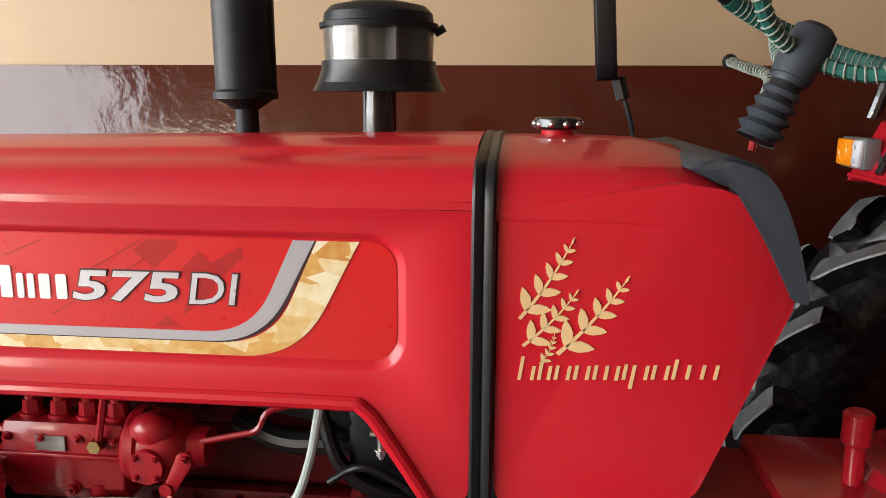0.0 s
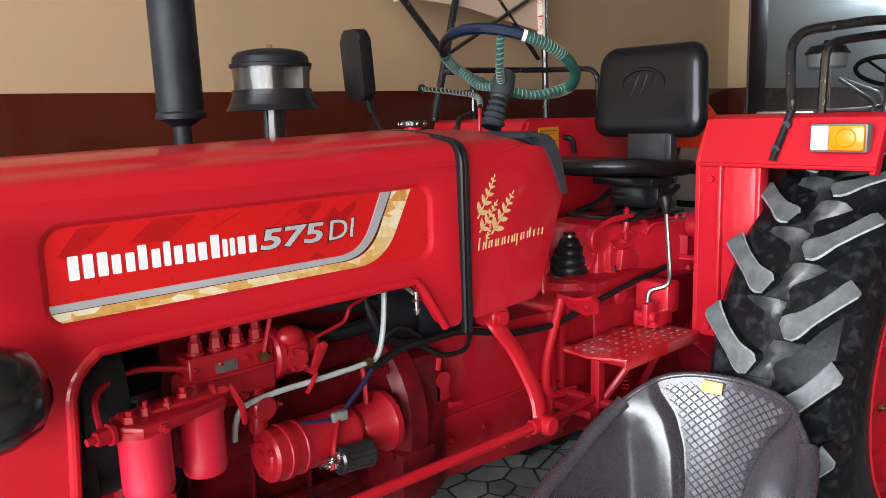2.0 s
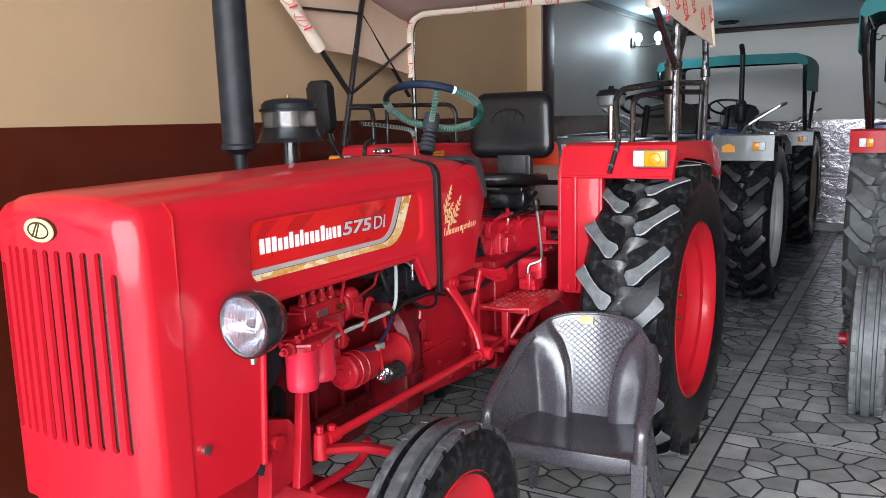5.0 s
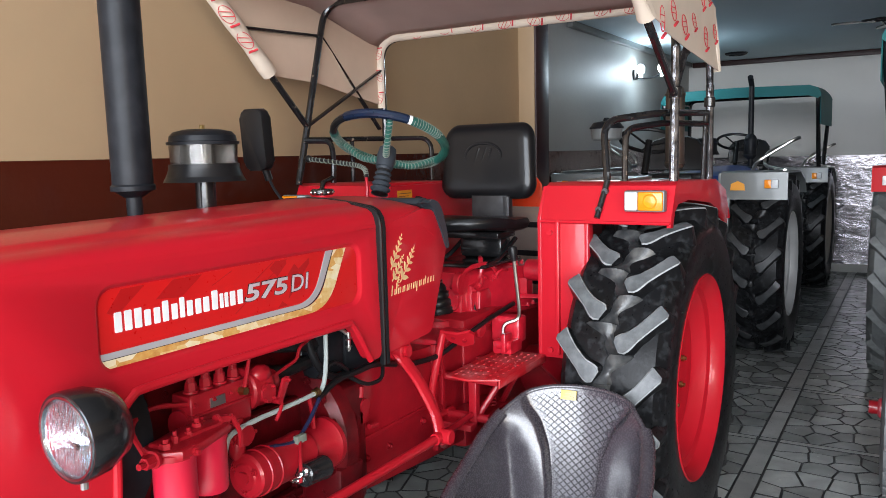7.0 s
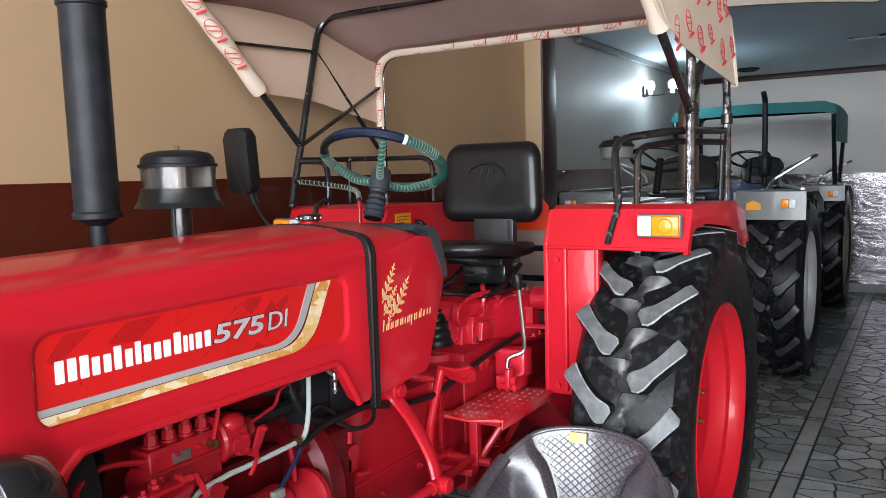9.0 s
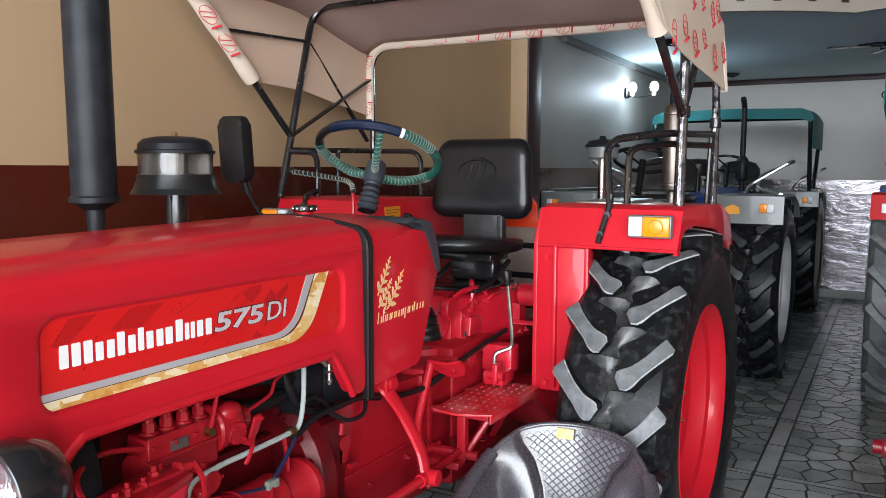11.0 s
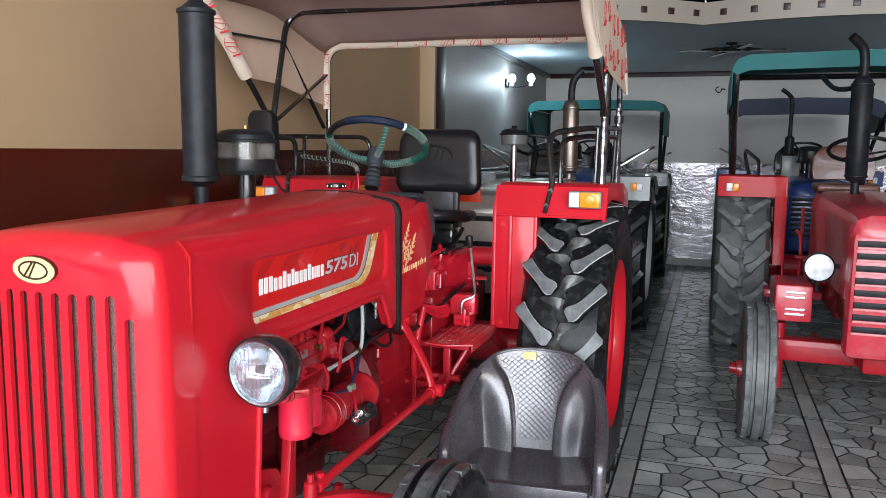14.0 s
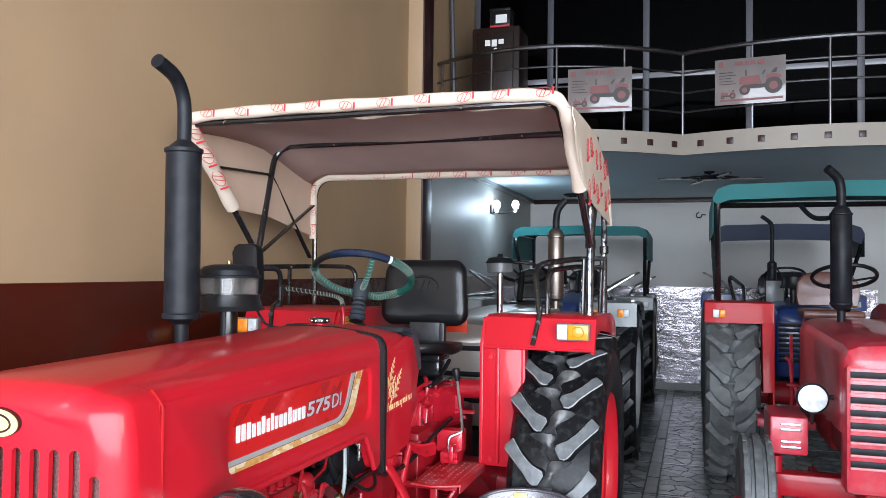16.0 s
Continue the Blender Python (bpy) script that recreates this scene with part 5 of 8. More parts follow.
for d0, d1, n in ((238, 272, 12), (332, 480, 44)):
    fitted("rim_cord", made(winding, [rim_pt(ang0 + radians((d0 + (d1 - d0) * i / 20) * YDIR)) for i in range(21)], 0.0162, n, 0.0013), white_cord, sw, "pale cord wound round the rim")
# hand throttle lever
bm = bmesh.new()
lv = smooth_path([(0.265, 1.175, 1.45), (0.277, 1.185, 1.515), (0.292, 1.21, 1.56), (0.284, 1.303, 1.578), (0.290, 1.45, 1.594)], 6)
tube(bm, lv, 0.006, 8)
thr = fitted("throttle_lever", bm, red_cast, tr, "red lever wound with white cord")
fitted("lever_sleeve", made(tube, lv[7:], 0.0072, 8), black_plastic, thr)
fitted("lever_cord", made(winding, lv[8:], 0.0076, 22, 0.0022), white_cord, thr)
fitted("lever_knob", made(ball, (0.290, 1.455, 1.595), 0.014), black_plastic, thr)

# seat
bm = bmesh.new()
rows = []
for ins, dx in ((0.060, -0.041), (0.034, -0.038), (0.016, -0.032), (0.005, -0.021), (0.0, -0.006), (0.0, 0.010), (0.006, 0.024), (0.020, 0.034), (0.05, 0.038)):
    rows.append([bm.verts.new((dx, y, z)) for y, z in rrect(-0.222 + ins, 0.222 - ins, ins, 0.318 - ins, max(0.012, 0.062 - ins * 0.6), 7)])
join_rings(bm, rows)
bm.faces.new(rows[0])
bm.faces.new(rows[-1])
bmesh.ops.recalc_face_normals(bm, faces=bm.faces)
for v in bm.verts:
    v.co.x += 0.25 * v.co.y ** 2 * -1.0 + 0.10 * (v.co.z - 0.1)
    v.co.y *= 1 - 0.08 * max(0, (v.co.z - 0.05)) / 0.25
bmesh.ops.translate(bm, vec=(1.045, YC + 0.02, 1.408), verts=bm.verts)
seat = fitted("backrest", bm, vinyl, tr, "black padded backrest with an embossed oval", 60)
bm = bmesh.new()
ovl = [V(1.009, YC + 0.03 + 0.085 * math.cos(2 * math.pi * i / 30), 1.590 + 0.054 * math.sin(2 * math.pi * i / 30)) for i in range(30)]
tube(bm, ovl, 0.006, 6, True)
for a, b in ((0.045, 0.02), (0.01, -0.015), (-0.02, -0.04)):
    tube(bm, [(1.008, YC + 0.03 + a, 1.553), (1.011, YC + 0.03 + b, 1.625)], 0.006, 6)
fitted("embossing", bm, vinyl, seat)
bm = bmesh.new()
prism(bm, [(0.99, YC + 0.23), (0.99, YC - 0.19), (0.84, YC - 0.205), (0.72, YC - 0.185), (0.645, YC - 0.13), (0.61, YC - 0.04), (0.605, YC + 0.03), (0.615, YC + 0.10), (0.65, YC + 0.17), (0.72, YC + 0.225), (0.84, YC + 0.245)], "xy", 1.288, 1.340, 0.022)
for v in bm.verts:
    v.co.z += 0.35 * (v.co.y - YC - 0.02) ** 2 + 0.014 * math.cos(9 * (v.co.x - 0.62)) - 0.010 * math.exp(-((v.co.x - 0.80) / 0.07) ** 2) * (1 if v.co.y < YC - 0.1 else 0)
fitted("cushion", bm, vinyl, tr, "black padded seat cushion")
bm = bmesh.new()
box(bm, 0.84, 1.0, YC - 0.12, YC + 0.12, 1.255, 1.285, 0.006)
box(bm, 0.91, 1.01, YC - 0.10, YC + 0.10, 1.168, 1.258, 0.02)
box(bm, 0.70, 1.03, YC - 0.13, YC + 0.13, 1.155, 1.168, 0.004)
for y in (-0.12, 0.12):
    tube(bm, smooth_path([(0.74, YC + y, 1.165), (0.86, YC + y, 1.185), (1.0, YC + y, 1.245)], 5), 0.010, 8)
fitted("seat_suspension", bm, black_paint, tr, "black seat springs and slides")
bm = bmesh.new()
box(bm, 1.0, 1.02, YC - 0.085, YC + 0.085, 1.27, 1.43, 0.004)
box(bm, 0.99, 1.03, YC - 0.095, YC - 0.07, 1.26, 1.42, 0.003)
fitted("backrest_bracket", bm, dark_steel, tr, "dark grey steel backrest bracket")
bm = bmesh.new()
prism(bm, [(YC - 0.14, 1.36), (YC + 0.16, 1.36), (YC + 0.10, 1.50), (YC - 0.08, 1.52), (YC - 0.13, 1.46)], "yz", 1.25, 1.26, 0.002)
fitted("slow_vehicle_plate", bm, reflector_red, tr, "orange red warning plate behind the seat")

# mudguards over the rear wheels
def mudguard(s):
    """s: -1 the near side, +1 the far side."""
    def Y(a):
        return YC + s * a

    def span(a, b):
        return sorted((Y(a), Y(b)))
    bm = bmesh.new()
    # bent top sheet: front apron, top, rear slope
    prof = [(0.700, 1.346), (0.762, 1.474), (0.790, 1.486), (1.40, 1.474), (1.60, 1.42), (1.70, 1.30)]
    inner = [(x, z - 0.012) for x, z in prof]
    inner[0] = (0.713, 1.346)
    inner[1] = (0.776, 1.464)
    prism(bm, prof + inner[::-1], "xz", *span(0.365, 0.842), 0.003)
    g = fitted("mudguard", bm, red_sheet, tr)
    # outer skirt with a hanging front corner
    skirt = [(0.698, 1.334), (0.762, 1.474), (0.790, 1.484), (1.40, 1.472), (1.60, 1.42), (1.66, 1.32), (1.62, 1.262), (1.55, 1.30), (1.45, 1.345), (1.30, 1.382), (0.95, 1.415), (0.80, 1.41), (0.752, 1.385), (0.735, 1.330)]
    fitted("skirt", made(prism, skirt, "xz", *span(0.829, 0.843), 0.002), red_sheet, g)
    fitted("apron_lip", made(tube, [(0.702, Y(0.368), 1.347), (0.702, Y(0.84), 1.347)], 0.006, 8), red_sheet, g)
    # inner side plate and the front plate before the tyre
    plate = [(0.715, 0.80), (0.715, 1.36), (0.775, 1.472), (1.40, 1.470), (1.60, 1.41), (1.70, 1.30), (1.72, 0.84), (1.48, 0.66), (1.2, 0.64), (0.92, 0.66)]
    fitted("inner_plate", made(prism, plate, "xz", *span(0.347, 0.365), 0.003), red_sheet, g)
    fitted("front_plate", made(box, 0.712, 0.725, *span(0.362, 0.545), 0.835, 1.352, 0.004), red_sheet, g)
    for k in (0.432, 0.541):
        fitted("plate_fold", made(box, 0.707 - (0.012 if k < 0.5 else 0), 0.757 if k > 0.5 else 0.719, *span(k - 0.008, k + 0.008), 0.85, 1.345, 0.004), red_sheet, g)
    for z in (0.865, 1.305):
        fitted("plate_bolt", made(cyl, (0.711, Y(0.40), z), (0.701, Y(0.40), z), 0.011, None, 8), red_sheet, g)
    # indicator, set further out on the far side
    o, dz = (0.0, 0.0) if s < 0 else (0.055, -0.022)
    fitted("indicator_base", made(box, 0.690, 0.728, *span(0.684 + o, 0.824 + o), 1.387 + dz, 1.460 + dz, 0.006), grey_paint, g)
    fitted("orange_lens", made(box, 0.678, 0.694, *span(0.734 + o, 0.820 + o), 1.392 + dz, 1.456 + dz, 0.006), orange_lens, g, "orange indicator lens")
    fitted("lens_ring", made(lathe, [(0.020, 0.0), (0.023, 0.003), (0.026, 0.0)], (0.6785, Y(0.777 + o), 1.424 + dz), (-1, 0, 0), 20), orange_lens, g)
    bm = bmesh.new()
    box(bm, 0.680, 0.694, *span(0.688 + o, 0.733 + o), 1.392 + dz, 1.456 + dz, 0.006)
    for q in (1.408, 1.440):
        cyl(bm, (0.682, Y(0.712 + o), q + dz), (0.675, Y(0.712 + o), q + dz), 0.005, None, 8)
    fitted("white_lens", bm, clear_lens, g, "white side lamp lens")
    # strap that holds the grab rail
    strap = [(0.700, Y(0.583), 1.362), (0.760, Y(0.600), 1.485), (0.768, Y(0.602), 1.52)] if s < 0 else [(0.703, 1.760, 1.362), (0.765, 1.785, 1.490), (0.858, 1.80, 1.510)]
    st = fitted("rail_strap", made(tube, strap, 0.011, 10), black_paint, g)
    for z in (1.392, 1.455):
        x = 0.700 + 0.062 * (z - 1.346) / 0.128
        fitted("strap_bolt", made(cyl, (x + 0.004, Y((0.586 if s < 0 else 0.686) + 0.2 * (z - 1.39)), z), (x - 0.018, Y((0.586 if s < 0 else 0.686) + 0.2 * (z - 1.39)), z), 0.0115, None, 10), dark_steel, st, "worn steel bolt")
    # grab rails
    bm = bmesh.new()
    if s < 0:
        tube(bm, round_path([(0.762, Y(0.600), 1.49), (0.82, Y(0.565), 1.705), (1.03, Y(0.71), 1.735), (1.45, Y(0.79), 1.745)], 0.07, 6), 0.0135, 10)
        tube(bm, round_path([(0.96, Y(0.60), 1.48), (0.97, Y(0.60), 1.680), (1.12, Y(0.70), 1.70), (1.44, Y(0.79), 1.70)], 0.05, 6), 0.0125, 10)
        tube(bm, [(1.10, Y(0.74), 1.48), (1.10, Y(0.745), 1.735)], 0.011, 10)
        tube(bm, [(1.44, Y(0.78), 1.46), (1.44, Y(0.79), 1.745)], 0.011, 10)
    else:
        tube(bm, round_path([(0.775, 1.888, 1.675), (0.845, 1.795, 1.672), (0.860, 1.795, 1.60), (0.860, 1.80, 1.475)], 0.035, 6), 0.0125, 10)
        tube(bm, round_path([(0.80, 1.905, 1.682), (1.44, 1.87, 1.690), (1.55, 1.70, 1.690), (1.535, 1.69, 1.475)], 0.07, 6), 0.0125, 10)
        tube(bm, [(1.13, 1.895, 1.685), (1.15, 1.91, 1.47)], 0.011, 10)
    fitted("grab_rail", bm, black_tube, g, "chipped shiny black grab rails")
    return g


near_guard = mudguard(-1)
far_guard = mudguard(1)
fitted("tool_panel", made(box, 0.93, 1.36, 0.49, 0.66, 1.480, 1.490, 0.003), steel, near_guard, "worn bare metal patch on the mudguard top")
fitted("yellow_label", made(box, 0.82, 0.933, 1.4245, 1.4268, 1.351, 1.451, 0), orange_label, far_guard, "orange yellow warning sticker")
fitted("plate_handle", made(tube, smooth_path([(0.965, 1.425, 1.41), (0.970, 1.405, 1.408), (0.982, 1.395, 1.39), (0.988, 1.395, 1.35)], 5), 0.011, 10), black_plastic, far_guard, "small black handle")
for k in range(7):
    fitted("label_bar", made(box, 0.828, 0.923 - 0.02 * (k % 3), 1.4236, 1.4262, 1.436 - 0.012 * k, 1.439 - 0.012 * k, 0), print_dull, far_guard)

# canopy frame
NEAR, FAR = 0.285, 1.895
cf = fitted("canopy_frame", made(tube, round_path([(0.73, FAR, 1.48), (0.81, FAR, 1.755), (0.965, FAR, 2.300), (0.925, NEAR + 0.02, 2.300), (0.93, NEAR, 2.0), (0.915, NEAR, 1.48)], 0.11, 7), 0.0155, 10), black_tube, tr, "bent black steel tube canopy frame")
fitted("rear_hoop", made(tube, round_path([(1.42, FAR, 1.47), (1.405, FAR, 2.185), (1.42, NEAR, 2.185), (1.48, NEAR, 1.90), (1.48, NEAR, 1.46)], 0.12, 7), 0.0145, 10), black_tube, cf)
fitted("front_hoop", made(tube, round_path([(0.80, FAR, 1.745), (0.235, FAR, 2.285), (0.235, NEAR + 0.04, 2.30), (0.62, NEAR, 1.98), (0.92, NEAR, 1.79)], 0.06, 7), 0.0145, 10), black_tube, cf)
for a, b in (((0.925, FAR, 2.150), (0.42, FAR, 2.128)), ((0.815, FAR, 1.745), (1.415, FAR, 2.045)), ((0.945, FAR + 0.02, 2.160), (1.395, FAR + 0.02, 1.74)),
             ((0.92, NEAR, 1.80), (1.16, NEAR, 2.06)), ((1.42, NEAR, 2.10), (1.485, NEAR, 1.78))):
    fitted("brace", made(tube, [a, b], 0.013, 8, False, 0.008), black_tube if a[1] > 1 else wrapped_tube, cf)
for pts in ([(0.929, NEAR, 1.96), (0.915, NEAR, 1.485)], [(1.48, NEAR, 1.86), (1.48, NEAR, 1.465)]):
    fitted("post_wrap", made(tube, pts, 0.0168, 10), wrapped_tube, cf, "clear plastic wrap on the post")
for p in ((0.928, NEAR, 1.80), (1.48, NEAR, 1.79)):
    fitted("post_clamp", made(cyl, (p[0], p[1], p[2] - 0.02), (p[0], p[1], p[2] + 0.02), 0.023, None, 14, 0.003), black_paint, cf)

# canopy cloth
def canopy_section(y_frac):
    return NEAR - 0.012 + (FAR - NEAR + 0.024) * y_frac


def cloth_edge(rows, bm):
    join_rings(bm, rows, closed=False)


XS = [(0.205, 2.318), (0.36, 2.330), (0.52, 2.334), (0.70, 2.332), (0.865, 2.326), (1.0, 2.30), (1.15, 2.265), (1.32, 2.222), (1.42, 2.208)]
bm = bmesh.new()
rows = []
for x, z in XS:
    row = []
    for i in range(17):
        f = i / 16
        y = canopy_section(f)
        c = 1 - abs(2 * f - 1)
        drop = 0.055 * max(0, 1 - c / 0.16) ** 2
        sag = -0.010 * math.sin(math.pi * f) + 0.006 * math.sin(9 * f + 7 * x)
        row.append(bm.verts.new((x, y, z - drop + sag)))
    rows.append(row)
cloth_edge(rows, bm)
bmesh.ops.recalc_face_normals(bm, faces=bm.faces)
bmesh.ops.solidify(bm, geom=bm.faces[:], thickness=0.004)
# faces that point down take the darker tone
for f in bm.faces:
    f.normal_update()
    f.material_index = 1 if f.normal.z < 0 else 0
bmesh.ops.translate(bm, vec=(-OX, -OY, -OZ), verts=bm.verts)
me = bpy.data.meshes.new("mesh")
bm.to_mesh(me)
bm.free()
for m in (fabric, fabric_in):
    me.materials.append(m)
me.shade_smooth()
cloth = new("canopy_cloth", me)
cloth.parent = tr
tagged(cloth, "cream canvas canopy with red oval prints and dull mauve underside")


def valance(name, pts_top, pts_bot, y, wave):
    """Hanging side piece between an upper and a lower edge."""
    bm = bmesh.new()
    n = 20
    rows = []
    for i in range(n + 1):
        f = i / n

        def pick(ps):
            k = f * (len(ps) - 1)
            j = min(int(k), len(ps) - 2)
            return Vector(ps[j]).lerp(Vector(ps[j + 1]), k - j)
        a, b = pick(pts_top), pick(pts_bot)
        rows.append([bm.verts.new((a[0] + (b[0] - a[0]) * q / 6, y + wave * math.sin(11 * f + q) * (q / 6), a[1] + (b[1] - a[1]) * q / 6)) for q in range(7)])
    join_rings(bm, rows, closed=False)
    bmesh.ops.recalc_face_normals(bm, faces=bm.faces)
    bmesh.ops.solidify(bm, geom=bm.faces[:], thickness=0.004)
    # the far valance takes a darker tan than the near one
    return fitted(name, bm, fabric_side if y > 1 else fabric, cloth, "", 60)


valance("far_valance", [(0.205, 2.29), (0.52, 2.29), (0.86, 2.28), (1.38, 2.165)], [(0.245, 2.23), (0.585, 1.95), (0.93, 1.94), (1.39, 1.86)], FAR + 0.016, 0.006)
valance("near_valance", [(0.205, 2.27), (0.52, 2.28), (0.92, 2.28), (1.44, 2.165)], [(0.24, 2.20), (0.55, 2.01), (0.72, 1.985), (1.50, 1.915)], NEAR - 0.022, 0.006)
# rolled hems
bm = bmesh.new()
tube(bm, smooth_path([(0.580, FAR, 1.955), (0.40, FAR, 2.127), (0.238, FAR - 0.004, 2.272), (0.205, FAR - 0.05, 2.305), (0.205, 1.5, 2.318), (0.205, 1.07, 2.322), (0.205, 0.6, 2.322), (0.205, NEAR + 0.08, 2.315), (0.225, NEAR + 0.01, 2.27), (0.38, NEAR + 0.005, 2.17), (0.57, NEAR, 2.015)], 6), lambda f: 0.024 + 0.009 * min(1, max(0, (0.26 - f) / 0.08)) + 0.006 * min(1, max(0, (f - 0.80) / 0.08)) + 0.0025 * math.sin(70 * f), 12)
fitted("front_hem", bm, fabric, cloth, "rolled cream hem with red prints")
bm = bmesh.new()
rows = []
for i in range(41):
    f = i / 40
    y = NEAR + 0.06 + (FAR - NEAR - 0.12) * f
    d = 0.010 + 0.004 * math.sin(math.pi * f) + 0.003 * math.sin(17 * f) + 0.002 * math.sin(41 * f)
    rows.append([bm.verts.new((0.222 + 0.012 * k + 0.003 * math.sin(23 * f + k), y, 2.306 - d * k)) for k in range(3)])
join_rings(bm, rows, closed=False)
bmesh.ops.solidify(bm, geom=bm.faces[:], thickness=0.003)
fitted("hem_flap", bm, fabric, cloth, "loose cream flap under the front hem", 60)
bm = bmesh.new()
tube(bm, round_path([(1.40, FAR + 0.005, 1.845), (1.395, FAR + 0.004, 2.19), (1.42, NEAR - 0.005, 2.19), (1.48, NEAR - 0.012, 2.05), (1.505, NEAR - 0.018, 1.915)], 0.12, 7), 0.020, 10)
fitted("rear_hem", bm, fabric, cloth, "rolled cream hem with red prints")


# red oval prints
def print_at(bm, c, u, w, s):
    """An oval outline with strokes, and a short bar under it, in the plane of u and w."""
    c, u, w = Vector(c), Vector(u).normalized(), Vector(w).normalized()
    tube(bm, [c + u * (0.026 * s * math.cos(2 * math.pi * i / 14)) + w * (0.017 * s * math.sin(2 * math.pi * i / 14)) for i in range(14)], 0.0010 * s, 5, True)
    for k in (-0.008, 0.006):
        tube(bm, [c + u * (k - 0.006) * s - w * 0.013 * s, c + u * (k + 0.006) * s + w * 0.013 * s], 0.0012 * s, 5)
    tube(bm, [c + u * 0.034 * s - w * 0.012 * s, c + u * 0.034 * s + w * 0.014 * s], 0.0034 * s, 6)


def canopy_mark(c, u, w, k):
    bm = bmesh.new()
    print_at(bm, c, u, w, k)
    fitted("canopy_print", bm, print_red, cloth)


rnd = random.Random(5)
for i in range(10):
    canopy_mark((0.1780, 0.36 + i * 0.156 + rnd.uniform(-0.012, 0.012), 2.320 + rnd.uniform(-0.006, 0.006)), (0, -1, rnd.uniform(-0.2, 0.2)), (0.1, 0, 1), 1.05)
for i in range(3):
    f = i / 3
    canopy_mark((0.250 + 0.28 * f - 0.020, FAR - 0.030, 2.25 - 0.265 * f), (0.6, -0.2, -0.8), (0.7, -0.7, 0.4), 1.5)
for i in range(9):
    canopy_mark((1.386, 0.42 + i * 0.156 + rnd.uniform(-0.015, 0.015), 2.192 + rnd.uniform(-0.006, 0.004)), (0, -1, rnd.uniform(-0.3, 0.3)), (0.1, 0, 1), 1.2)
for i in range(3):
    z = 1.89 + i * 0.11
    canopy_mark((1.398 - 0.021, FAR - 0.002, z), (0, rnd.uniform(-0.3, 0.3), 1), (0, 1, 0), 1.0)
for ix in range(7):
    for iz in range(2):
        x, z = 0.42 + 0.15 * ix + 0.07 * (iz % 2), 2.20 - 0.14 * iz - 0.03 * (ix % 2)
        if z > 2.0 - 0.085 * max(0, x - 0.5) and x > 0.45 + (1.98 - z) * -0.6:
            canopy_mark((x + rnd.uniform(-0.03, 0.03), NEAR - 0.030, z + rnd.uniform(-0.015, 0.015)), (0.55 + rnd.uniform(-0.3, 0.3), 0, -0.85), (0.85, 0, 0.55 + rnd.uniform(-0.2, 0.2)), rnd.uniform(1.25, 1.6))

# wheels
TYRE = [tyre_rubber, lug_rubber, tread_edge, tread_web]
for y, sd in ((0.382, -1), (2 * YC - 0.382, 1)):
    rear_wheel(tr, 0.0, y - OY, 0.675, 0.36, sd, TYRE, red_sheet, zc=0.720 - OZ, rr=0.392)
for y, sd in ((0.48, -1), (2 * YC - 0.48, 1)):
    front_wheel(tr, -0.755 - OX, y - OY, 0.36, 0.165, sd, [tyre_rubber, rib_rubber], red_sheet)

# ---- engine, gearbox and controls of the red tractor ----
def hexbolt(bm, p, d, r=0.009, h=0.008):
    """Washer, hexagon head and a thread end."""
    p, d = Vector(p), Vector(d).normalized()
    cyl(bm, p, p + d * h * 0.25, r * 1.35, None, 12)
    cyl(bm, p + d * h * 0.25, p + d * h, r, r * 0.92, 6)
    cyl(bm, p + d * h, p + d * h * 1.5, r * 0.5, None, 8)


bm = bmesh.new()
box(bm, -0.80, -0.22, 1.05, 1.20, 0.62, 1.02, 0.02)
box(bm, -0.80, -0.30, 1.005, 1.04, 0.80, 0.93, 0.012)
box(bm, -0.80, -0.24, 1.01, 1.04, 0.635, 0.665, 0.008)
for k in range(4):
    box(bm, -0.775 + 0.145 * k, -0.765 + 0.145 * k, 1.015, 1.035, 0.66, 0.80, 0.003)
for k in range(8):
    hexbolt(bm, (-0.78 + 0.07 * k, 1.01, 0.65), (0, -1, 0), 0.008)
    hexbolt(bm, (-0.78 + 0.068 * k, 1.005, 0.915), (0, -1, 0), 0.006)
eng = fitted("engine_block", bm, red_bay_shade, tr)
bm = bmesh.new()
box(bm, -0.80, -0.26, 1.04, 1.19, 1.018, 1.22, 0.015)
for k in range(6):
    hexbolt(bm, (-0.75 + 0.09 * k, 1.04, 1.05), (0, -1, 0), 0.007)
fitted("cylinder_head", bm, red_bay_shade, eng)
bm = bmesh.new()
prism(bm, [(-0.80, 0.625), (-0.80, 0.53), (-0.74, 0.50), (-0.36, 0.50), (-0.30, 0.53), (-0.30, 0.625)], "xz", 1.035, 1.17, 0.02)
fitted("sump", bm, red_bay_shade, eng)
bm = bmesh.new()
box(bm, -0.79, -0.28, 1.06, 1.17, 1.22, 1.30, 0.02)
fitted("rocker_cover", bm, red_bay_shade, eng)
# radiator, cowl and fan at the front of the engine
bm = bmesh.new()
box(bm, -1.27, -1.02, YS + 0.045, YF - 0.045, 0.70, 1.38, 0.012)
rad = fitted("radiator", bm, black_matt, tr, "black radiator and fan cowl")
bm = bmesh.new()
box(bm, -1.02, -0.985, YS + 0.035, YF - 0.035, 0.66, 1.395, 0.008)
lathe(bm, [(0.215, -0.02), (0.215, 0.06), (0.205, 0.06), (0.205, -0.02)], (-0.985, YC, 1.02), (1, 0, 0), 40)
fitted("fan_cowl", bm, black_matt, rad)
for k in range(6):
    bm = bmesh.new()
    M = Matrix.Translation((-0.94, YC, 1.02)) @ pose(0, 0, 0, 60 * k, 0, 0) @ pose(0, 0, 0, 0, 0, 28)
    box(bm, -0.003, 0.003, -0.04, 0.04, 0.05, 0.19, 0.002, M)
    fitted("fan_blade", bm, black_matt, rad)
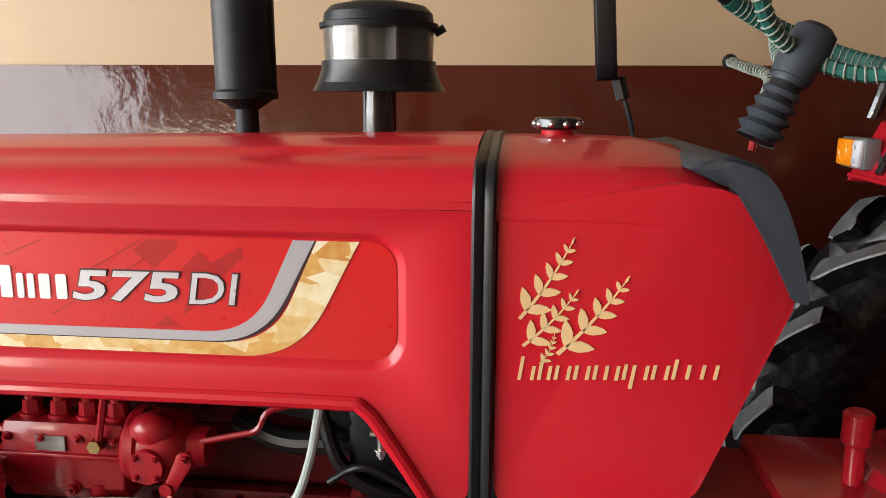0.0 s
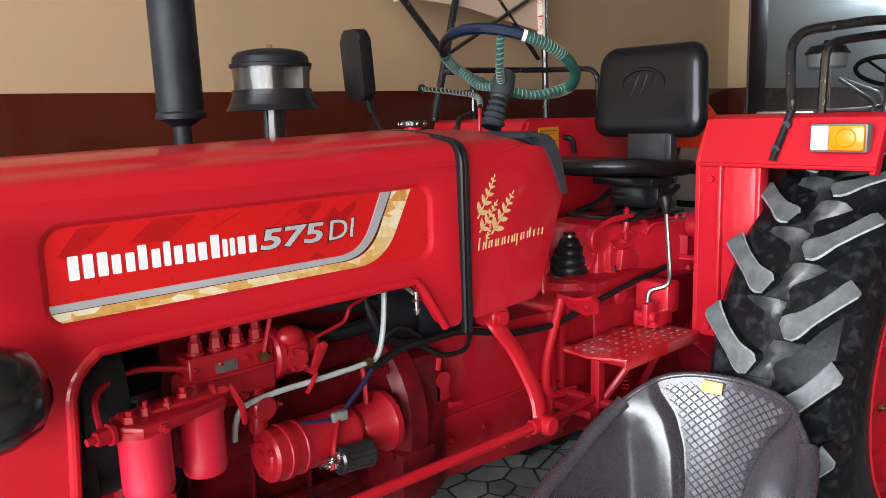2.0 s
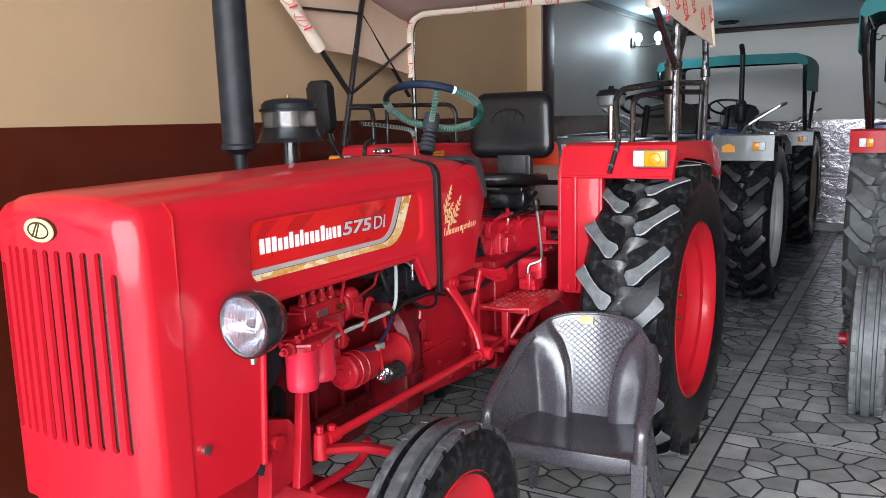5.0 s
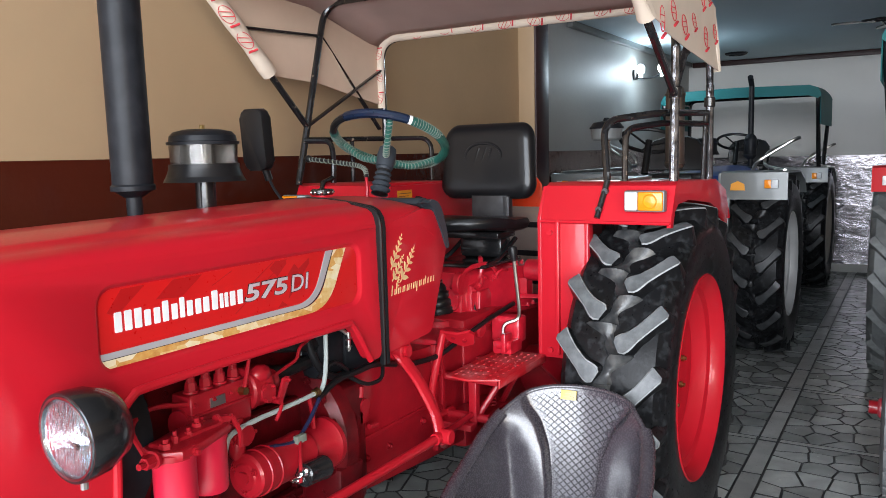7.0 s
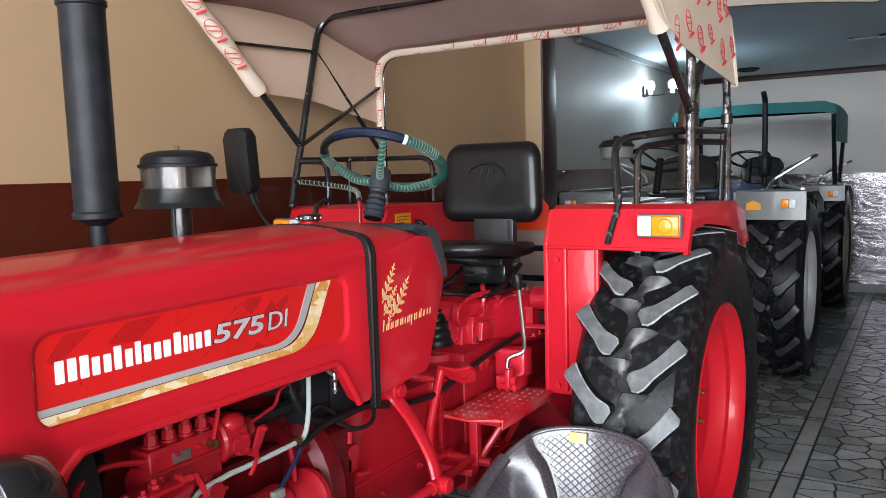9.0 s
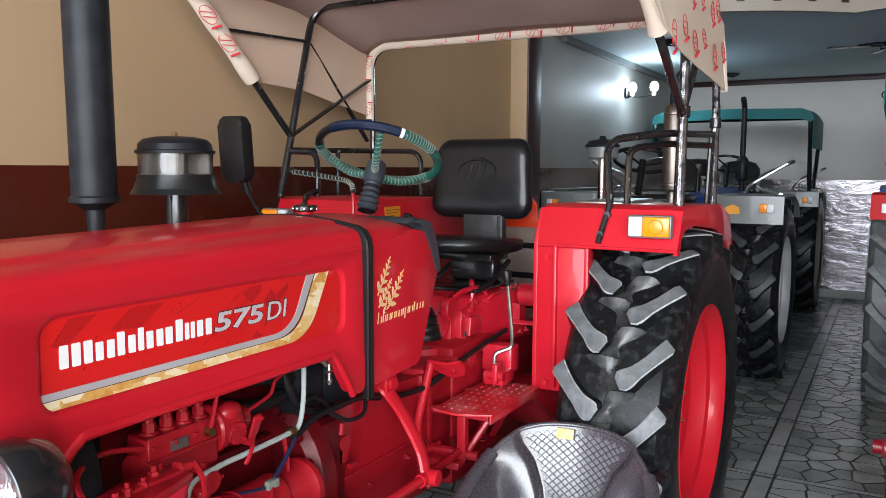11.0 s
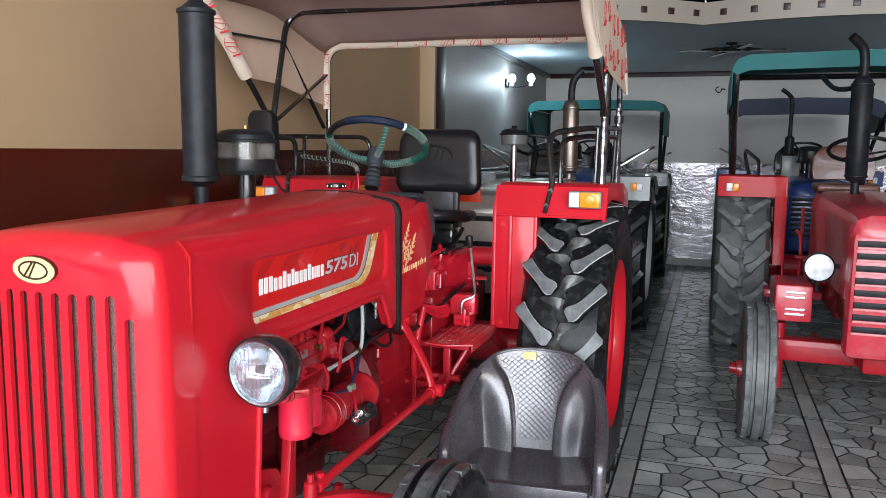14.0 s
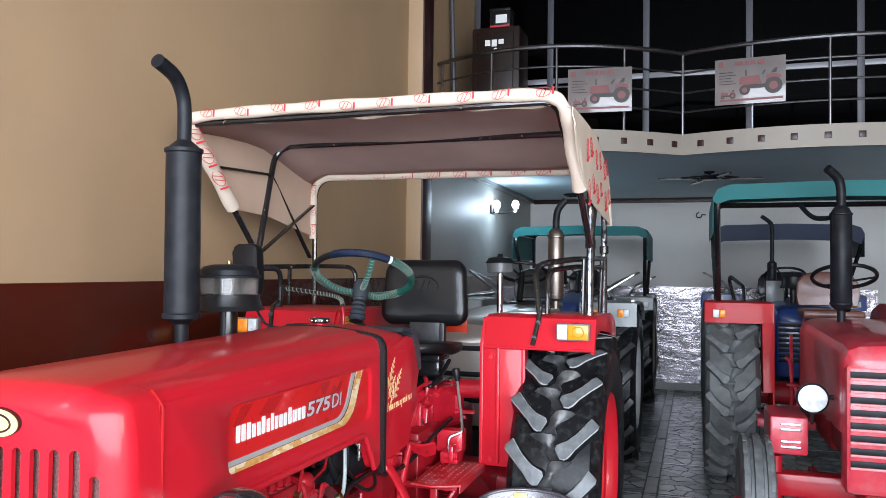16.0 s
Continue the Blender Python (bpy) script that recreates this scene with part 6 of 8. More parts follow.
fitted("fan_hub", made(cyl, (-0.97, YC, 1.02), (-0.80, YC, 1.02), 0.055, 0.045, 20), black_matt, rad)
fitted("coolant_hose", made(tube, smooth_path([(-1.0, 0.96, 1.24), (-0.92, 0.97, 1.25), (-0.84, 1.01, 1.20), (-0.79, 1.05, 1.16)], 6), 0.024, 12), black_plastic, rad, "black rubber coolant hose")
fitted("bottom_hose", made(tube, smooth_path([(-1.0, 0.93, 0.76), (-0.92, 0.93, 0.74), (-0.84, 0.98, 0.78), (-0.78, 1.04, 0.82)], 6), 0.022, 12), black_plastic, rad, "black rubber coolant hose")
# dark hoses and loom under the back of the bonnet
for pts, r in (([(-0.54, 0.99, 1.13), (-0.46, 0.955, 1.115), (-0.38, 0.95, 1.10), (-0.28, 0.96, 1.075), (-0.16, 0.98, 1.06)], 0.022), ([(-0.50, 1.0, 1.05), (-0.42, 0.975, 1.03), (-0.33, 0.965, 1.035), (-0.2, 0.97, 1.02)], 0.018), ([(-0.36, 0.94, 1.12), (-0.33, 0.925, 1.03), (-0.27, 0.92, 0.985), (-0.17, 0.93, 0.97)], 0.011), ([(-0.34, 0.915, 1.0), (-0.29, 0.905, 1.03), (-0.23, 0.91, 1.0), (-0.20, 0.91, 0.965)], 0.006)):
    fitted("loom", made(tube, smooth_path(pts, 6), r, 10), black_plastic, eng, "black hose and cable loom")
for k in range(4):
    x = -0.775 + 0.043 * k
    bm = bmesh.new()
    tube(bm, smooth_path([(x, 0.92, 1.12), (x, 0.925, 1.155), (x + 0.02 + 0.02 * k, 0.97, 1.175), (-0.72 + 0.13 * k, 1.045, 1.17)], 5), 0.0038, 6)
    fitted("injector_pipe", bm, red_cast, eng)
fitted("throttle_rod", made(tube, round_path([(-0.52, 0.905, 1.055), (-0.435, 0.905, 1.075), (-0.425, 0.905, 1.105), (-0.30, 0.92, 1.135)], 0.015, 4), 0.0045, 6), red_cast, eng)
fitted("oil_pipe", made(tube, smooth_path([(-0.40, 0.90, 0.96), (-0.405, 0.885, 0.90), (-0.41, 0.885, 0.84), (-0.43, 0.90, 0.78)], 5), 0.006, 6), red_cast, eng)
# flywheel and clutch housing
bm = bmesh.new()
lathe(bm, [(0, -0.02), (0.20, -0.02), (0.225, 0.0), (0.225, 0.05), (0.205, 0.06), (0.19, 0.10)], (-0.30, YC, 0.80), (1, 0, 0), 36)
for k in range(9):
    a = radians(100 + 20 * k)
    p = V(-0.325, YC + 0.205 * math.cos(a), 0.80 + 0.205 * math.sin(a))
    hexbolt(bm, p + V(0.006, 0, 0), (-1, 0, 0), 0.010, 0.012)
box(bm, -0.30, -0.14, 0.90, 1.26, 0.58, 0.95, 0.03)
box(bm, -0.33, -0.22, 0.86, 1.0, 0.60, 0.74, 0.012)
fitted("bell_housing", bm, red_bay_shade, eng)
bm = bmesh.new()
prism(bm, [(-0.2, 0.58), (-0.2, 0.98), (0.05, 0.96), (0.35, 0.94), (0.75, 0.94), (0.75, 0.52), (0.30, 0.55)], "xz", 0.945, 1.215, 0.02)
for x, z in ((-0.17, 0.62), (-0.17, 0.70), (-0.17, 0.80), (-0.17, 0.90), (-0.1, 0.68), (0.02, 0.68), (0.22, 0.70), (0.1, 0.60), (0.33, 0.60), (0.33, 0.72), (0.33, 0.84), (0.33, 0.91)):
    hexbolt(bm, (x, 0.945, z), (0, -1, 0), 0.010, 0.011)
for x in (-0.195, 0.30, 0.345):
    box(bm, x - 0.012, x + 0.012, 0.928, 0.95, 0.57, 0.95, 0.004)
box(bm, 0.36, 0.74, 0.925, 0.95, 0.918, 0.944, 0.005)
for k in range(7):
    hexbolt(bm, (0.385 + 0.055 * k, 0.935, 0.944), (0, 0, 1), 0.008, 0.009)
box(bm, -0.16, 0.32, 0.938, 0.95, 0.735, 0.75, 0.003)
fitted("transmission_case", bm, red_cast, eng)
bm = bmesh.new()
box(bm, 0.50, 1.35, 0.93, 1.23, 0.50, 1.00, 0.03)
cyl(bm, (1.07, 0.60, 0.68), (1.07, 1.56, 0.68), 0.10, None, 24)
cyl(bm, (1.07, 0.55, 0.68), (1.07, 1.61, 0.68), 0.065, None, 20)
fitted("rear_axle", bm, red_cast, eng)
# hydraulic housing under the seat, with bolts and ribs
bm = bmesh.new()
prism(bm, [(0.90, 0.96), (0.885, 0.985), (0.885, 1.08), (0.915, 1.135), (0.96, 1.155), (1.20, 1.155), (1.26, 1.10), (1.26, 0.96)], "yz", 0.60, 1.02, 0.02)
box(bm, 0.585, 1.03, 0.872, 1.27, 0.955, 0.975, 0.006)
for k in range(8):
    hexbolt(bm, (0.61 + 0.055 * k, 0.880, 0.975), (0, 0, 1), 0.009, 0.010)
    hexbolt(bm, (0.64 + 0.05 * k, 0.93, 1.145), (0, -0.5, 1), 0.008, 0.010)
lathe(bm, [(0, 0), (0.05, 0), (0.055, 0.008), (0.055, 0.05), (0.062, 0.055), (0.062, 0.07)], (0.585, 0.95, 1.06), (1, 0, 0), 24)
for a in range(0, 360, 60):
    hexbolt(bm, (0.59, 0.95 + 0.04 * math.cos(radians(a)), 1.06 + 0.04 * math.sin(radians(a))), (-1, 0, 0), 0.007, 0.008)
box(bm, 0.80, 0.93, 0.868, 0.89, 1.0, 1.10, 0.01)
for x in (0.815, 0.915):
    for z in (1.015, 1.085):
        hexbolt(bm, (x, 0.868, z), (0, -1, 0), 0.008, 0.010)
cyl(bm, (0.76, 0.885, 1.14), (0.76, 0.84, 1.10), 0.016, 0.014, 12)
lathe(bm, [(0, 0), (0.055, 0), (0.06, 0.012), (0.06, 0.05), (0.05, 0.06), (0, 0.06)], (0.775, 0.845, 1.045), (0, 1, 0), 24)
lathe(bm, [(0, 0), (0.04, 0), (0.044, 0.01), (0.044, 0.06)], (0.60, 0.86, 1.11), (0, 1, 0), 20)
for k in range(7):
    a = 2 * math.pi * k / 7
    cyl(bm, (0.775 + 0.046 * math.cos(a), 0.848, 1.045 + 0.046 * math.sin(a)), (0.775 + 0.046 * math.cos(a), 0.838, 1.045 + 0.046 * math.sin(a)), 0.007, None, 6)
for k in range(5):
    box(bm, 0.70 + 0.022 * k, 0.707 + 0.022 * k, 0.872, 0.905, 0.985, 1.10, 0.003)
cyl(bm, (0.78, 0.90, 1.13), (0.78, 0.90, 1.17), 0.02, None, 8)
tube(bm, smooth_path([(0.60, 0.86, 1.15), (0.66, 0.83, 1.17), (0.78, 0.80, 1.16), (0.86, 0.80, 1.08), (0.84, 0.82, 0.98)], 5), 0.010, 8)
tube(bm, smooth_path([(0.70, 0.83, 1.0), (0.76, 0.80, 0.96), (0.84, 0.79, 1.0), (0.93, 0.82, 1.02)], 5), 0.009, 8)
cyl(bm, (0.98, 0.66, 1.12), (0.98, 0.90, 1.12), 0.045, None, 20, 0.008)
for v in bm.verts:
    if v.co.x < 0.93 and v.co.y < YC:
        v.co.y = YC - (YC - v.co.y) * 0.42
hyd = fitted("hydraulic_housing", bm, red_gloss_cast, eng)
bm = bmesh.new()
prism(bm, [(0.635, 0.985), (0.79, 0.980), (0.815, 1.005), (0.805, 1.09), (0.785, 1.125), (0.72, 1.130), (0.690, 1.105), (0.645, 1.095), (0.630, 1.06)], "xz", 0.972, 1.002, 0.008)
prism(bm, [(0.665, 1.005), (0.765, 1.000), (0.775, 1.05), (0.745, 1.075), (0.675, 1.07)], "xz", 0.955, 0.975, 0.008)
for x, z in ((0.645, 0.998), (0.70, 0.994), (0.755, 0.993), (0.798, 1.010), (0.795, 1.055), (0.782, 1.10), (0.735, 1.117), (0.695, 1.092), (0.645, 1.08)):
    hexbolt(bm, (x, 0.972, z), (0, -1, 0), 0.0085, 0.010)
hyd_cover = fitted("side_cover", bm, red_gloss_cast, hyd)
bm = bmesh.new()
lathe(bm, [(0, 0), (0.020, 0), (0.024, 0.004), (0.024, 0.014), (0.040, 0.016), (0.044, 0.022), (0.044, 0.06)], (0.865, 0.945, 1.055), (0, 1, 0), 24)
for k in range(5):
    a = 2 * math.pi * k / 5
    hexbolt(bm, (0.865 + 0.033 * math.cos(a), 0.961, 1.055 + 0.033 * math.sin(a)), (0, -1, 0), 0.0065, 0.007)
fitted("round_cap", bm, red_gloss_cast, hyd)
bm = bmesh.new()
tube(bm, smooth_path([(0.72, 0.985, 1.10), (0.722, 0.975, 1.15), (0.735, 0.985, 1.185), (0.76, 1.0, 1.19)], 5), 0.010, 8)
cyl(bm, (0.72, 0.985, 1.09), (0.721, 0.980, 1.125), 0.020, 0.014, 12, 0.003)
tube(bm, smooth_path([(0.80, 0.96, 1.11), (0.83, 0.945, 1.135), (0.88, 0.945, 1.13), (0.91, 0.955, 1.10), (0.905, 0.965, 1.03)], 5), 0.007, 8)
hexbolt(bm, (0.80, 0.968, 1.11), (0, -1, 0), 0.014, 0.016)
hexbolt(bm, (0.905, 0.972, 1.028), (0, -1, 0), 0.014, 0.016)
fitted("oil_pipe", bm, red_gloss_cast, hyd)
bm = bmesh.new()
box(bm, 0.30, 0.60, 0.93, 1.24, 0.93, 0.965, 0.012)
lathe(bm, [(0, 0.965), (0.11, 0.965), (0.10, 0.985), (0.06, 0.99), (0, 0.99)], (0.55, YC + 0.01, 0), (0, 0, 1), 28)
cyl(bm, (0.42, 1.07, 0.96), (0.42, 1.07, 1.03), 0.015, None, 14)
cyl(bm, (0.42, 1.07, 1.025), (0.42, 1.07, 1.078), 0.022, None, 16, 0.005)
fitted("gearbox_top", bm, red_gloss_cast, eng)
bm = bmesh.new()
lathe(bm, [(0.066, 0.985), (0.066, 0.992), (0.060, 0.996), (0.063, 1.005), (0.062, 1.022), (0.056, 1.028), (0.058, 1.034), (0.054, 1.052), (0.047, 1.057), (0.049, 1.063), (0.044, 1.080), (0.036, 1.085), (0.037, 1.091), (0.030, 1.106), (0.021, 1.112), (0.021, 1.126), (0, 1.127)], (0.575, 1.09, 0), (0, 0, 1), 28)
gb = fitted("gear_lever_boot", bm, black_plastic, tr, "ribbed black rubber gear lever boot", 60)
fitted("boot_clamp", made(lathe, [(0.0675, 0.986), (0.0685, 0.990), (0.0665, 0.993), (0.064, 0.988)], (0.575, 1.09, 0), (0, 0, 1), 28), steel, gb, "thin bright clamp ring")
fitted("boot_clip", made(cyl, (0.575, 1.09, 1.114), (0.575, 1.09, 1.120), 0.0225, None, 16), steel, gb, "bright clip")
# short lever with black knob
bm = bmesh.new()
tube(bm, smooth_path([(0.638, 0.945, 0.94), (0.650, 0.962, 0.985), (0.664, 0.995, 1.06)], 5), 0.0065, 8)
sl = fitted("range_lever", bm, black_paint, tr, "dark lever with a black knob")
fitted("lever_knob", made(lathe, [(0, 0), (0.010, 0.002), (0.013, 0.02), (0.0185, 0.042), (0.017, 0.053), (0.009, 0.058), (0, 0.059)], (0.664, 0.995, 1.048), (0.12, 0.3, 1), 16), black_plastic, sl, "black knob")
bm = bmesh.new()
cyl(bm, (0.615, 0.915, 0.935), (0.615, 0.99, 0.945), 0.028, None, 20, 0.005)
cyl(bm, (0.585, 0.93, 0.945), (0.585, 0.99, 0.95), 0.018, None, 14, 0.004)
fitted("lever_base", bm, red_gloss_cast, sl)
# long cranked hydraulic lever
bm = bmesh.new()
tube(bm, round_path([(0.665, 0.855, 0.86), (0.665, 0.855, 0.955), (0.69, 0.80, 0.975), (0.71, 0.808, 1.01), (0.737, 0.842, 1.20)], 0.02, 4), 0.007, 8)
ll = fitted("hydraulic_lever", bm, steel, tr, "worn steel cranked lever with a black knob")
fitted("lever_knob", made(lathe, [(0, 0), (0.009, 0.002), (0.014, 0.02), (0.0185, 0.045), (0.017, 0.056), (0.010, 0.06), (0, 0.06)], (0.736, 0.840, 1.185), (0.09, 0.16, 1), 16), black_plastic, ll, "black knob")
bm = bmesh.new()
box(bm, 0.62, 0.72, 0.80, 0.88, 0.85, 0.90, 0.008)
box(bm, 0.60, 0.66, 0.815, 0.835, 0.86, 0.93, 0.006)
cyl(bm, (0.63, 0.80, 0.885), (0.63, 0.86, 0.885), 0.018, None, 12)
box(bm, 0.69, 0.76, 0.80, 0.92, 0.88, 0.98, 0.01)
fitted("lever_quadrant", bm, red_gloss_cast, ll)

# injection pump
bm = bmesh.new()
prism(bm, [(0.887, 1.068), (0.892, 1.078), (0.95, 1.078), (0.96, 1.0), (0.955, 0.965), (0.90, 0.962), (0.885, 0.985), (0.888, 1.02)], "yz", -0.805, -0.625, 0.005)
box(bm, -0.81, -0.62, 0.882, 0.90, 1.028, 1.036, 0.003)
for k in range(4):
    hexbolt(bm, (-0.795 + 0.053 * k, 0.886, 1.058), (0, -1, 0), 0.005, 0.006)
cyl(bm, (-0.815, 0.92, 1.01), (-0.80, 0.92, 1.01), 0.036, None, 18)
hexbolt(bm, (-0.79, 0.888, 1.0), (0, -1, 0), 0.010, 0.014)
hexbolt(bm, (-0.70, 0.886, 0.985), (0, -1, 0), 0.008, 0.012)
ip = fitted("injection_pump", bm, red_cast, tr, "glossy red injection pump with four outlets")
for k in range(4):
    x = -0.775 + 0.043 * k
    bm = bmesh.new()
    cyl(bm, (x, 0.92, 1.075), (x, 0.92, 1.083), 0.018, None, 14)
    cyl(bm, (x, 0.92, 1.083), (x, 0.92, 1.102), 0.0145, 0.013, 6)
    cyl(bm, (x, 0.92, 1.102), (x, 0.92, 1.112), 0.010, None, 10)
    cyl(bm, (x, 0.92, 1.110), (x, 0.92, 1.128), 0.0105, 0.009, 6)
    fitted("outlet", bm, red_cast, ip)
bm = bmesh.new()
lathe(bm, [(0, 0), (0.050, 0), (0.055, 0.006), (0.055, 0.02), (0.050, 0.024), (0.053, 0.06), (0.045, 0.078), (0.032, 0.088), (0.028, 0.112), (0, 0.114)], (-0.625, 0.925, 1.04), (1, 0, 0), 26)
for a in range(20, 380, 60):
    p = V(-0.623, 0.925 + 0.048 * math.cos(radians(a)), 1.04 + 0.048 * math.sin(radians(a)))
    hexbolt(bm, p + V(0.025, 0, 0), (1, 0, 0), 0.006, 0.008)
ball(bm, (-0.583, 0.895, 1.075), 0.030, 1.1, 0.8, 0.8, 14)
cyl(bm, (-0.583, 0.90, 1.03), (-0.583, 0.866, 1.03), 0.027, 0.024, 18)
for a in range(45, 405, 90):
    hexbolt(bm, (-0.583 + 0.02 * math.cos(radians(a)), 0.866, 1.03 + 0.02 * math.sin(radians(a))), (0, -1, 0), 0.0045, 0.005)
gov = fitted("governor", bm, red_cast, ip)
bm = bmesh.new()
prism(bm, [(-0.56, 1.0), (-0.545, 0.992), (-0.515, 1.04), (-0.52, 1.058), (-0.535, 1.055)], "xz", 0.862, 0.870, 0.002)
cyl(bm, (-0.553, 0.858, 1.003), (-0.553, 0.90, 1.003), 0.009, None, 10)
hexbolt(bm, (-0.523, 0.862, 1.05), (0, -1, 0), 0.006)
tube(bm, smooth_path([(-0.545, 0.862, 0.995), (-0.56, 0.858, 0.975), (-0.57, 0.862, 0.958)], 4), 0.005, 6)
fitted("control_lever", bm, red_cast, gov)
fitted("pump_plate", made(box, -0.752, -0.708, 0.8835, 0.8868, 1.040, 1.062, 0), steel, ip, "bare metal name plate")
fitted("stop_rod", made(tube, [(-0.655, 0.878, 1.055), (-0.637, 0.872, 1.135)], 0.005, 6), red_cast, ip)
fitted("stop_nut", made(cyl, (-0.657, 0.868, 1.055), (-0.657, 0.890, 1.055), 0.010, None, 6), brass, ip, "small brass nut")
bm = bmesh.new()
cyl(bm, (-0.665, 0.895, 0.95), (-0.665, 0.862, 0.95), 0.026, None, 18, 0.004)
lathe(bm, [(0, 0), (0.012, 0), (0.020, 0.012), (0.020, 0.05), (0.014, 0.06), (0.012, 0.085), (0.018, 0.09), (0.018, 0.105), (0, 0.108)], (-0.665, 0.90, 0.885), (0, 0, 1), 16)
hexbolt(bm, (-0.69, 0.885, 0.945), (-1, -0.3, 0), 0.009, 0.014)
hexbolt(bm, (-0.64, 0.885, 0.945), (1, -0.3, 0), 0.009, 0.014)
fitted("lift_pump", bm, red_cast, ip)

# fuel filters
def can(x, y, z0, z1, r):
    bm = bmesh.new()
    lathe(bm, [(0, z0 + 0.004), (r * 0.7, z0), (r * 0.93, z0), (r, z0 + 0.008), (r, z0 + 0.02), (r, z1 - 0.01), (r + 0.003, z1 - 0.005), (r + 0.003, z1 + 0.008), (0, z1 + 0.008)], (x, y, 0), (0, 0, 1), 28)
    return bm


ff = fitted("fuel_filter", can(-0.931, 0.80, 0.896, 1.010, 0.0435), red_can, tr, "pair of red fuel filter canisters")
fitted("canister", can(-0.815, 0.83, 0.884, 1.005, 0.040), red_can, ff)
bm = bmesh.new()
prism(bm, [(-0.985, 0.79), (-0.95, 0.75), (-0.90, 0.755), (-0.785, 0.79), (-0.772, 0.84), (-0.80, 0.875), (-0.88, 0.87), (-0.97, 0.845)], "xy", 1.01, 1.03, 0.005)
box(bm, -0.965, -0.80, 0.798, 0.836, 1.022, 1.038, 0.006)
lathe(bm, [(0.047, 0.0), (0.047, 0.012), (0.036, 0.022), (0, 0.024)], (-0.935, 0.80, 1.008), (0, 0, 1), 24)
lathe(bm, [(0.042, 0.0), (0.042, 0.012), (0.03, 0.022), (0, 0.024)], (-0.815, 0.83, 1.008), (0, 0, 1), 24)
for x, y, r, h in ((-0.955, 0.792, 0.013, 0.016), (-0.925, 0.80, 0.009, 0.020), (-0.885, 0.806, 0.009, 0.016), (-0.848, 0.822, 0.012, 0.020), (-0.818, 0.84, 0.009, 0.014)):
    hexbolt(bm, (x, y, 1.026), (0, 0, 1), r, h)
hexbolt(bm, (-0.915, 0.762, 1.018), (0, -1, 0), 0.010, 0.014)
hexbolt(bm, (-0.985, 0.79, 1.020), (-1, -0.2, 0), 0.014, 0.030)
hexbolt(bm, (-0.80, 0.818, 1.032), (1, -0.2, 0), 0.012, 0.030)
fitted("filter_head", bm, red_cast, ff)
bm = bmesh.new()
tube(bm, smooth_path([(-0.765, 0.81, 1.04), (-0.75, 0.80, 1.0), (-0.74, 0.81, 0.96)], 4), 0.006, 6)
tube(bm, smooth_path([(-1.0, 0.80, 1.03), (-0.98, 0.86, 1.07), (-0.90, 0.90, 1.08), (-0.80, 0.90, 1.06)], 5), 0.006, 6)
fitted("fuel_pipe", bm, red_cast, ff)
# starter motor
bm = bmesh.new()
lathe(bm, [(0, -0.125), (0.030, -0.126), (0.034, -0.122), (0.048, -0.121), (0.054, -0.115), (0.055, -0.09), (0.058, -0.088), (0.058, -0.076), (0.055, -0.074), (0.055, -0.052), (0.0575, -0.050), (0.0575, -0.044), (0.054, -0.042), (0.054, 0.07), (0.056, 0.075), (0.056, 0.09), (0.04, 0.10), (0.035, 0.14)], (-0.555, 0.875, 0.845), (1, 0.06, -0.05), 32)
for a in (30, 150, 270):
    hexbolt(bm, V(-0.677, 0.868 + 0.036 * math.cos(radians(a)), 0.851 + 0.036 * math.sin(radians(a))), (-1, -0.06, 0.05), 0.006, 0.008)
cyl(bm, (-0.678, 0.868, 0.85), (-0.686, 0.8675, 0.85), 0.016, None, 14)
sm = fitted("starter_motor", bm, red_cast, tr, "red starter motor")
fitted("solenoid", made(lathe, [(0, 0), (0.024, 0), (0.029, 0.004), (0.029, 0.075), (0.031, 0.078), (0.031, 0.085), (0, 0.09)], (-0.545, 0.805, 0.818), (1, 0.05, -0.1), 22), black_paint, sm, "black solenoid")
bm = bmesh.new()
hexbolt(bm, (-0.545, 0.797, 0.830), (-1, -0.1, 0.1), 0.009, 0.022)
hexbolt(bm, (-0.545, 0.812, 0.808), (-1, -0.1, 0.1), 0.009, 0.018)
box(bm, -0.590, -0.560, 0.797, 0.808, 0.818, 0.826, 0.002)
fitted("solenoid_terminal", bm, chrome, sm, "bright terminal nuts")
bm = bmesh.new()
lathe(bm, [(0, 0), (0.045, 0), (0.052, 0.01), (0.055, 0.05), (0.07, 0.07), (0.07, 0.085), (0, 0.09)], (-0.44, 0.885, 0.83), (1, 0, 0), 26)
for a in (60, 200, 320):
    hexbolt(bm, (-0.365, 0.885 + 0.058 * math.cos(radians(a)), 0.83 + 0.058 * math.sin(radians(a))), (-1, 0, 0), 0.009, 0.012)
fitted("starter_nose", bm, red_cast, sm)
# white overflow hose
bm = bmesh.new()
tube(bm, smooth_path([(-0.330, 0.90, 1.150), (-0.341, 0.885, 1.131), (-0.356, 0.875, 1.05), (-0.378, 0.87, 0.993), (-0.415, 0.87, 0.981), (-0.558, 0.87, 0.977), (-0.632, 0.87, 0.976), (-0.709, 0.87, 0.966), (-0.729, 0.87, 0.936), (-0.734, 0.87, 0.902)], 7), 0.0062, 10)
hose = fitted("overflow_hose", bm, hose_white, tr, "white plastic overflow hose")
fitted("hose_clip", made(cyl, (-0.415, 0.87, 0.981), (-0.399, 0.87, 0.984), 0.012, None, 10), brass, hose)
bm = bmesh.new()
tube(bm, smooth_path([(-0.30, 0.90, 1.135), (-0.275, 0.885, 1.125), (-0.262, 0.875, 1.11)], 4), 0.006, 8)
cyl(bm, (-0.258, 0.872, 1.115), (-0.258, 0.872, 1.072), 0.0065, 0.005, 10)
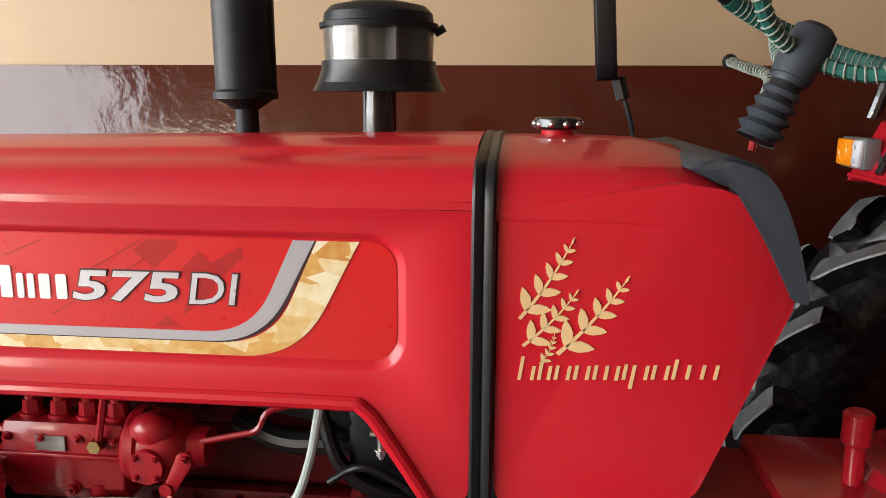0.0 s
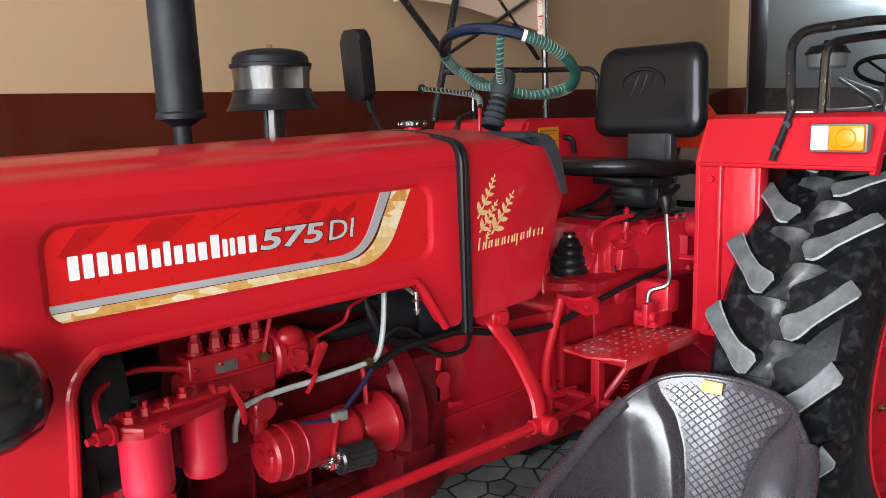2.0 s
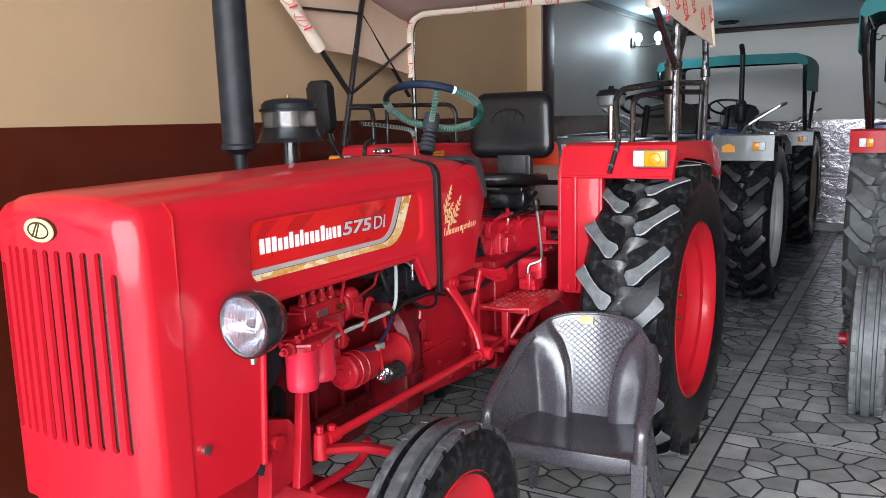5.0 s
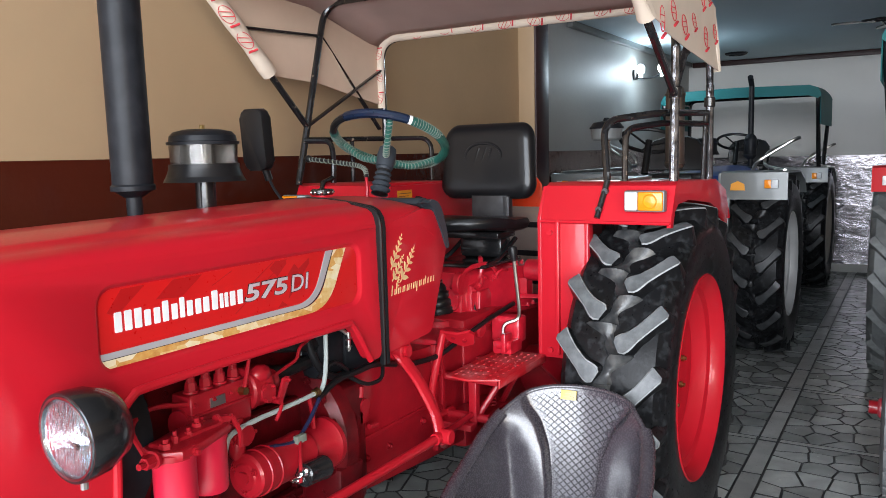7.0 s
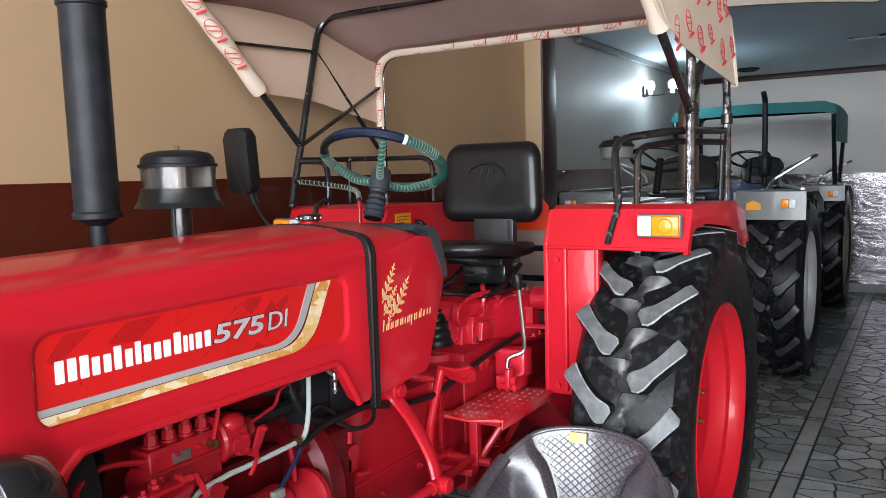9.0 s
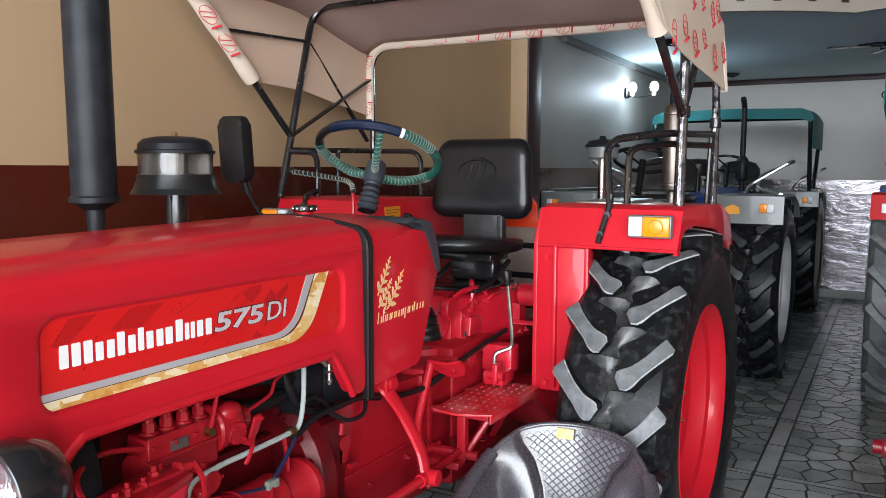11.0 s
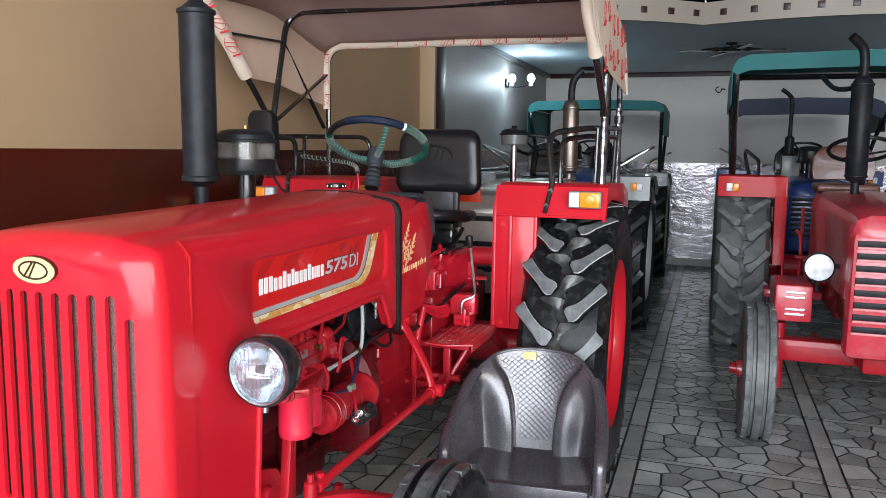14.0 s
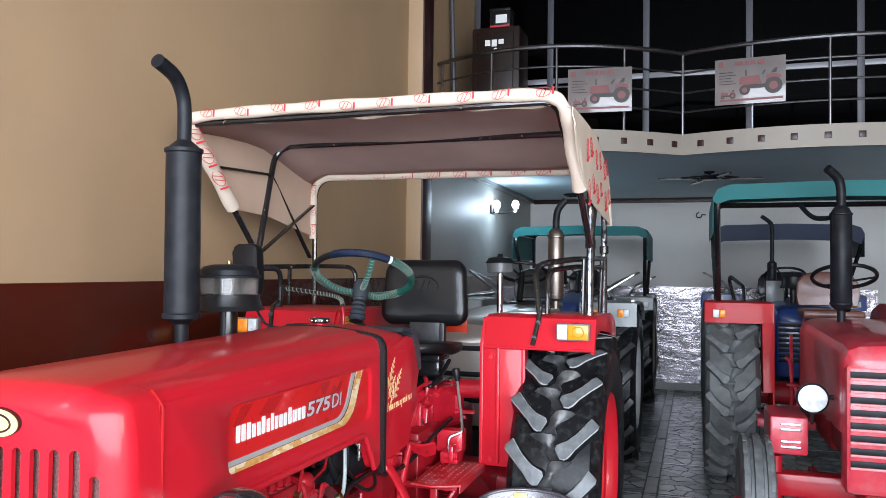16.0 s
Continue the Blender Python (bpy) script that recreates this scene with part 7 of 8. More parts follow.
cyl(bm, (-0.272, 0.870, 1.095), (-0.246, 0.870, 1.095), 0.0035, None, 8)
hexbolt(bm, (-0.258, 0.872, 1.075), (0, 0, -1), 0.007, 0.010)
fitted("drain_cock", bm, steel, tr, "small bright drain cock under the tank")
# cables
for pts, r, m, lab in (([(-0.40, 0.865, 0.965), (-0.46, 0.855, 0.92), (-0.52, 0.85, 0.89), (-0.60, 0.86, 0.90)], 0.0055, cable_blue, "dark blue cable"),
                       ([(-0.40, 0.87, 0.965), (-0.30, 0.885, 0.985), (-0.20, 0.89, 0.985), (-0.10, 0.90, 0.98), (0.02, 0.91, 0.95)], 0.009, black_plastic, "black cable loom"),
                       ([(-0.24, 0.89, 0.98), (-0.18, 0.875, 0.945), (-0.10, 0.88, 0.94), (-0.06, 0.90, 0.97)], 0.006, black_plastic, "black cable"),
                       ([(0.10, 0.925, 0.925), (0.28, 0.915, 0.915), (0.42, 0.90, 0.945), (0.62, 0.90, 0.975), (0.85, 0.90, 1.0)], 0.009, black_plastic, "black cable on the gearbox"),
                       ([(-0.56, 0.80, 0.806), (-0.54, 0.815, 0.86), (-0.50, 0.85, 0.90)], 0.005, red_cast, "")):
    fitted("cable", made(tube, smooth_path(pts, 6), r, 8), m, tr, lab)
bm = bmesh.new()
box(bm, -0.525, -0.49, 0.835, 0.85, 0.885, 0.905, 0.002)
fitted("cable_plug", bm, white_cord, tr, "pale yellow cable plug")
bm = bmesh.new()
box(bm, -0.20, 0.10, 0.93, 0.99, 0.97, 1.10, 0.02)
box(bm, -0.32, -0.20, 0.93, 1.0, 0.98, 1.12, 0.02)
fitted("battery_tray", bm, black_matt, tr, "black box behind the bonnet skirt")
bm = bmesh.new()
cyl(bm, (-0.16, 0.945, 0.87), (-0.16, 0.895, 0.87), 0.022, None, 12)
box(bm, -0.185, -0.135, 0.90, 0.94, 0.815, 0.86, 0.006)
cyl(bm, (-0.175, 0.90, 0.90), (-0.17, 0.90, 0.93), 0.008, None, 8)
cyl(bm, (-0.14, 0.90, 0.80), (-0.10, 0.90, 0.795), 0.008, None, 8)
fitted("oil_valve", bm, red_cast, eng)

# front support, axle beam and steering linkage
bm = bmesh.new()
box(bm, -1.36, -0.92, 0.94, 1.22, 0.52, 0.74, 0.03)
prism(bm, [(-1.03, 0.60), (-0.90, 0.62), (-0.88, 0.74), (-0.93, 0.80), (-1.05, 0.84), (-1.10, 0.80), (-1.0, 0.74)], "xz", 0.855, 0.90, 0.008)
prism(bm, [(-0.935, 0.60), (-0.875, 0.60), (-0.872, 0.86), (-0.90, 0.87)], "xz", 0.83, 0.86, 0.006)
cyl(bm, (-1.0, 0.86, 0.76), (-1.0, 0.83, 0.76), 0.02, None, 12)
sup = fitted("front_support", bm, red_cast, tr)
fitted("nose_bolt", made(cyl, (-1.245, 0.845, 0.835), (-1.245, 0.832, 0.835), 0.012, None, 10), steel, sup, "bright bolt head")
bm = bmesh.new()
box(bm, -0.78, -0.66, 0.62, 1.54, 0.40, 0.50, 0.02)
for y, s in ((0.62, -1), (1.54, 1)):
    cyl(bm, (-0.72, y, 0.34), (-0.72, y, 0.66), 0.035, None, 18)
    cyl(bm, (-0.72, y, 0.375), (-0.72, y + s * 0.06, 0.375), 0.03, None, 14)
ab = fitted("axle_beam", bm, red_cast, tr)
bm = bmesh.new()
tube(bm, smooth_path([(-0.72, 0.62, 0.66), (-0.80, 0.70, 0.695), (-0.90, 0.77, 0.715)], 4), 0.022, 8, False, 0.014)
cyl(bm, (-0.905, 0.772, 0.69), (-0.905, 0.772, 0.765), 0.022, 0.018, 14, 0.003)
cyl(bm, (-0.905, 0.772, 0.765), (-0.905, 0.772, 0.785), 0.010, None, 8)
fitted("steering_arm", bm, red_cast, ab)
bm = bmesh.new()
tube(bm, [(-0.90, 0.772, 0.738), (0.04, 0.772, 0.728)], 0.0135, 12)
cyl(bm, (-0.88, 0.772, 0.738), (-0.83, 0.772, 0.738), 0.020, None, 12)
cyl(bm, (-0.855, 0.772, 0.755), (-0.855, 0.772, 0.77), 0.012, None, 8)
cyl(bm, (0.02, 0.772, 0.728), (0.05, 0.772, 0.728), 0.019, None, 12)
dl = fitted("drag_link", bm, red_sheet, tr, "long red steering rod")
bm = bmesh.new()
tube(bm, smooth_path([(0.005, 0.90, 1.00), (0.005, 0.87, 0.975), (0.045, 0.845, 0.905), (0.068, 0.80, 0.80), (0.06, 0.775, 0.728)], 6), 0.024, 10, False, 0.012)
cyl(bm, (0.012, 0.86, 1.0), (0.012, 0.93, 1.0), 0.032, None, 18, 0.004)
cyl(bm, (0.012, 0.862, 1.0), (0.012, 0.85, 1.0), 0.018, None, 10)
cyl(bm, (0.062, 0.79, 0.728), (0.062, 0.735, 0.728), 0.024, None, 14, 0.004)
fitted("drop_arm", bm, red_sheet, dl)
bm = bmesh.new()
tube(bm, smooth_path([(-0.80, 0.90, 0.52), (-0.62, 0.86, 0.55), (-0.60, 0.84, 0.62)], 5), 0.014, 8)
fitted("tie_rod", bm, red_cast, ab)

# footstep and pedals
bm = bmesh.new()
prism(bm, [(0.30, 0.895), (0.285, 0.80), (0.33, 0.70), (0.705, 0.70), (0.705, 0.86), (0.66, 0.90)], "xy", 0.838, 0.846, 0.002)
box(bm, 0.325, 0.705, 0.70, 0.706, 0.815, 0.842, 0.002)
step = fitted("footstep", bm, red_step, tr, "red chequered footstep")
for i in range(10):
    for j in range(6):
        fitted("tread_stud", made(ball, (0.33 + 0.038 * i, 0.725 + 0.029 * j, 0.846), 0.008, 1.2, 0.6, 0.45, 8), red_step, step)
bm = bmesh.new()
for x in (0.36, 0.60):
    box(bm, x - 0.015, x + 0.015, 0.72, 0.95, 0.815, 0.838, 0.003)
tube(bm, [(0.42, 0.74, 0.82), (0.36, 0.82, 0.67)], 0.011, 8)
tube(bm, [(0.56, 0.74, 0.82), (0.60, 0.84, 0.66)], 0.011, 8)
box(bm, 0.34, 0.37, 0.80, 0.83, 0.66, 0.82, 0.003)
box(bm, 0.30, 0.64, 0.80, 0.95, 0.655, 0.68, 0.006)
fitted("step_bracket", bm, red_cast, step)
bm = bmesh.new()
for k in range(9):
    tube(bm, [V(0.47, 0.80, 0.70 + 0.012 * k) + V(0.012 * math.cos(t * 1.05), 0.012 * math.sin(t * 1.05), 0.002 * t) for t in range(7)], 0.002, 5)
fitted("pedal_spring", bm, red_cast, step)
bm = bmesh.new()
tube(bm, round_path([(0.40, 0.93, 0.69), (0.27, 0.93, 0.70), (0.262, 0.93, 0.80), (0.300, 0.902, 0.992)], 0.06, 6), 0.0135, 12)
cp = fitted("clutch_pedal", bm, red_sheet, tr, "red clutch pedal")
bm = bmesh.new()
n = V(0.75, 0.1, 0.65).normalized() * 0.005
pad = [V(0.285, 0.905, 1.002), V(0.300, 0.845, 0.995), V(0.311, 0.803, 1.006), V(0.338, 0.800, 0.990), V(0.358, 0.812, 0.954), V(0.352, 0.850, 0.942), V(0.335, 0.890, 0.958), V(0.305, 0.912, 0.985)]
rings = [[bm.verts.new(p - n) for p in pad], [bm.verts.new(p + n) for p in pad]]
join_rings(bm, rings)
bm.faces.new(rings[0])
bm.faces.new(rings[1])
bmesh.ops.recalc_face_normals(bm, faces=bm.faces)
pd = fitted("pedal_pad", bm, red_sheet, cp)
for c in (V(0.318, 0.868, 0.982), V(0.333, 0.835, 0.970)):
    fitted("pad_bolt", made(cyl, c - n * 2.2, c - n * 0.9, 0.008, None, 8), red_cast, pd)
bm = bmesh.new()
for y, z in ((0.86, 0.66), (0.82, 0.69)):
    tube(bm, [(0.10, y, z), (0.45, y, z + 0.02)], 0.012, 8)
tube(bm, [(0.36, 0.93, 0.69), (0.36, 0.76, 0.69)], 0.015, 8)
tube(bm, smooth_path([(0.08, 0.78, 0.70), (0.16, 0.82, 0.66), (0.28, 0.85, 0.68)], 5), 0.012, 8)
fitted("linkage_rod", bm, red_cast, cp)

# ---- plastic chair ----
chair = thing("plastic_chair", (0.172, 0.422, FL), "dark brown moulded plastic armchair with a diamond lattice back", "chair", rz=0)
CR = pose(0, 0, 0, 0, 0, 5) @ Matrix.Diagonal((1, 1, 0.94, 1))


def chair_part(name, bm, m, parent, label="", angle=50):
    bmesh.ops.transform(bm, matrix=CR, verts=bm.verts)
    return part(name, bm, m, parent, label, angle)


def sheet(bm, fn, nu, nv, th=0.006):
    g = [[bm.verts.new(fn(i / nu, j / nv)) for i in range(nu + 1)] for j in range(nv + 1)]
    join_rings(bm, g, closed=False)
    bmesh.ops.recalc_face_normals(bm, faces=bm.faces)
    bmesh.ops.solidify(bm, geom=bm.faces[:], thickness=th)


TUB_A = [0.0, 0.20, 0.36, 0.50, 0.65, 0.82, 1.0]
TUB_X = [0.130, 0.126, 0.104, 0.055, -0.045, -0.155, -0.25]
TUB_Y = [0.0, 0.108, 0.180, 0.222, 0.240, 0.246, 0.246]
TUB_Z = [0.822, 0.816, 0.785, 0.715, 0.640, 0.600, 0.555]


def soft_at(a, table, odd=False):
    """The table's value at a, with its corners smoothed; odd values change sign with a."""
    tot = 0.0
    for d in (-0.075, -0.05, -0.025, 0.0, 0.025, 0.05, 0.075):
        g = max(-1.0, min(1.0, a + d))
        q = float(np.interp(abs(g), TUB_A, table))
        tot += -q if odd and g < 0 else q
    return tot / 7


def wing_edge(v):
    """Half width of the flat lattice panel between the two bulged wings, narrow below."""
    return float(np.interp(v, [0.0, 0.3, 0.55, 0.75, 0.9, 1.0], [0.135, 0.14, 0.165, 0.215, 0.285, 0.31]))


def chair_back(u, v):
    """u runs from one arm's front round the back to the other's, v up; the chair looks along -x."""
    a = 2 * u - 1
    s_ = 1 if a >= 0 else -1
    k = max(0.0, 1 - math.sqrt(a * a + 0.006) / 0.55)
    top = soft_at(a, TUB_Z)
    z = 0.385 + (top - 0.385) * v
    x = soft_at(a, TUB_X) + 0.105 * v * k ** 0.5
    y = soft_at(a, TUB_Y, True) + s_ * 0.028 * v * min(1.0, abs(a) * 2)
    k2 = abs(a) - wing_edge(v)
    rise = min(1.0, max(0.0, k2 / 0.04))
    fall = min(1.0, max(0.0, (k2 - 0.07) / 0.22))
    bulge = rise * rise * (3 - 2 * rise) * (1 - fall * fall * (3 - 2 * fall)) * math.sin(math.pi * min(1.0, 0.16 + 0.80 * v)) ** 0.6
    x -= 0.054 * bulge
    y -= s_ * 0.012 * bulge
    return V(x, y, z)


def back_surface(u, v):
    """The backrest with its grid drawn along the wings' edges."""
    a, e = 2 * u - 1, wing_edge(v)
    q = float(np.interp(abs(a), [0, 0.20, 0.34, 1.0], [0, e, e + 0.045, 1.0]))
    return chair_back((1 + (q if a >= 0 else -q)) / 2, v)


back = chair_part("backrest", made(sheet, back_surface, 120, 30), chair_plastic, chair)
def chair_skin(a, v, lift):
    """A point just in front of the backrest."""
    p = chair_back((a + 1) / 2, v)
    n = (chair_back((a + 1.01) / 2, v) - p).cross(chair_back((a + 1) / 2, v + 0.01) - p).normalized()
    return p + (n if n.x < 0 else -n) * lift


bm = bmesh.new()
SU, SV = 0.0225, 0.026
for j in range(30):
    for i in range(-14, 15):
        if (i + j) % 2:
            continue
        v0 = 0.155 + SV * j
        if abs(i) * SU + SU < wing_edge(v0 + SV) - 0.008:
            for d in (-1, 1):
                p0, p1 = V(i * SU, v0, 0), V((i + d) * SU, v0 + SV, 0)
                ring = [p0.lerp(p1, t) + V(0.0054 * w, 0, 0) for t, w in ((0.06, 0), (0.3, 0.75), (0.5, 1), (0.7, 0.75), (0.94, 0), (0.7, -0.75), (0.5, -1), (0.3, -0.75))]
                A = [bm.verts.new(chair_skin(q.x, q.y, 0.0090)) for q in ring]
                B = [bm.verts.new(chair_skin(q.x, q.y, 0.0060)) for q in ring]
                bm.faces.new(A)
                join_rings(bm, [A, B])
            # glossier cell above this crossing, with hollow sides, its sheen also in the colour
            ring = [(0, 0.16), (0.36, 0.64), (0.84, 1.0), (0.36, 1.36), (0, 1.84), (-0.36, 1.36), (-0.84, 1.0), (-0.36, 0.64)]
            bm2 = bmesh.new()
            A = [bm2.verts.new(chair_skin((i + q) * SU, v0 + SV * w, 0.0082)) for q, w in ring]
            B = [bm2.verts.new(chair_skin((i + q * 1.15) * SU, v0 + SV * (1 + (w - 1) * 1.15), 0.0060)) for q, w in ring]
            bm2.faces.new(A)
            join_rings(bm2, [A, B])
            chair_part("lattice_cell", bm2, chair_sheen, back, "", 60)
chair_part("lattice", bm, chair_recess, back, "diamond lattice in the back, slit shade in its colour", 60)


def chair_seat(u, v):
    a = 2 * u - 1
    x = -0.235 + 0.39 * v
    y = (0.232 + 0.012 * math.sin(math.pi * v)) * a
    z = 0.425 - 0.028 * math.cos(a * math.pi / 2) * math.sin(math.pi * (0.15 + 0.8 * v)) - 0.02 * max(0, 0.12 - v) / 0.12
    return V(x, y, z)


seat_c = chair_part("seat", made(sheet, chair_seat, 20, 16, 0.008), chair_plastic, chair)
bm = bmesh.new()
prism(bm, [(-0.235, 0.425), (0.235, 0.425), (0.235, 0.375), (0.18, 0.360), (-0.18, 0.360), (-0.235, 0.375)], "yz", -0.247, -0.236, 0.003)
chair_part("apron", bm, chair_plastic, seat_c)
for s in (-1, 1):
    bm = bmesh.new()
    arm = [chair_back((1 + s * f) / 2, 1.0) for f in [0.45 + 0.51 * k / 13 for k in range(14)]]
    tube(bm, arm + smooth_path([(-0.243, s * 0.272, 0.553), (-0.262, s * 0.272, 0.53), (-0.268, s * 0.271, 0.47), (-0.266, s * 0.270, 0.36), (-0.264, s * 0.269, 0.20)], 5), 0.023, 12, False, 0.019)
    chair_part("armrest", bm, chair_plastic, chair)
    for front in (0, 1):
        bm = bmesh.new()
        xt, xb, zt_ = (-0.262, -0.264, 0.44) if not front else (0.12, 0.215, 0.42)
        yt, yb = s * (0.262 if not front else 0.20), s * 0.268
        A = [V(xt - 0.026, yt - 0.034, zt_), V(xt + 0.026, yt - 0.034, zt_), V(xt + 0.026, yt + 0.020, zt_), V(xt - 0.026, yt + 0.020, zt_)]
        B = [V(xb - 0.018, yb - 0.016, 0), V(xb + 0.018, yb - 0.016, 0), V(xb + 0.018, yb + 0.016, 0), V(xb - 0.018, yb + 0.016, 0)]
        A, B = [bm.verts.new(p) for p in A], [bm.verts.new(p) for p in B]
        bm.faces.new(A), bm.faces.new(B)
        join_rings(bm, [A, B])
        bmesh.ops.bevel(bm, geom=bm.edges[:], offset=0.009, segments=2, affect="EDGES")
        chair_part("leg", bm, chair_plastic, chair)
bm = bmesh.new()
rim = [chair_back(0.27 + 0.46 * i / 40, 1.0) for i in range(41)]
tube(bm, rim, 0.009, 8)
chair_part("top_rim", bm, chair_plastic, back)
p = chair_skin(0.06, 0.94, 0.012)
bm = bmesh.new()
box(bm, -0.004, 0.002, -0.026, 0.026, -0.016, 0.016, 0.001, Matrix.Translation(p + V(-0.004, 0, 0)) @ pose(0, 0, 0, 0, 14, 0))
chair_part("sticker", bm, label_yellow, back, "small yellow sticker with a dark border")
bm = bmesh.new()
for w, z in ((0.018, -0.006), (0.010, 0.006)):
    box(bm, -0.0062, -0.0035, -w, w, z - 0.002, z + 0.002, 0, Matrix.Translation(p + V(-0.004, 0, 0)) @ pose(0, 0, 0, 0, 14, 0))
chair_part("sticker_bars", bm, wheat_print, back)

# ---- the other tractors ----
def other_tractor(at, label, body, cast, fender, canopy=None, can=None, style="slats", lugs=old_lug, carcass=None, rim=None, exhaust=(-1.55, 0.25, 0), tall=0.0, rwheel=(0.68, 0.37, 0.70), fwheel=(2.15, 0.62, 0.385), bonnet_z=(0.86, 1.33), front=2.62, half=0.27, seat_mat=None, ex_r=0.058, ft=None, ap=0.15, lamp_z=1.03, cleaner=(0.05, 0.0), pipe=0.0, tip=(-0.09, 0.0, 0.21), drop=0.105):
    """A tractor that looks along -x, its origin on the floor under the rear axle."""
    t = thing("tractor", at, label, "tractor", "tractors in the hall")
    R, W, ty = rwheel
    rim = rim or body
    for s in (-1, 1):
        rear_wheel(t, 0, s * ty, R, W, s, [carcass or old_carcass, lugs, lugs, carcass or old_carcass], rim, 18, steel)
        front_wheel(t, -fwheel[0], s * fwheel[1], fwheel[2], 0.17, s, [old_carcass, old_rib], rim)
    # bonnet
    z0, z1 = bonnet_z
    bm = bmesh.new()
    rows = []
    for x, dz, dw in ((-front, -0.075, 0.03), (-front + 0.03, -0.025, 0.008), (-front + 0.10, -0.005, 0.0), (-front + 0.5, 0, 0), (-1.35, 0.02, 0), (-1.02, 0.02, 0)):
        w = half - dw
        sec = [(-w, z0), (-w, z1 - 0.07 + dz), (-w + 0.02, z1 - 0.02 + dz), (-w + 0.07, z1 + dz), (0, z1 + 0.015 + dz), (w - 0.07, z1 + dz), (w - 0.02, z1 - 0.02 + dz), (w, z1 - 0.07 + dz), (w, z0)]
        rows.append([bm.verts.new((x, a, b)) for a, b in sec])
    join_rings(bm, rows, closed=False)
    bm.faces.new(rows[0])
    bm.faces.new(rows[-1])
    bon = part("bonnet", bm, body, t, "", 40)
    bm = bmesh.new()
    g0 = 0.58 if style == "slats" else 0.72
    box(bm, -front - 0.005, -front + 0.14, -half + 0.006, half - 0.006, g0, z1 - 0.10, 0.035)
    gr = part("grille_box", bm, body, t)
    n = 8 if style != "chrome" else 3
    for k in range(n):
        z = g0 + 0.15 + (z1 - 0.305 - g0) * k / (n - 1)
        part("grille_slot", made(box, -front - 0.009, -front + 0.01, -half + 0.03, half - 0.03, z - 0.013, z + 0.016, 0.002), black_matt, gr)
        if style == "slats":
            part("slat_lip", made(box, -front - 0.014, -front + 0.01, -half + 0.028, half - 0.028, z - 0.025, z - 0.014, 0.003), red_pale, gr, "pale slat edge, highlight put into its colour")
    # engine, frame and axles
    bm = bmesh.new()
    box(bm, -2.3, -1.2, -0.16, 0.16, 0.55, 1.0, 0.03)
    box(bm, -1.3, 0.25, -0.17, 0.17, 0.52, 0.98, 0.03)
    cyl(bm, (0, -ty, R), (0, ty, R), 0.09, None, 20)
    box(bm, -2.5, -1.9, -0.2, 0.2, 0.48, 0.68, 0.02)
    part("engine_and_gearbox", bm, cast, t)
    bm = bmesh.new()
    box(bm, -fwheel[0] - 0.06, -fwheel[0] + 0.06, -fwheel[1] + 0.09, fwheel[1] - 0.09, 0.46, 0.58, 0.015)
    for s in (-1, 1):
        cyl(bm, (-fwheel[0], s * (fwheel[1] - 0.1), 0.3), (-fwheel[0], s * (fwheel[1] - 0.1), 0.66), 0.032, None, 14)
        cyl(bm, (-fwheel[0], s * (fwheel[1] + 0.06), fwheel[2]), (-fwheel[0], s * (fwheel[1] + 0.14), fwheel[2]), 0.03, None, 12)
        box(bm, -fwheel[0] - 0.02, -fwheel[0] + 0.26, s * 0.36 - 0.02, s * 0.36 + 0.02, 0.52, 0.56, 0.006)
    part("front_axle", bm, cast, t)
    # headlamps on brackets
    for s in (-1, 1):
        bm = bmesh.new()
        lathe(bm, [(0, 0.09), (0.05, 0.07), (0.075, 0.02), (0.077, -0.015), (0.068, -0.02)], (-front + 0.22, s * (half + 0.105), lamp_z), (1, 0, 0), 28)
        cyl(bm, (-front + 0.28, s * (half + 0.08), lamp_z), (-front + 0.28, s * half, lamp_z), 0.012, None, 8)
        cyl(bm, (-front + 0.22, s * (half + 0.105), lamp_z - 0.075), (-front + 0.24, s * (half + 0.105), lamp_z - 0.13), 0.008, None, 8)
        h = part("headlamp", bm, black_paint, t)
        part("lens", made(lathe, [(0, -0.028), (0.04, -0.026), (0.070, -0.016), (0.070, -0.01), (0, -0.012)], (-front + 0.22, s * (half + 0.105), lamp_z), (1, 0, 0), 28), clear_lens, h, "pale headlamp lens")
    if style == "slats":
        # footboard, levers and small engine parts on the open side
        bm = bmesh.new()
        box(bm, -0.86, -0.46, 0.19, 0.56, 0.595, 0.615, 0.004)
        box(bm, -0.86, -0.845, 0.19, 0.56, 0.56, 0.60, 0.003)
        part("footboard", bm, body, t)
        part("fuel_pump", made(box, -1.66, -1.36, 0.15, 0.25, 0.76, 0.94, 0.02), cast, t)
        for x in (-1.24, -1.13):
            part("fuel_filter", made(lathe, [(0, 0.74), (0.036, 0.74), (0.042, 0.75), (0.042, 0.885), (0.046, 0.89), (0.046, 0.915), (0.018, 0.93), (0, 0.93)], (x, 0.235, 0), (0, 0, 1), 20), cast, t)
        # made-up black block that stands in for the cavity's darkness
        part("cavity_block", made(box, -1.04, -0.86, 0.17, 0.30, 0.82, 1.02, 0.012), black_matt, t)
        for pts in ([(-0.70, 0.33, 0.61), (-0.735, 0.33, 0.80), (-0.70, 0.335, 0.98), (-0.66, 0.36, 1.02)], [(-0.90, 0.31, 0.60), (-0.915, 0.31, 0.78), (-0.88, 0.33, 0.86)], [(-0.52, 0.30, 0.62), (-0.55, 0.31, 0.95), (-0.60, 0.32, 1.18)]):
            part("lever", made(tube, smooth_path(pts, 5), 0.011, 8), body, t)
        part("pedal_pad", made(box, -0.935, -0.86, 0.30, 0.38, 0.855, 0.87, 0.005), cast, t)
    # mudguards with side plate and indicator
    ft = ft or R + 0.71
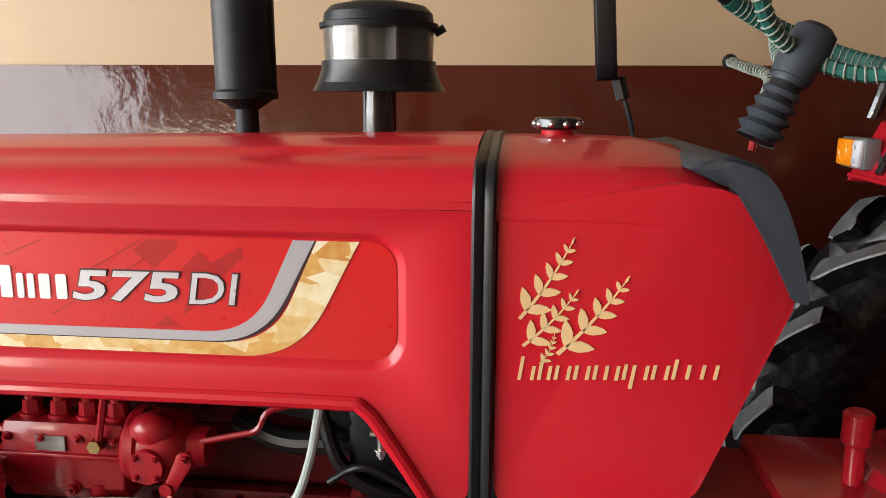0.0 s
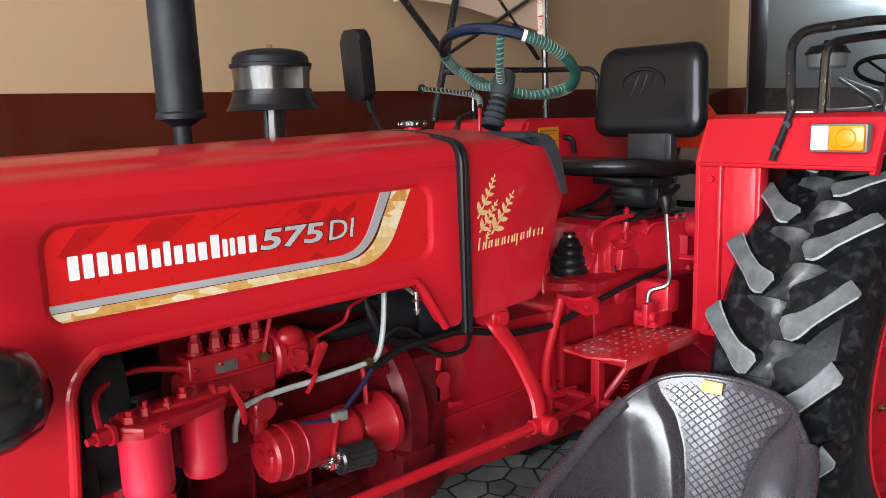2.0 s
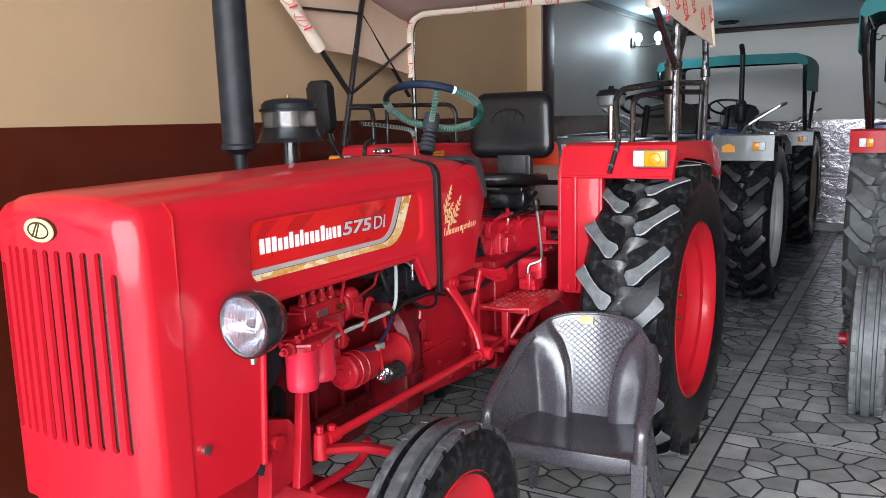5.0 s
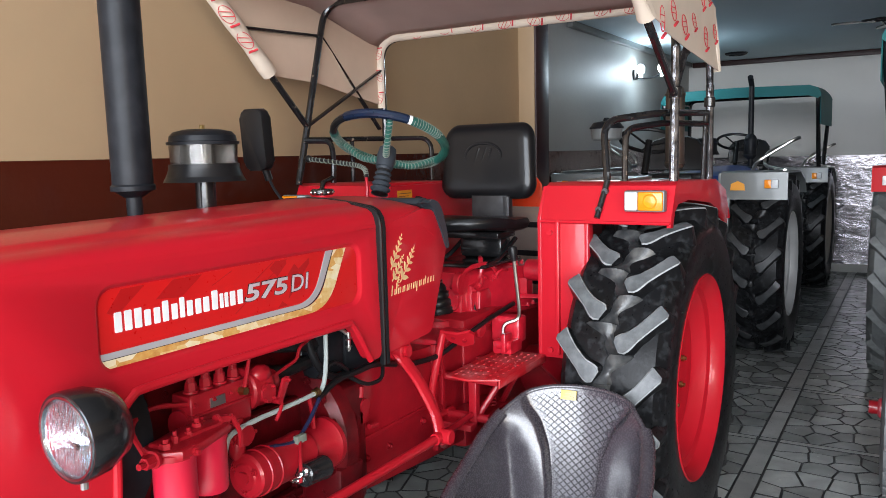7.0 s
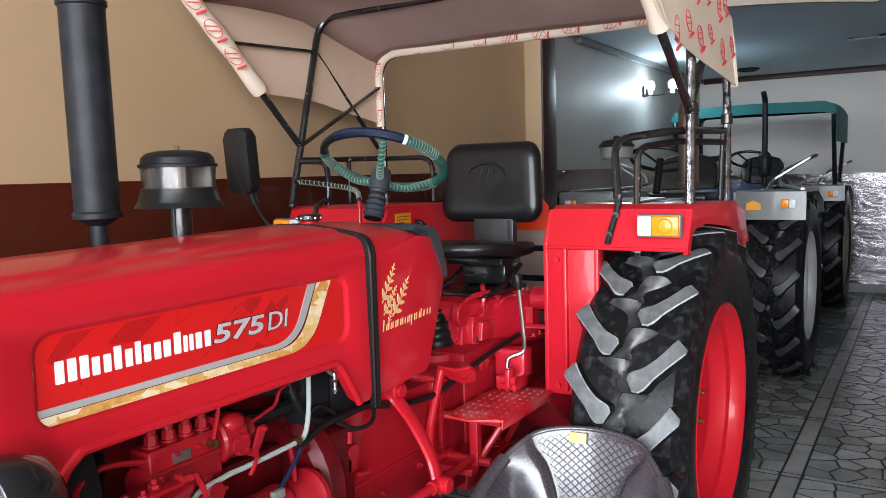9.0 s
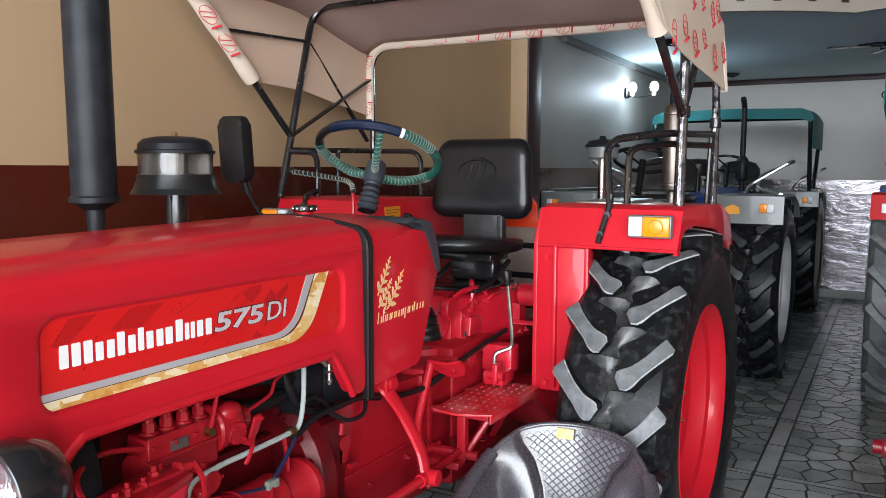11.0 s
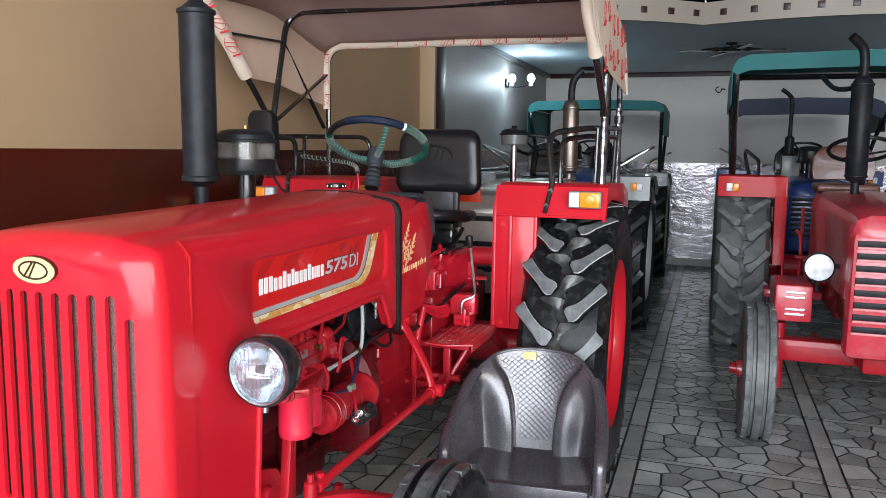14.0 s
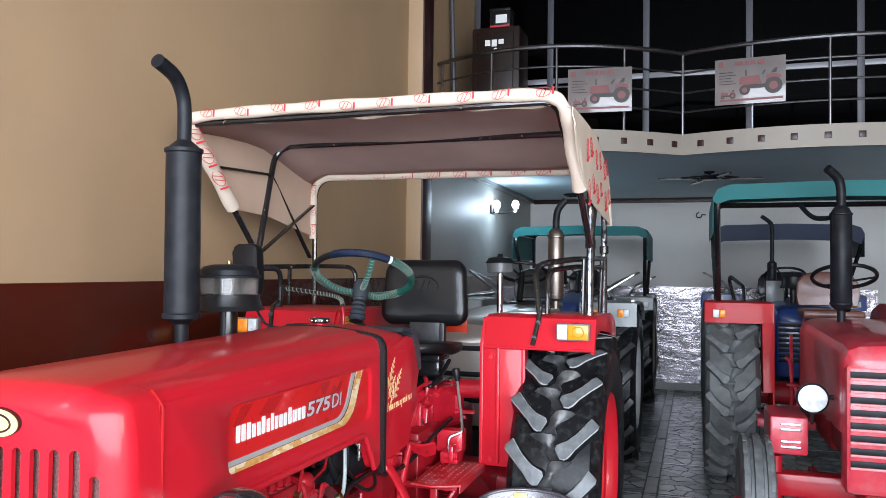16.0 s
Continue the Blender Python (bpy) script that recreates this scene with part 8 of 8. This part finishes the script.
    for s in (-1, 1):
        lo, hi = sorted((s * 0.43, s * (ty + W / 2 + 0.01)))
        bm = bmesh.new()
        prof = [(-0.44, ft - ap), (-0.43, ft), (-0.40, ft + 0.01), (0.25, ft), (0.55, ft - 0.07), (0.66, ft - 0.18)]
        prism(bm, prof + [(x, z - 0.014) for x, z in reversed(prof[1:])] + [(-0.425, ft - ap)], "xz", lo, hi, 0.003)
        g = part("mudguard", bm, fender, t)
        bm = bmesh.new()
        lo2, hi2 = sorted((s * 0.415, s * 0.43))
        prism(bm, [(-0.52, 0.55), (-0.44, ft - 0.1), (-0.43, ft), (0.25, ft), (0.55, ft - 0.07), (0.66, ft - 0.18), (0.62, 0.8), (0.3, 0.6)], "xz", lo2, hi2, 0.003)
        part("side_plate", bm, fender, g)
        bm = bmesh.new()
        lo2, hi2 = sorted((s * 0.42, s * 0.50))
        prism(bm, [(-0.44, 0.75), (-0.56, 0.75), (-0.45, ft - ap + 0.01), (-0.43, ft - ap + 0.01)], "xz", lo2, hi2, 0.003)
        part("front_plate", bm, fender, g)
        lo2, hi2 = sorted((s * (ty + W / 2 - 0.14), s * (ty + W / 2 - 0.05)))
        part("indicator_lens", made(box, -0.468, -0.44, lo2, (lo2 + hi2) / 2, ft - 0.11, ft - 0.05, 0.005), orange_lens if s > 0 else clear_lens, g)
        part("white_lens", made(box, -0.466, -0.44, (lo2 + hi2) / 2, hi2, ft - 0.11, ft - 0.05, 0.005), clear_lens if s > 0 else orange_lens, g)
        bm = bmesh.new()
        if canopy is None or style == "round":
            tube(bm, round_path([(-0.30, s * 0.84, ft + 0.01), (0.55, s * 0.60, ft + 0.02), (0.74, s * 0.54, ft + 0.04), (0.72, s * 0.56, ft + 0.13), (0.63, s * 0.83, ft + 0.25), (0.56, s * 0.80, ft + 0.24), (0.50, s * 0.52, ft + 0.06), (0.40, s * 0.50, ft - 0.02)], 0.05, 6), 0.013, 8)
        else:
            tube(bm, round_path([(-0.35, s * 0.62, ft), (-0.30, s * 0.62, ft + 0.12), (0.15, s * 0.70, ft + 0.20), (0.28, s * 0.70, ft + 0.16), (0.24, s * 0.66, ft)], 0.05, 5), 0.014, 8)
        part("grab_rail", bm, steel if canopy is None or style == "round" else black_paint, g)
    # seat, steering
    bm = bmesh.new()
    box(bm, -0.35, 0.05, -0.21, 0.21, 1.28, 1.35, 0.025)
    prism(bm, [(-0.21, 1.37), (-0.225, 1.45), (-0.215, 1.55), (-0.17, 1.61), (-0.09, 1.635), (0.09, 1.635), (0.17, 1.61), (0.215, 1.55), (0.225, 1.45), (0.21, 1.37)], "yz", 0.0, 0.075, 0.022)
    for v in bm.verts:
        if v.co.z > 1.362:
            v.co.x -= 1.4 * v.co.y ** 2
    part("seat", bm, seat_mat or vinyl, t)
    bm = bmesh.new()
    box(bm, -0.3, 0.0, -0.12, 0.12, 0.97, 1.28, 0.01)
    part("seat_base", bm, black_paint, t)
    wc2, n2 = V(-0.74, 0, 1.60), V(0.4, 0, 0.92).normalized()
    a2, b2 = frame_of(n2)
    bm = bmesh.new()
    tube(bm, [wc2 + (a2 * math.cos(2 * math.pi * i / 36) + b2 * math.sin(2 * math.pi * i / 36)) * 0.2 for i in range(36)], 0.014, 8, True)
    for k in range(3):
        tube(bm, [wc2 - n2 * 0.04, wc2 + (a2 * math.cos(2.1 * k) + b2 * math.sin(2.1 * k)) * 0.2], 0.008, 6)
    sw2 = part("steering_wheel", bm, black_plastic, t)
    part("steering_column", made(cyl, wc2 - n2 * 0.25, wc2, 0.025, None, 12), black_plastic, t)
    part("dashboard", made(box, -1.03, -0.84, -half + 0.03, half - 0.03, 0.95, z1 + 0.02, 0.02), black_plastic, t)
    # exhaust
    ex2, ey2, kind = exhaust
    bm = bmesh.new()
    zt = 2.0 + tall
    cyl(bm, (ex2, ey2, z1), (ex2, ey2, z1 + 0.12), 0.025, None, 14)
    lathe(bm, [(0.02, z1 + 0.09), (0.05, z1 + 0.11), (ex_r, z1 + 0.13), (ex_r, zt - pipe - 0.13), (0.046, zt - pipe - 0.10), (0.024, zt - pipe - 0.08)], (ex2, ey2, 0), (0, 0, 1), 24)
    for zz in (zt - pipe - 0.135, z1 + 0.135):
        lathe(bm, [(ex_r, zz - 0.008), (ex_r + 0.005, zz - 0.004), (ex_r + 0.005, zz + 0.004), (ex_r, zz + 0.008)], (ex2, ey2, 0), (0, 0, 1), 24)
    lathe(bm, [(0, z1 + 0.01), (0.045, z1 + 0.012), (0.045, z1 + 0.022), (0.026, z1 + 0.026)], (ex2, ey2, 0), (0, 0, 1), 20)
    xm = dull_steel if kind else black_matt
    e = part("exhaust", bm, xm, t)
    part("exhaust_tip", made(tube, smooth_path([(ex2, ey2, zt - pipe - 0.09), (ex2, ey2, zt + tip[2] - 0.13), (ex2 + tip[0] * 0.22, ey2 + tip[1] * 0.22, zt + tip[2] - 0.06), (ex2 + tip[0], ey2 + tip[1], zt + tip[2])], 6), ex_r * 0.45, 12), xm if not kind else black_matt, e)
    # air cleaner
    cy, zq = cleaner[0], z1 + cleaner[1]
    bm = bmesh.new()
    cyl(bm, (-1.95, cy, z1), (-1.95, cy, zq + 0.17), 0.03, None, 14)
    lathe(bm, [(0, zq + 0.15), (0.12, zq + 0.15), (0.10, zq + 0.19), (0.1, zq + 0.26), (0.105, zq + 0.265), (0.09, zq + 0.30), (0, zq + 0.31)], (-1.95, cy, 0), (0, 0, 1), 28)
    if style == "chrome":
        bm.free()
        bm = bmesh.new()
        cyl(bm, (-1.95, cy, z1), (-1.95, cy, zq + 0.19), 0.021, None, 16)
        ac2 = part("intake_pipe", bm, chrome, t, "bright intake pipe")
        part("cleaner_bowl", made(lathe, [(0, zq + 0.185), (0.075, zq + 0.185), (0.085, zq + 0.195), (0.088, zq + 0.25), (0, zq + 0.25)], (-1.95, cy, 0), (0, 0, 1), 28), grey_paint, ac2, "grey dust bowl")
        part("cleaner_lid", made(lathe, [(0, zq + 0.25), (0.096, zq + 0.25), (0.097, zq + 0.258), (0.09, zq + 0.264), (0.075, zq + 0.285), (0.02, zq + 0.295), (0.015, zq + 0.312), (0, zq + 0.313)], (-1.95, cy, 0), (0, 0, 1), 28), black_matt, ac2, "black lid")
    elif style != "slats":
        part("air_cleaner", bm, black_plastic if style == "round" else grey_paint, t)
    else:
        bm.free()
    # louvred side box by the front axle
    if style == "slats":
        bm = bmesh.new()
        box(bm, -front + 0.35, -front + 0.72, 0.415, 0.60, 0.675, 0.872, 0.012)
        lb = part("battery_box", bm, body, t, "louvred red box")
        for k in (0.715, 0.742, 0.805, 0.832):
            part("louvre", made(box, -front + 0.340, -front + 0.352, 0.45, 0.55, k - 0.006, k + 0.008, 0.003), chrome, lb)
    # canopy
    if canopy:
        x0c, x1c, zc, wc3, zl = can
        pf = t
        bm = bmesh.new()
        fr = None
        for x in (x0c, x1c):
            tube(bm, round_path([(-0.20 if x == x0c else 0.25, -wc3 + 0.03, ft), (x, -wc3, zc - 0.2), (x, -wc3, zc), (x, wc3, zc), (x, wc3, zc - 0.2), (-0.20 if x == x0c else 0.25, wc3 - 0.03, ft)], 0.10, 5), 0.022, 8)
        for s in (-1, 1):
            tube(bm, [(x0c, s * wc3, zc - 0.06), (x1c, s * wc3, zc - 0.06)], 0.014, 6)
        fr = part("canopy_frame", bm, black_paint, t)
        bm = bmesh.new()
        rows = []
        for i in range(9):
            f = i / 8
            x = x0c - 0.03 + (x1c - x0c + 0.06) * f
            zz = zc + 0.03 + 0.012 * math.sin(math.pi * f)
            sec = [(-wc3 - 0.03, zl), (-wc3 - 0.03, zz - 0.09), (-wc3, zz - 0.03), (-wc3 + 0.08, zz), (0, zz + 0.015), (wc3 - 0.08, zz), (wc3, zz - 0.03), (wc3 + 0.03, zz - 0.09), (wc3 + 0.03, zl)]
            rows.append([bm.verts.new((x, a, b)) for a, b in sec])
        join_rings(bm, rows, closed=False)
        front_edge = rows[0][1:-1]
        low = [bm.verts.new((v.co.x - 0.004, v.co.y, v.co.z - (drop if 0 < k < 6 else 0.02))) for k, v in enumerate(front_edge)]
        join_rings(bm, [front_edge, low], closed=False)
        bmesh.ops.recalc_face_normals(bm, faces=bm.faces)
        bmesh.ops.solidify(bm, geom=bm.faces[:], thickness=0.006)
        part("canopy_cloth", bm, canopy, fr, "", 40)
    return t


red_tractor = other_tractor((4.12, -1.135, FL), "dull red tractor with a teal canopy on the stone floor", red_old, red_cast, red_guard, teal, (-0.95, 0.45, 2.195, 0.83, 1.888), "slats", exhaust=(-1.38, 0.12, 0), tall=0.12, ex_r=0.062, seat_mat=brown_vinyl, rwheel=(0.68, 0.37, 0.71), fwheel=(2.22, 0.667, 0.38), bonnet_z=(0.86, 1.30), front=2.62, half=0.31, lamp_z=0.995, tip=(-0.05, 0.085, 0.145))
part("exhaust_bracket", made(tube, smooth_path([(-1.38, 0.12, 2.00), (-1.30, 0.14, 1.975), (-1.15, 0.24, 1.98), (-0.98, 0.30, 2.07)], 6), 0.016, 8), black_matt, red_tractor, "black bracket between exhaust and canopy")
silver_tractor = other_tractor((4.36, 1.165, FL), "silver grey tractor with a steel exhaust behind the red one", silver_paint, black_matt, grey_paint, None, None, "chrome", lugs=dark_lug, carcass=tyre_rubber, exhaust=(-1.72, -0.437, 1), tall=-0.02, ex_r=0.053, rim=satin_silver, rwheel=(0.67, 0.36, 0.69), bonnet_z=(0.86, 1.32), ft=1.36, ap=0.19, cleaner=(-0.11, 0.09), tip=(0.02, -0.06, 0.11))
part("mudguard_sticker", made(prism, [(-0.60, 1.235), (-0.50, 1.235), (-0.505, 1.28), (-0.55, 1.302), (-0.595, 1.28)], "yz", -0.449, -0.443), orange_label, silver_tractor, "orange sticker on the mudguard")
other_tractor((7.55, 1.16, FL), "blue tractor with teal canopy and grey mudguards by a wall", blue_paint, black_matt, grey_paint, teal, (-0.75, 0.40, 2.115, 0.765, 1.753), "round", lugs=dark_lug, carcass=tyre_rubber, exhaust=(-1.30, -0.23, 0), pipe=0.25, rim=silver_paint, rwheel=(0.66, 0.36, 0.66), ft=1.31)
navy_tractor = other_tractor((7.35, -1.085, FL), "blue tractor with a navy canopy by the end wall", blue_paint, black_matt, blue_paint, navy, (-0.95, 0.40, 2.10, 0.70, 1.80), "round", exhaust=(-1.45, 0.19, 0), ex_r=0.044, tall=-0.02, pipe=0.16, rim=silver_paint, rwheel=(0.66, 0.36, 0.66), tip=(-0.03, 0.10, 0.21), drop=0.17)
mirror = part("mirror", made(box, -1.60, -1.57, 0.085, 0.27, 1.25, 1.56, 0.014), black_paint, navy_tractor, "pale mirror in a dark shell")
part("mirror_glass", made(box, -1.604, -1.599, 0.097, 0.258, 1.265, 1.545, 0.002), grey_paint, mirror, "pale mirror glass")
part("mirror_arm", made(tube, smooth_path([(-1.57, 0.18, 1.36), (-1.52, 0.17, 1.34), (-1.50, 0.16, 1.30)], 5), 0.010, 8), black_paint, mirror)

# ---- stone floor, last: many pieces ----
floor = structure("floor", made(box, X0 - 0.2, X1, Y0, Y1, FL - 0.12, FL - 0.006, 0), grout, "crazy paving stone floor with dark joints", "floor")
rnd = random.Random(3)
BANDS_Y = [(0.10, 0.195), (-0.87, -0.775), (1.12, 1.215), (-1.87, -1.74), (-2.86, -2.73), (-3.85, -3.72), (-4.84, -4.71)]
BANDS_X = [(x - 0.022, x + 0.022) for x in [1.35 + 1.0 * k for k in range(-7, 8)]]
ycuts = sorted([Y0] + [v for b in BANDS_Y for v in b] + [Y1])
xcuts = sorted([X0] + [v for b in BANDS_X for v in b] + [X1])
cells_y = [(a, b) for a, b in zip(ycuts, ycuts[1:]) if (a, b) not in BANDS_Y]
cells_x = [(a, b) for a, b in zip(xcuts, xcuts[1:]) if (a, b) not in BANDS_X]


def clip(poly, nx, ny, d):
    out = []
    for i in range(len(poly)):
        p, q = poly[i], poly[(i + 1) % len(poly)]
        sp, sq = p[0] * nx + p[1] * ny - d, q[0] * nx + q[1] * ny - d
        if sp <= 0:
            out.append(p)
        if sp * sq < 0:
            t = sp / (sp - sq)
            out.append((p[0] + (q[0] - p[0]) * t, p[1] + (q[1] - p[1]) * t))
    return out


stones = []
for xa, xb in cells_x:
    for ya, yb in cells_y:
        nx, ny = max(1, round((xb - xa) / 0.145)), max(1, round((yb - ya) / 0.118))
        seeds = [((i + 0.5 + rnd.uniform(-0.42, 0.42) + 0.25 * (j % 2)) * (xb - xa) / nx + xa, (j + 0.5 + rnd.uniform(-0.42, 0.42)) * (yb - ya) / ny + ya) for i in range(nx) for j in range(ny)]
        for k, (sx0, sy0) in enumerate(seeds):
            poly = [(xa + 0.006, ya + 0.006), (xb - 0.006, ya + 0.006), (xb - 0.006, yb - 0.006), (xa + 0.006, yb - 0.006)]
            for m_, (tx, ty_) in enumerate(seeds):
                if m_ == k or abs(tx - sx0) > 0.42 or abs(ty_ - sy0) > 0.38:
                    continue
                dx, dy = tx - sx0, ty_ - sy0
                ln = math.hypot(dx, dy)
                if ln < 1e-6:
                    continue
                dx, dy = dx / ln, dy / ln
                poly = clip(poly, dx, dy, sx0 * dx + sy0 * dy + ln / 2 - 0.0045)
                if len(poly) < 3:
                    break
            if len(poly) >= 3:
                stones.append(poly)
strips = []
for ya, yb in BANDS_Y:
    for xa, xb in cells_x:
        n = 2
        for i in range(n):
            strips.append([(xa + (xb - xa) * i / n + 0.004, ya + 0.004), (xa + (xb - xa) * (i + 1) / n - 0.004, ya + 0.004), (xa + (xb - xa) * (i + 1) / n - 0.004, yb - 0.004), (xa + (xb - xa) * i / n + 0.004, yb - 0.004)])
for xa, xb in BANDS_X:
    for ya, yb in cells_y + BANDS_Y:
        strips.append([(xa + 0.004, ya + 0.004), (xb - 0.004, ya + 0.004), (xb - 0.004, yb - 0.004), (xa + 0.004, yb - 0.004)])


def slab_data(poly):
    cx, cy = sum(p[0] for p in poly) / len(poly), sum(p[1] for p in poly) / len(poly)
    h = rnd.uniform(-0.0015, 0.001)
    n = len(poly)
    vs = [(x, y, FL - 0.012) for x, y in poly] + [(x + (cx - x) * 0.02, y + (cy - y) * 0.02, FL + h) for x, y in poly]
    fs = [tuple(range(n, 2 * n))]
    for i in range(n):
        j = (i + 1) % n
        fs.append((i, j, n + j, n + i))
    return vs, fs


def pave(polys, material, name, stuff_label):
    near = [p for p in polys if -0.1 < p[0][0] < 4.2 and -1.35 < p[0][1] < 0.75]
    near.sort(key=lambda p: (p[0][0] - 1.2) ** 2 + (p[0][1] + 0.3) ** 2)
    near = near[:290]
    ids = {id(p) for p in near}
    for p in near:
        vs, fs = slab_data(p)
        me = bpy.data.meshes.new("stone")
        me.from_pydata(vs, [], fs)
        me.materials.append(material)
        me.materials.append(grout)
        for f in me.polygons[1:]:
            f.material_index = 1
        ob = new(name, me)
        ob.parent = floor
    vs, fs = [], []
    for p in polys:
        if id(p) in ids:
            continue
        v, f = slab_data(p)
        o_ = len(vs)
        vs += v
        fs += [tuple(i + o_ for i in q) for q in f]
    me = bpy.data.meshes.new("stones")
    me.from_pydata(vs, [], fs)
    me.materials.append(material)
    me.materials.append(grout)
    for f in me.polygons:
        f.material_index = 0 if f.normal.z > 0.9 else 1
    ob = new(name + "s_joined", me)
    ob.parent = floor
    tagged(ob, stuff_label, kind="stuff")


pave(strips, strip_stone, "strip_tile", "grey border strips between the paving stones")
pave(stones, stone, "paving_stone", "irregular grey paving stones with dark joints")
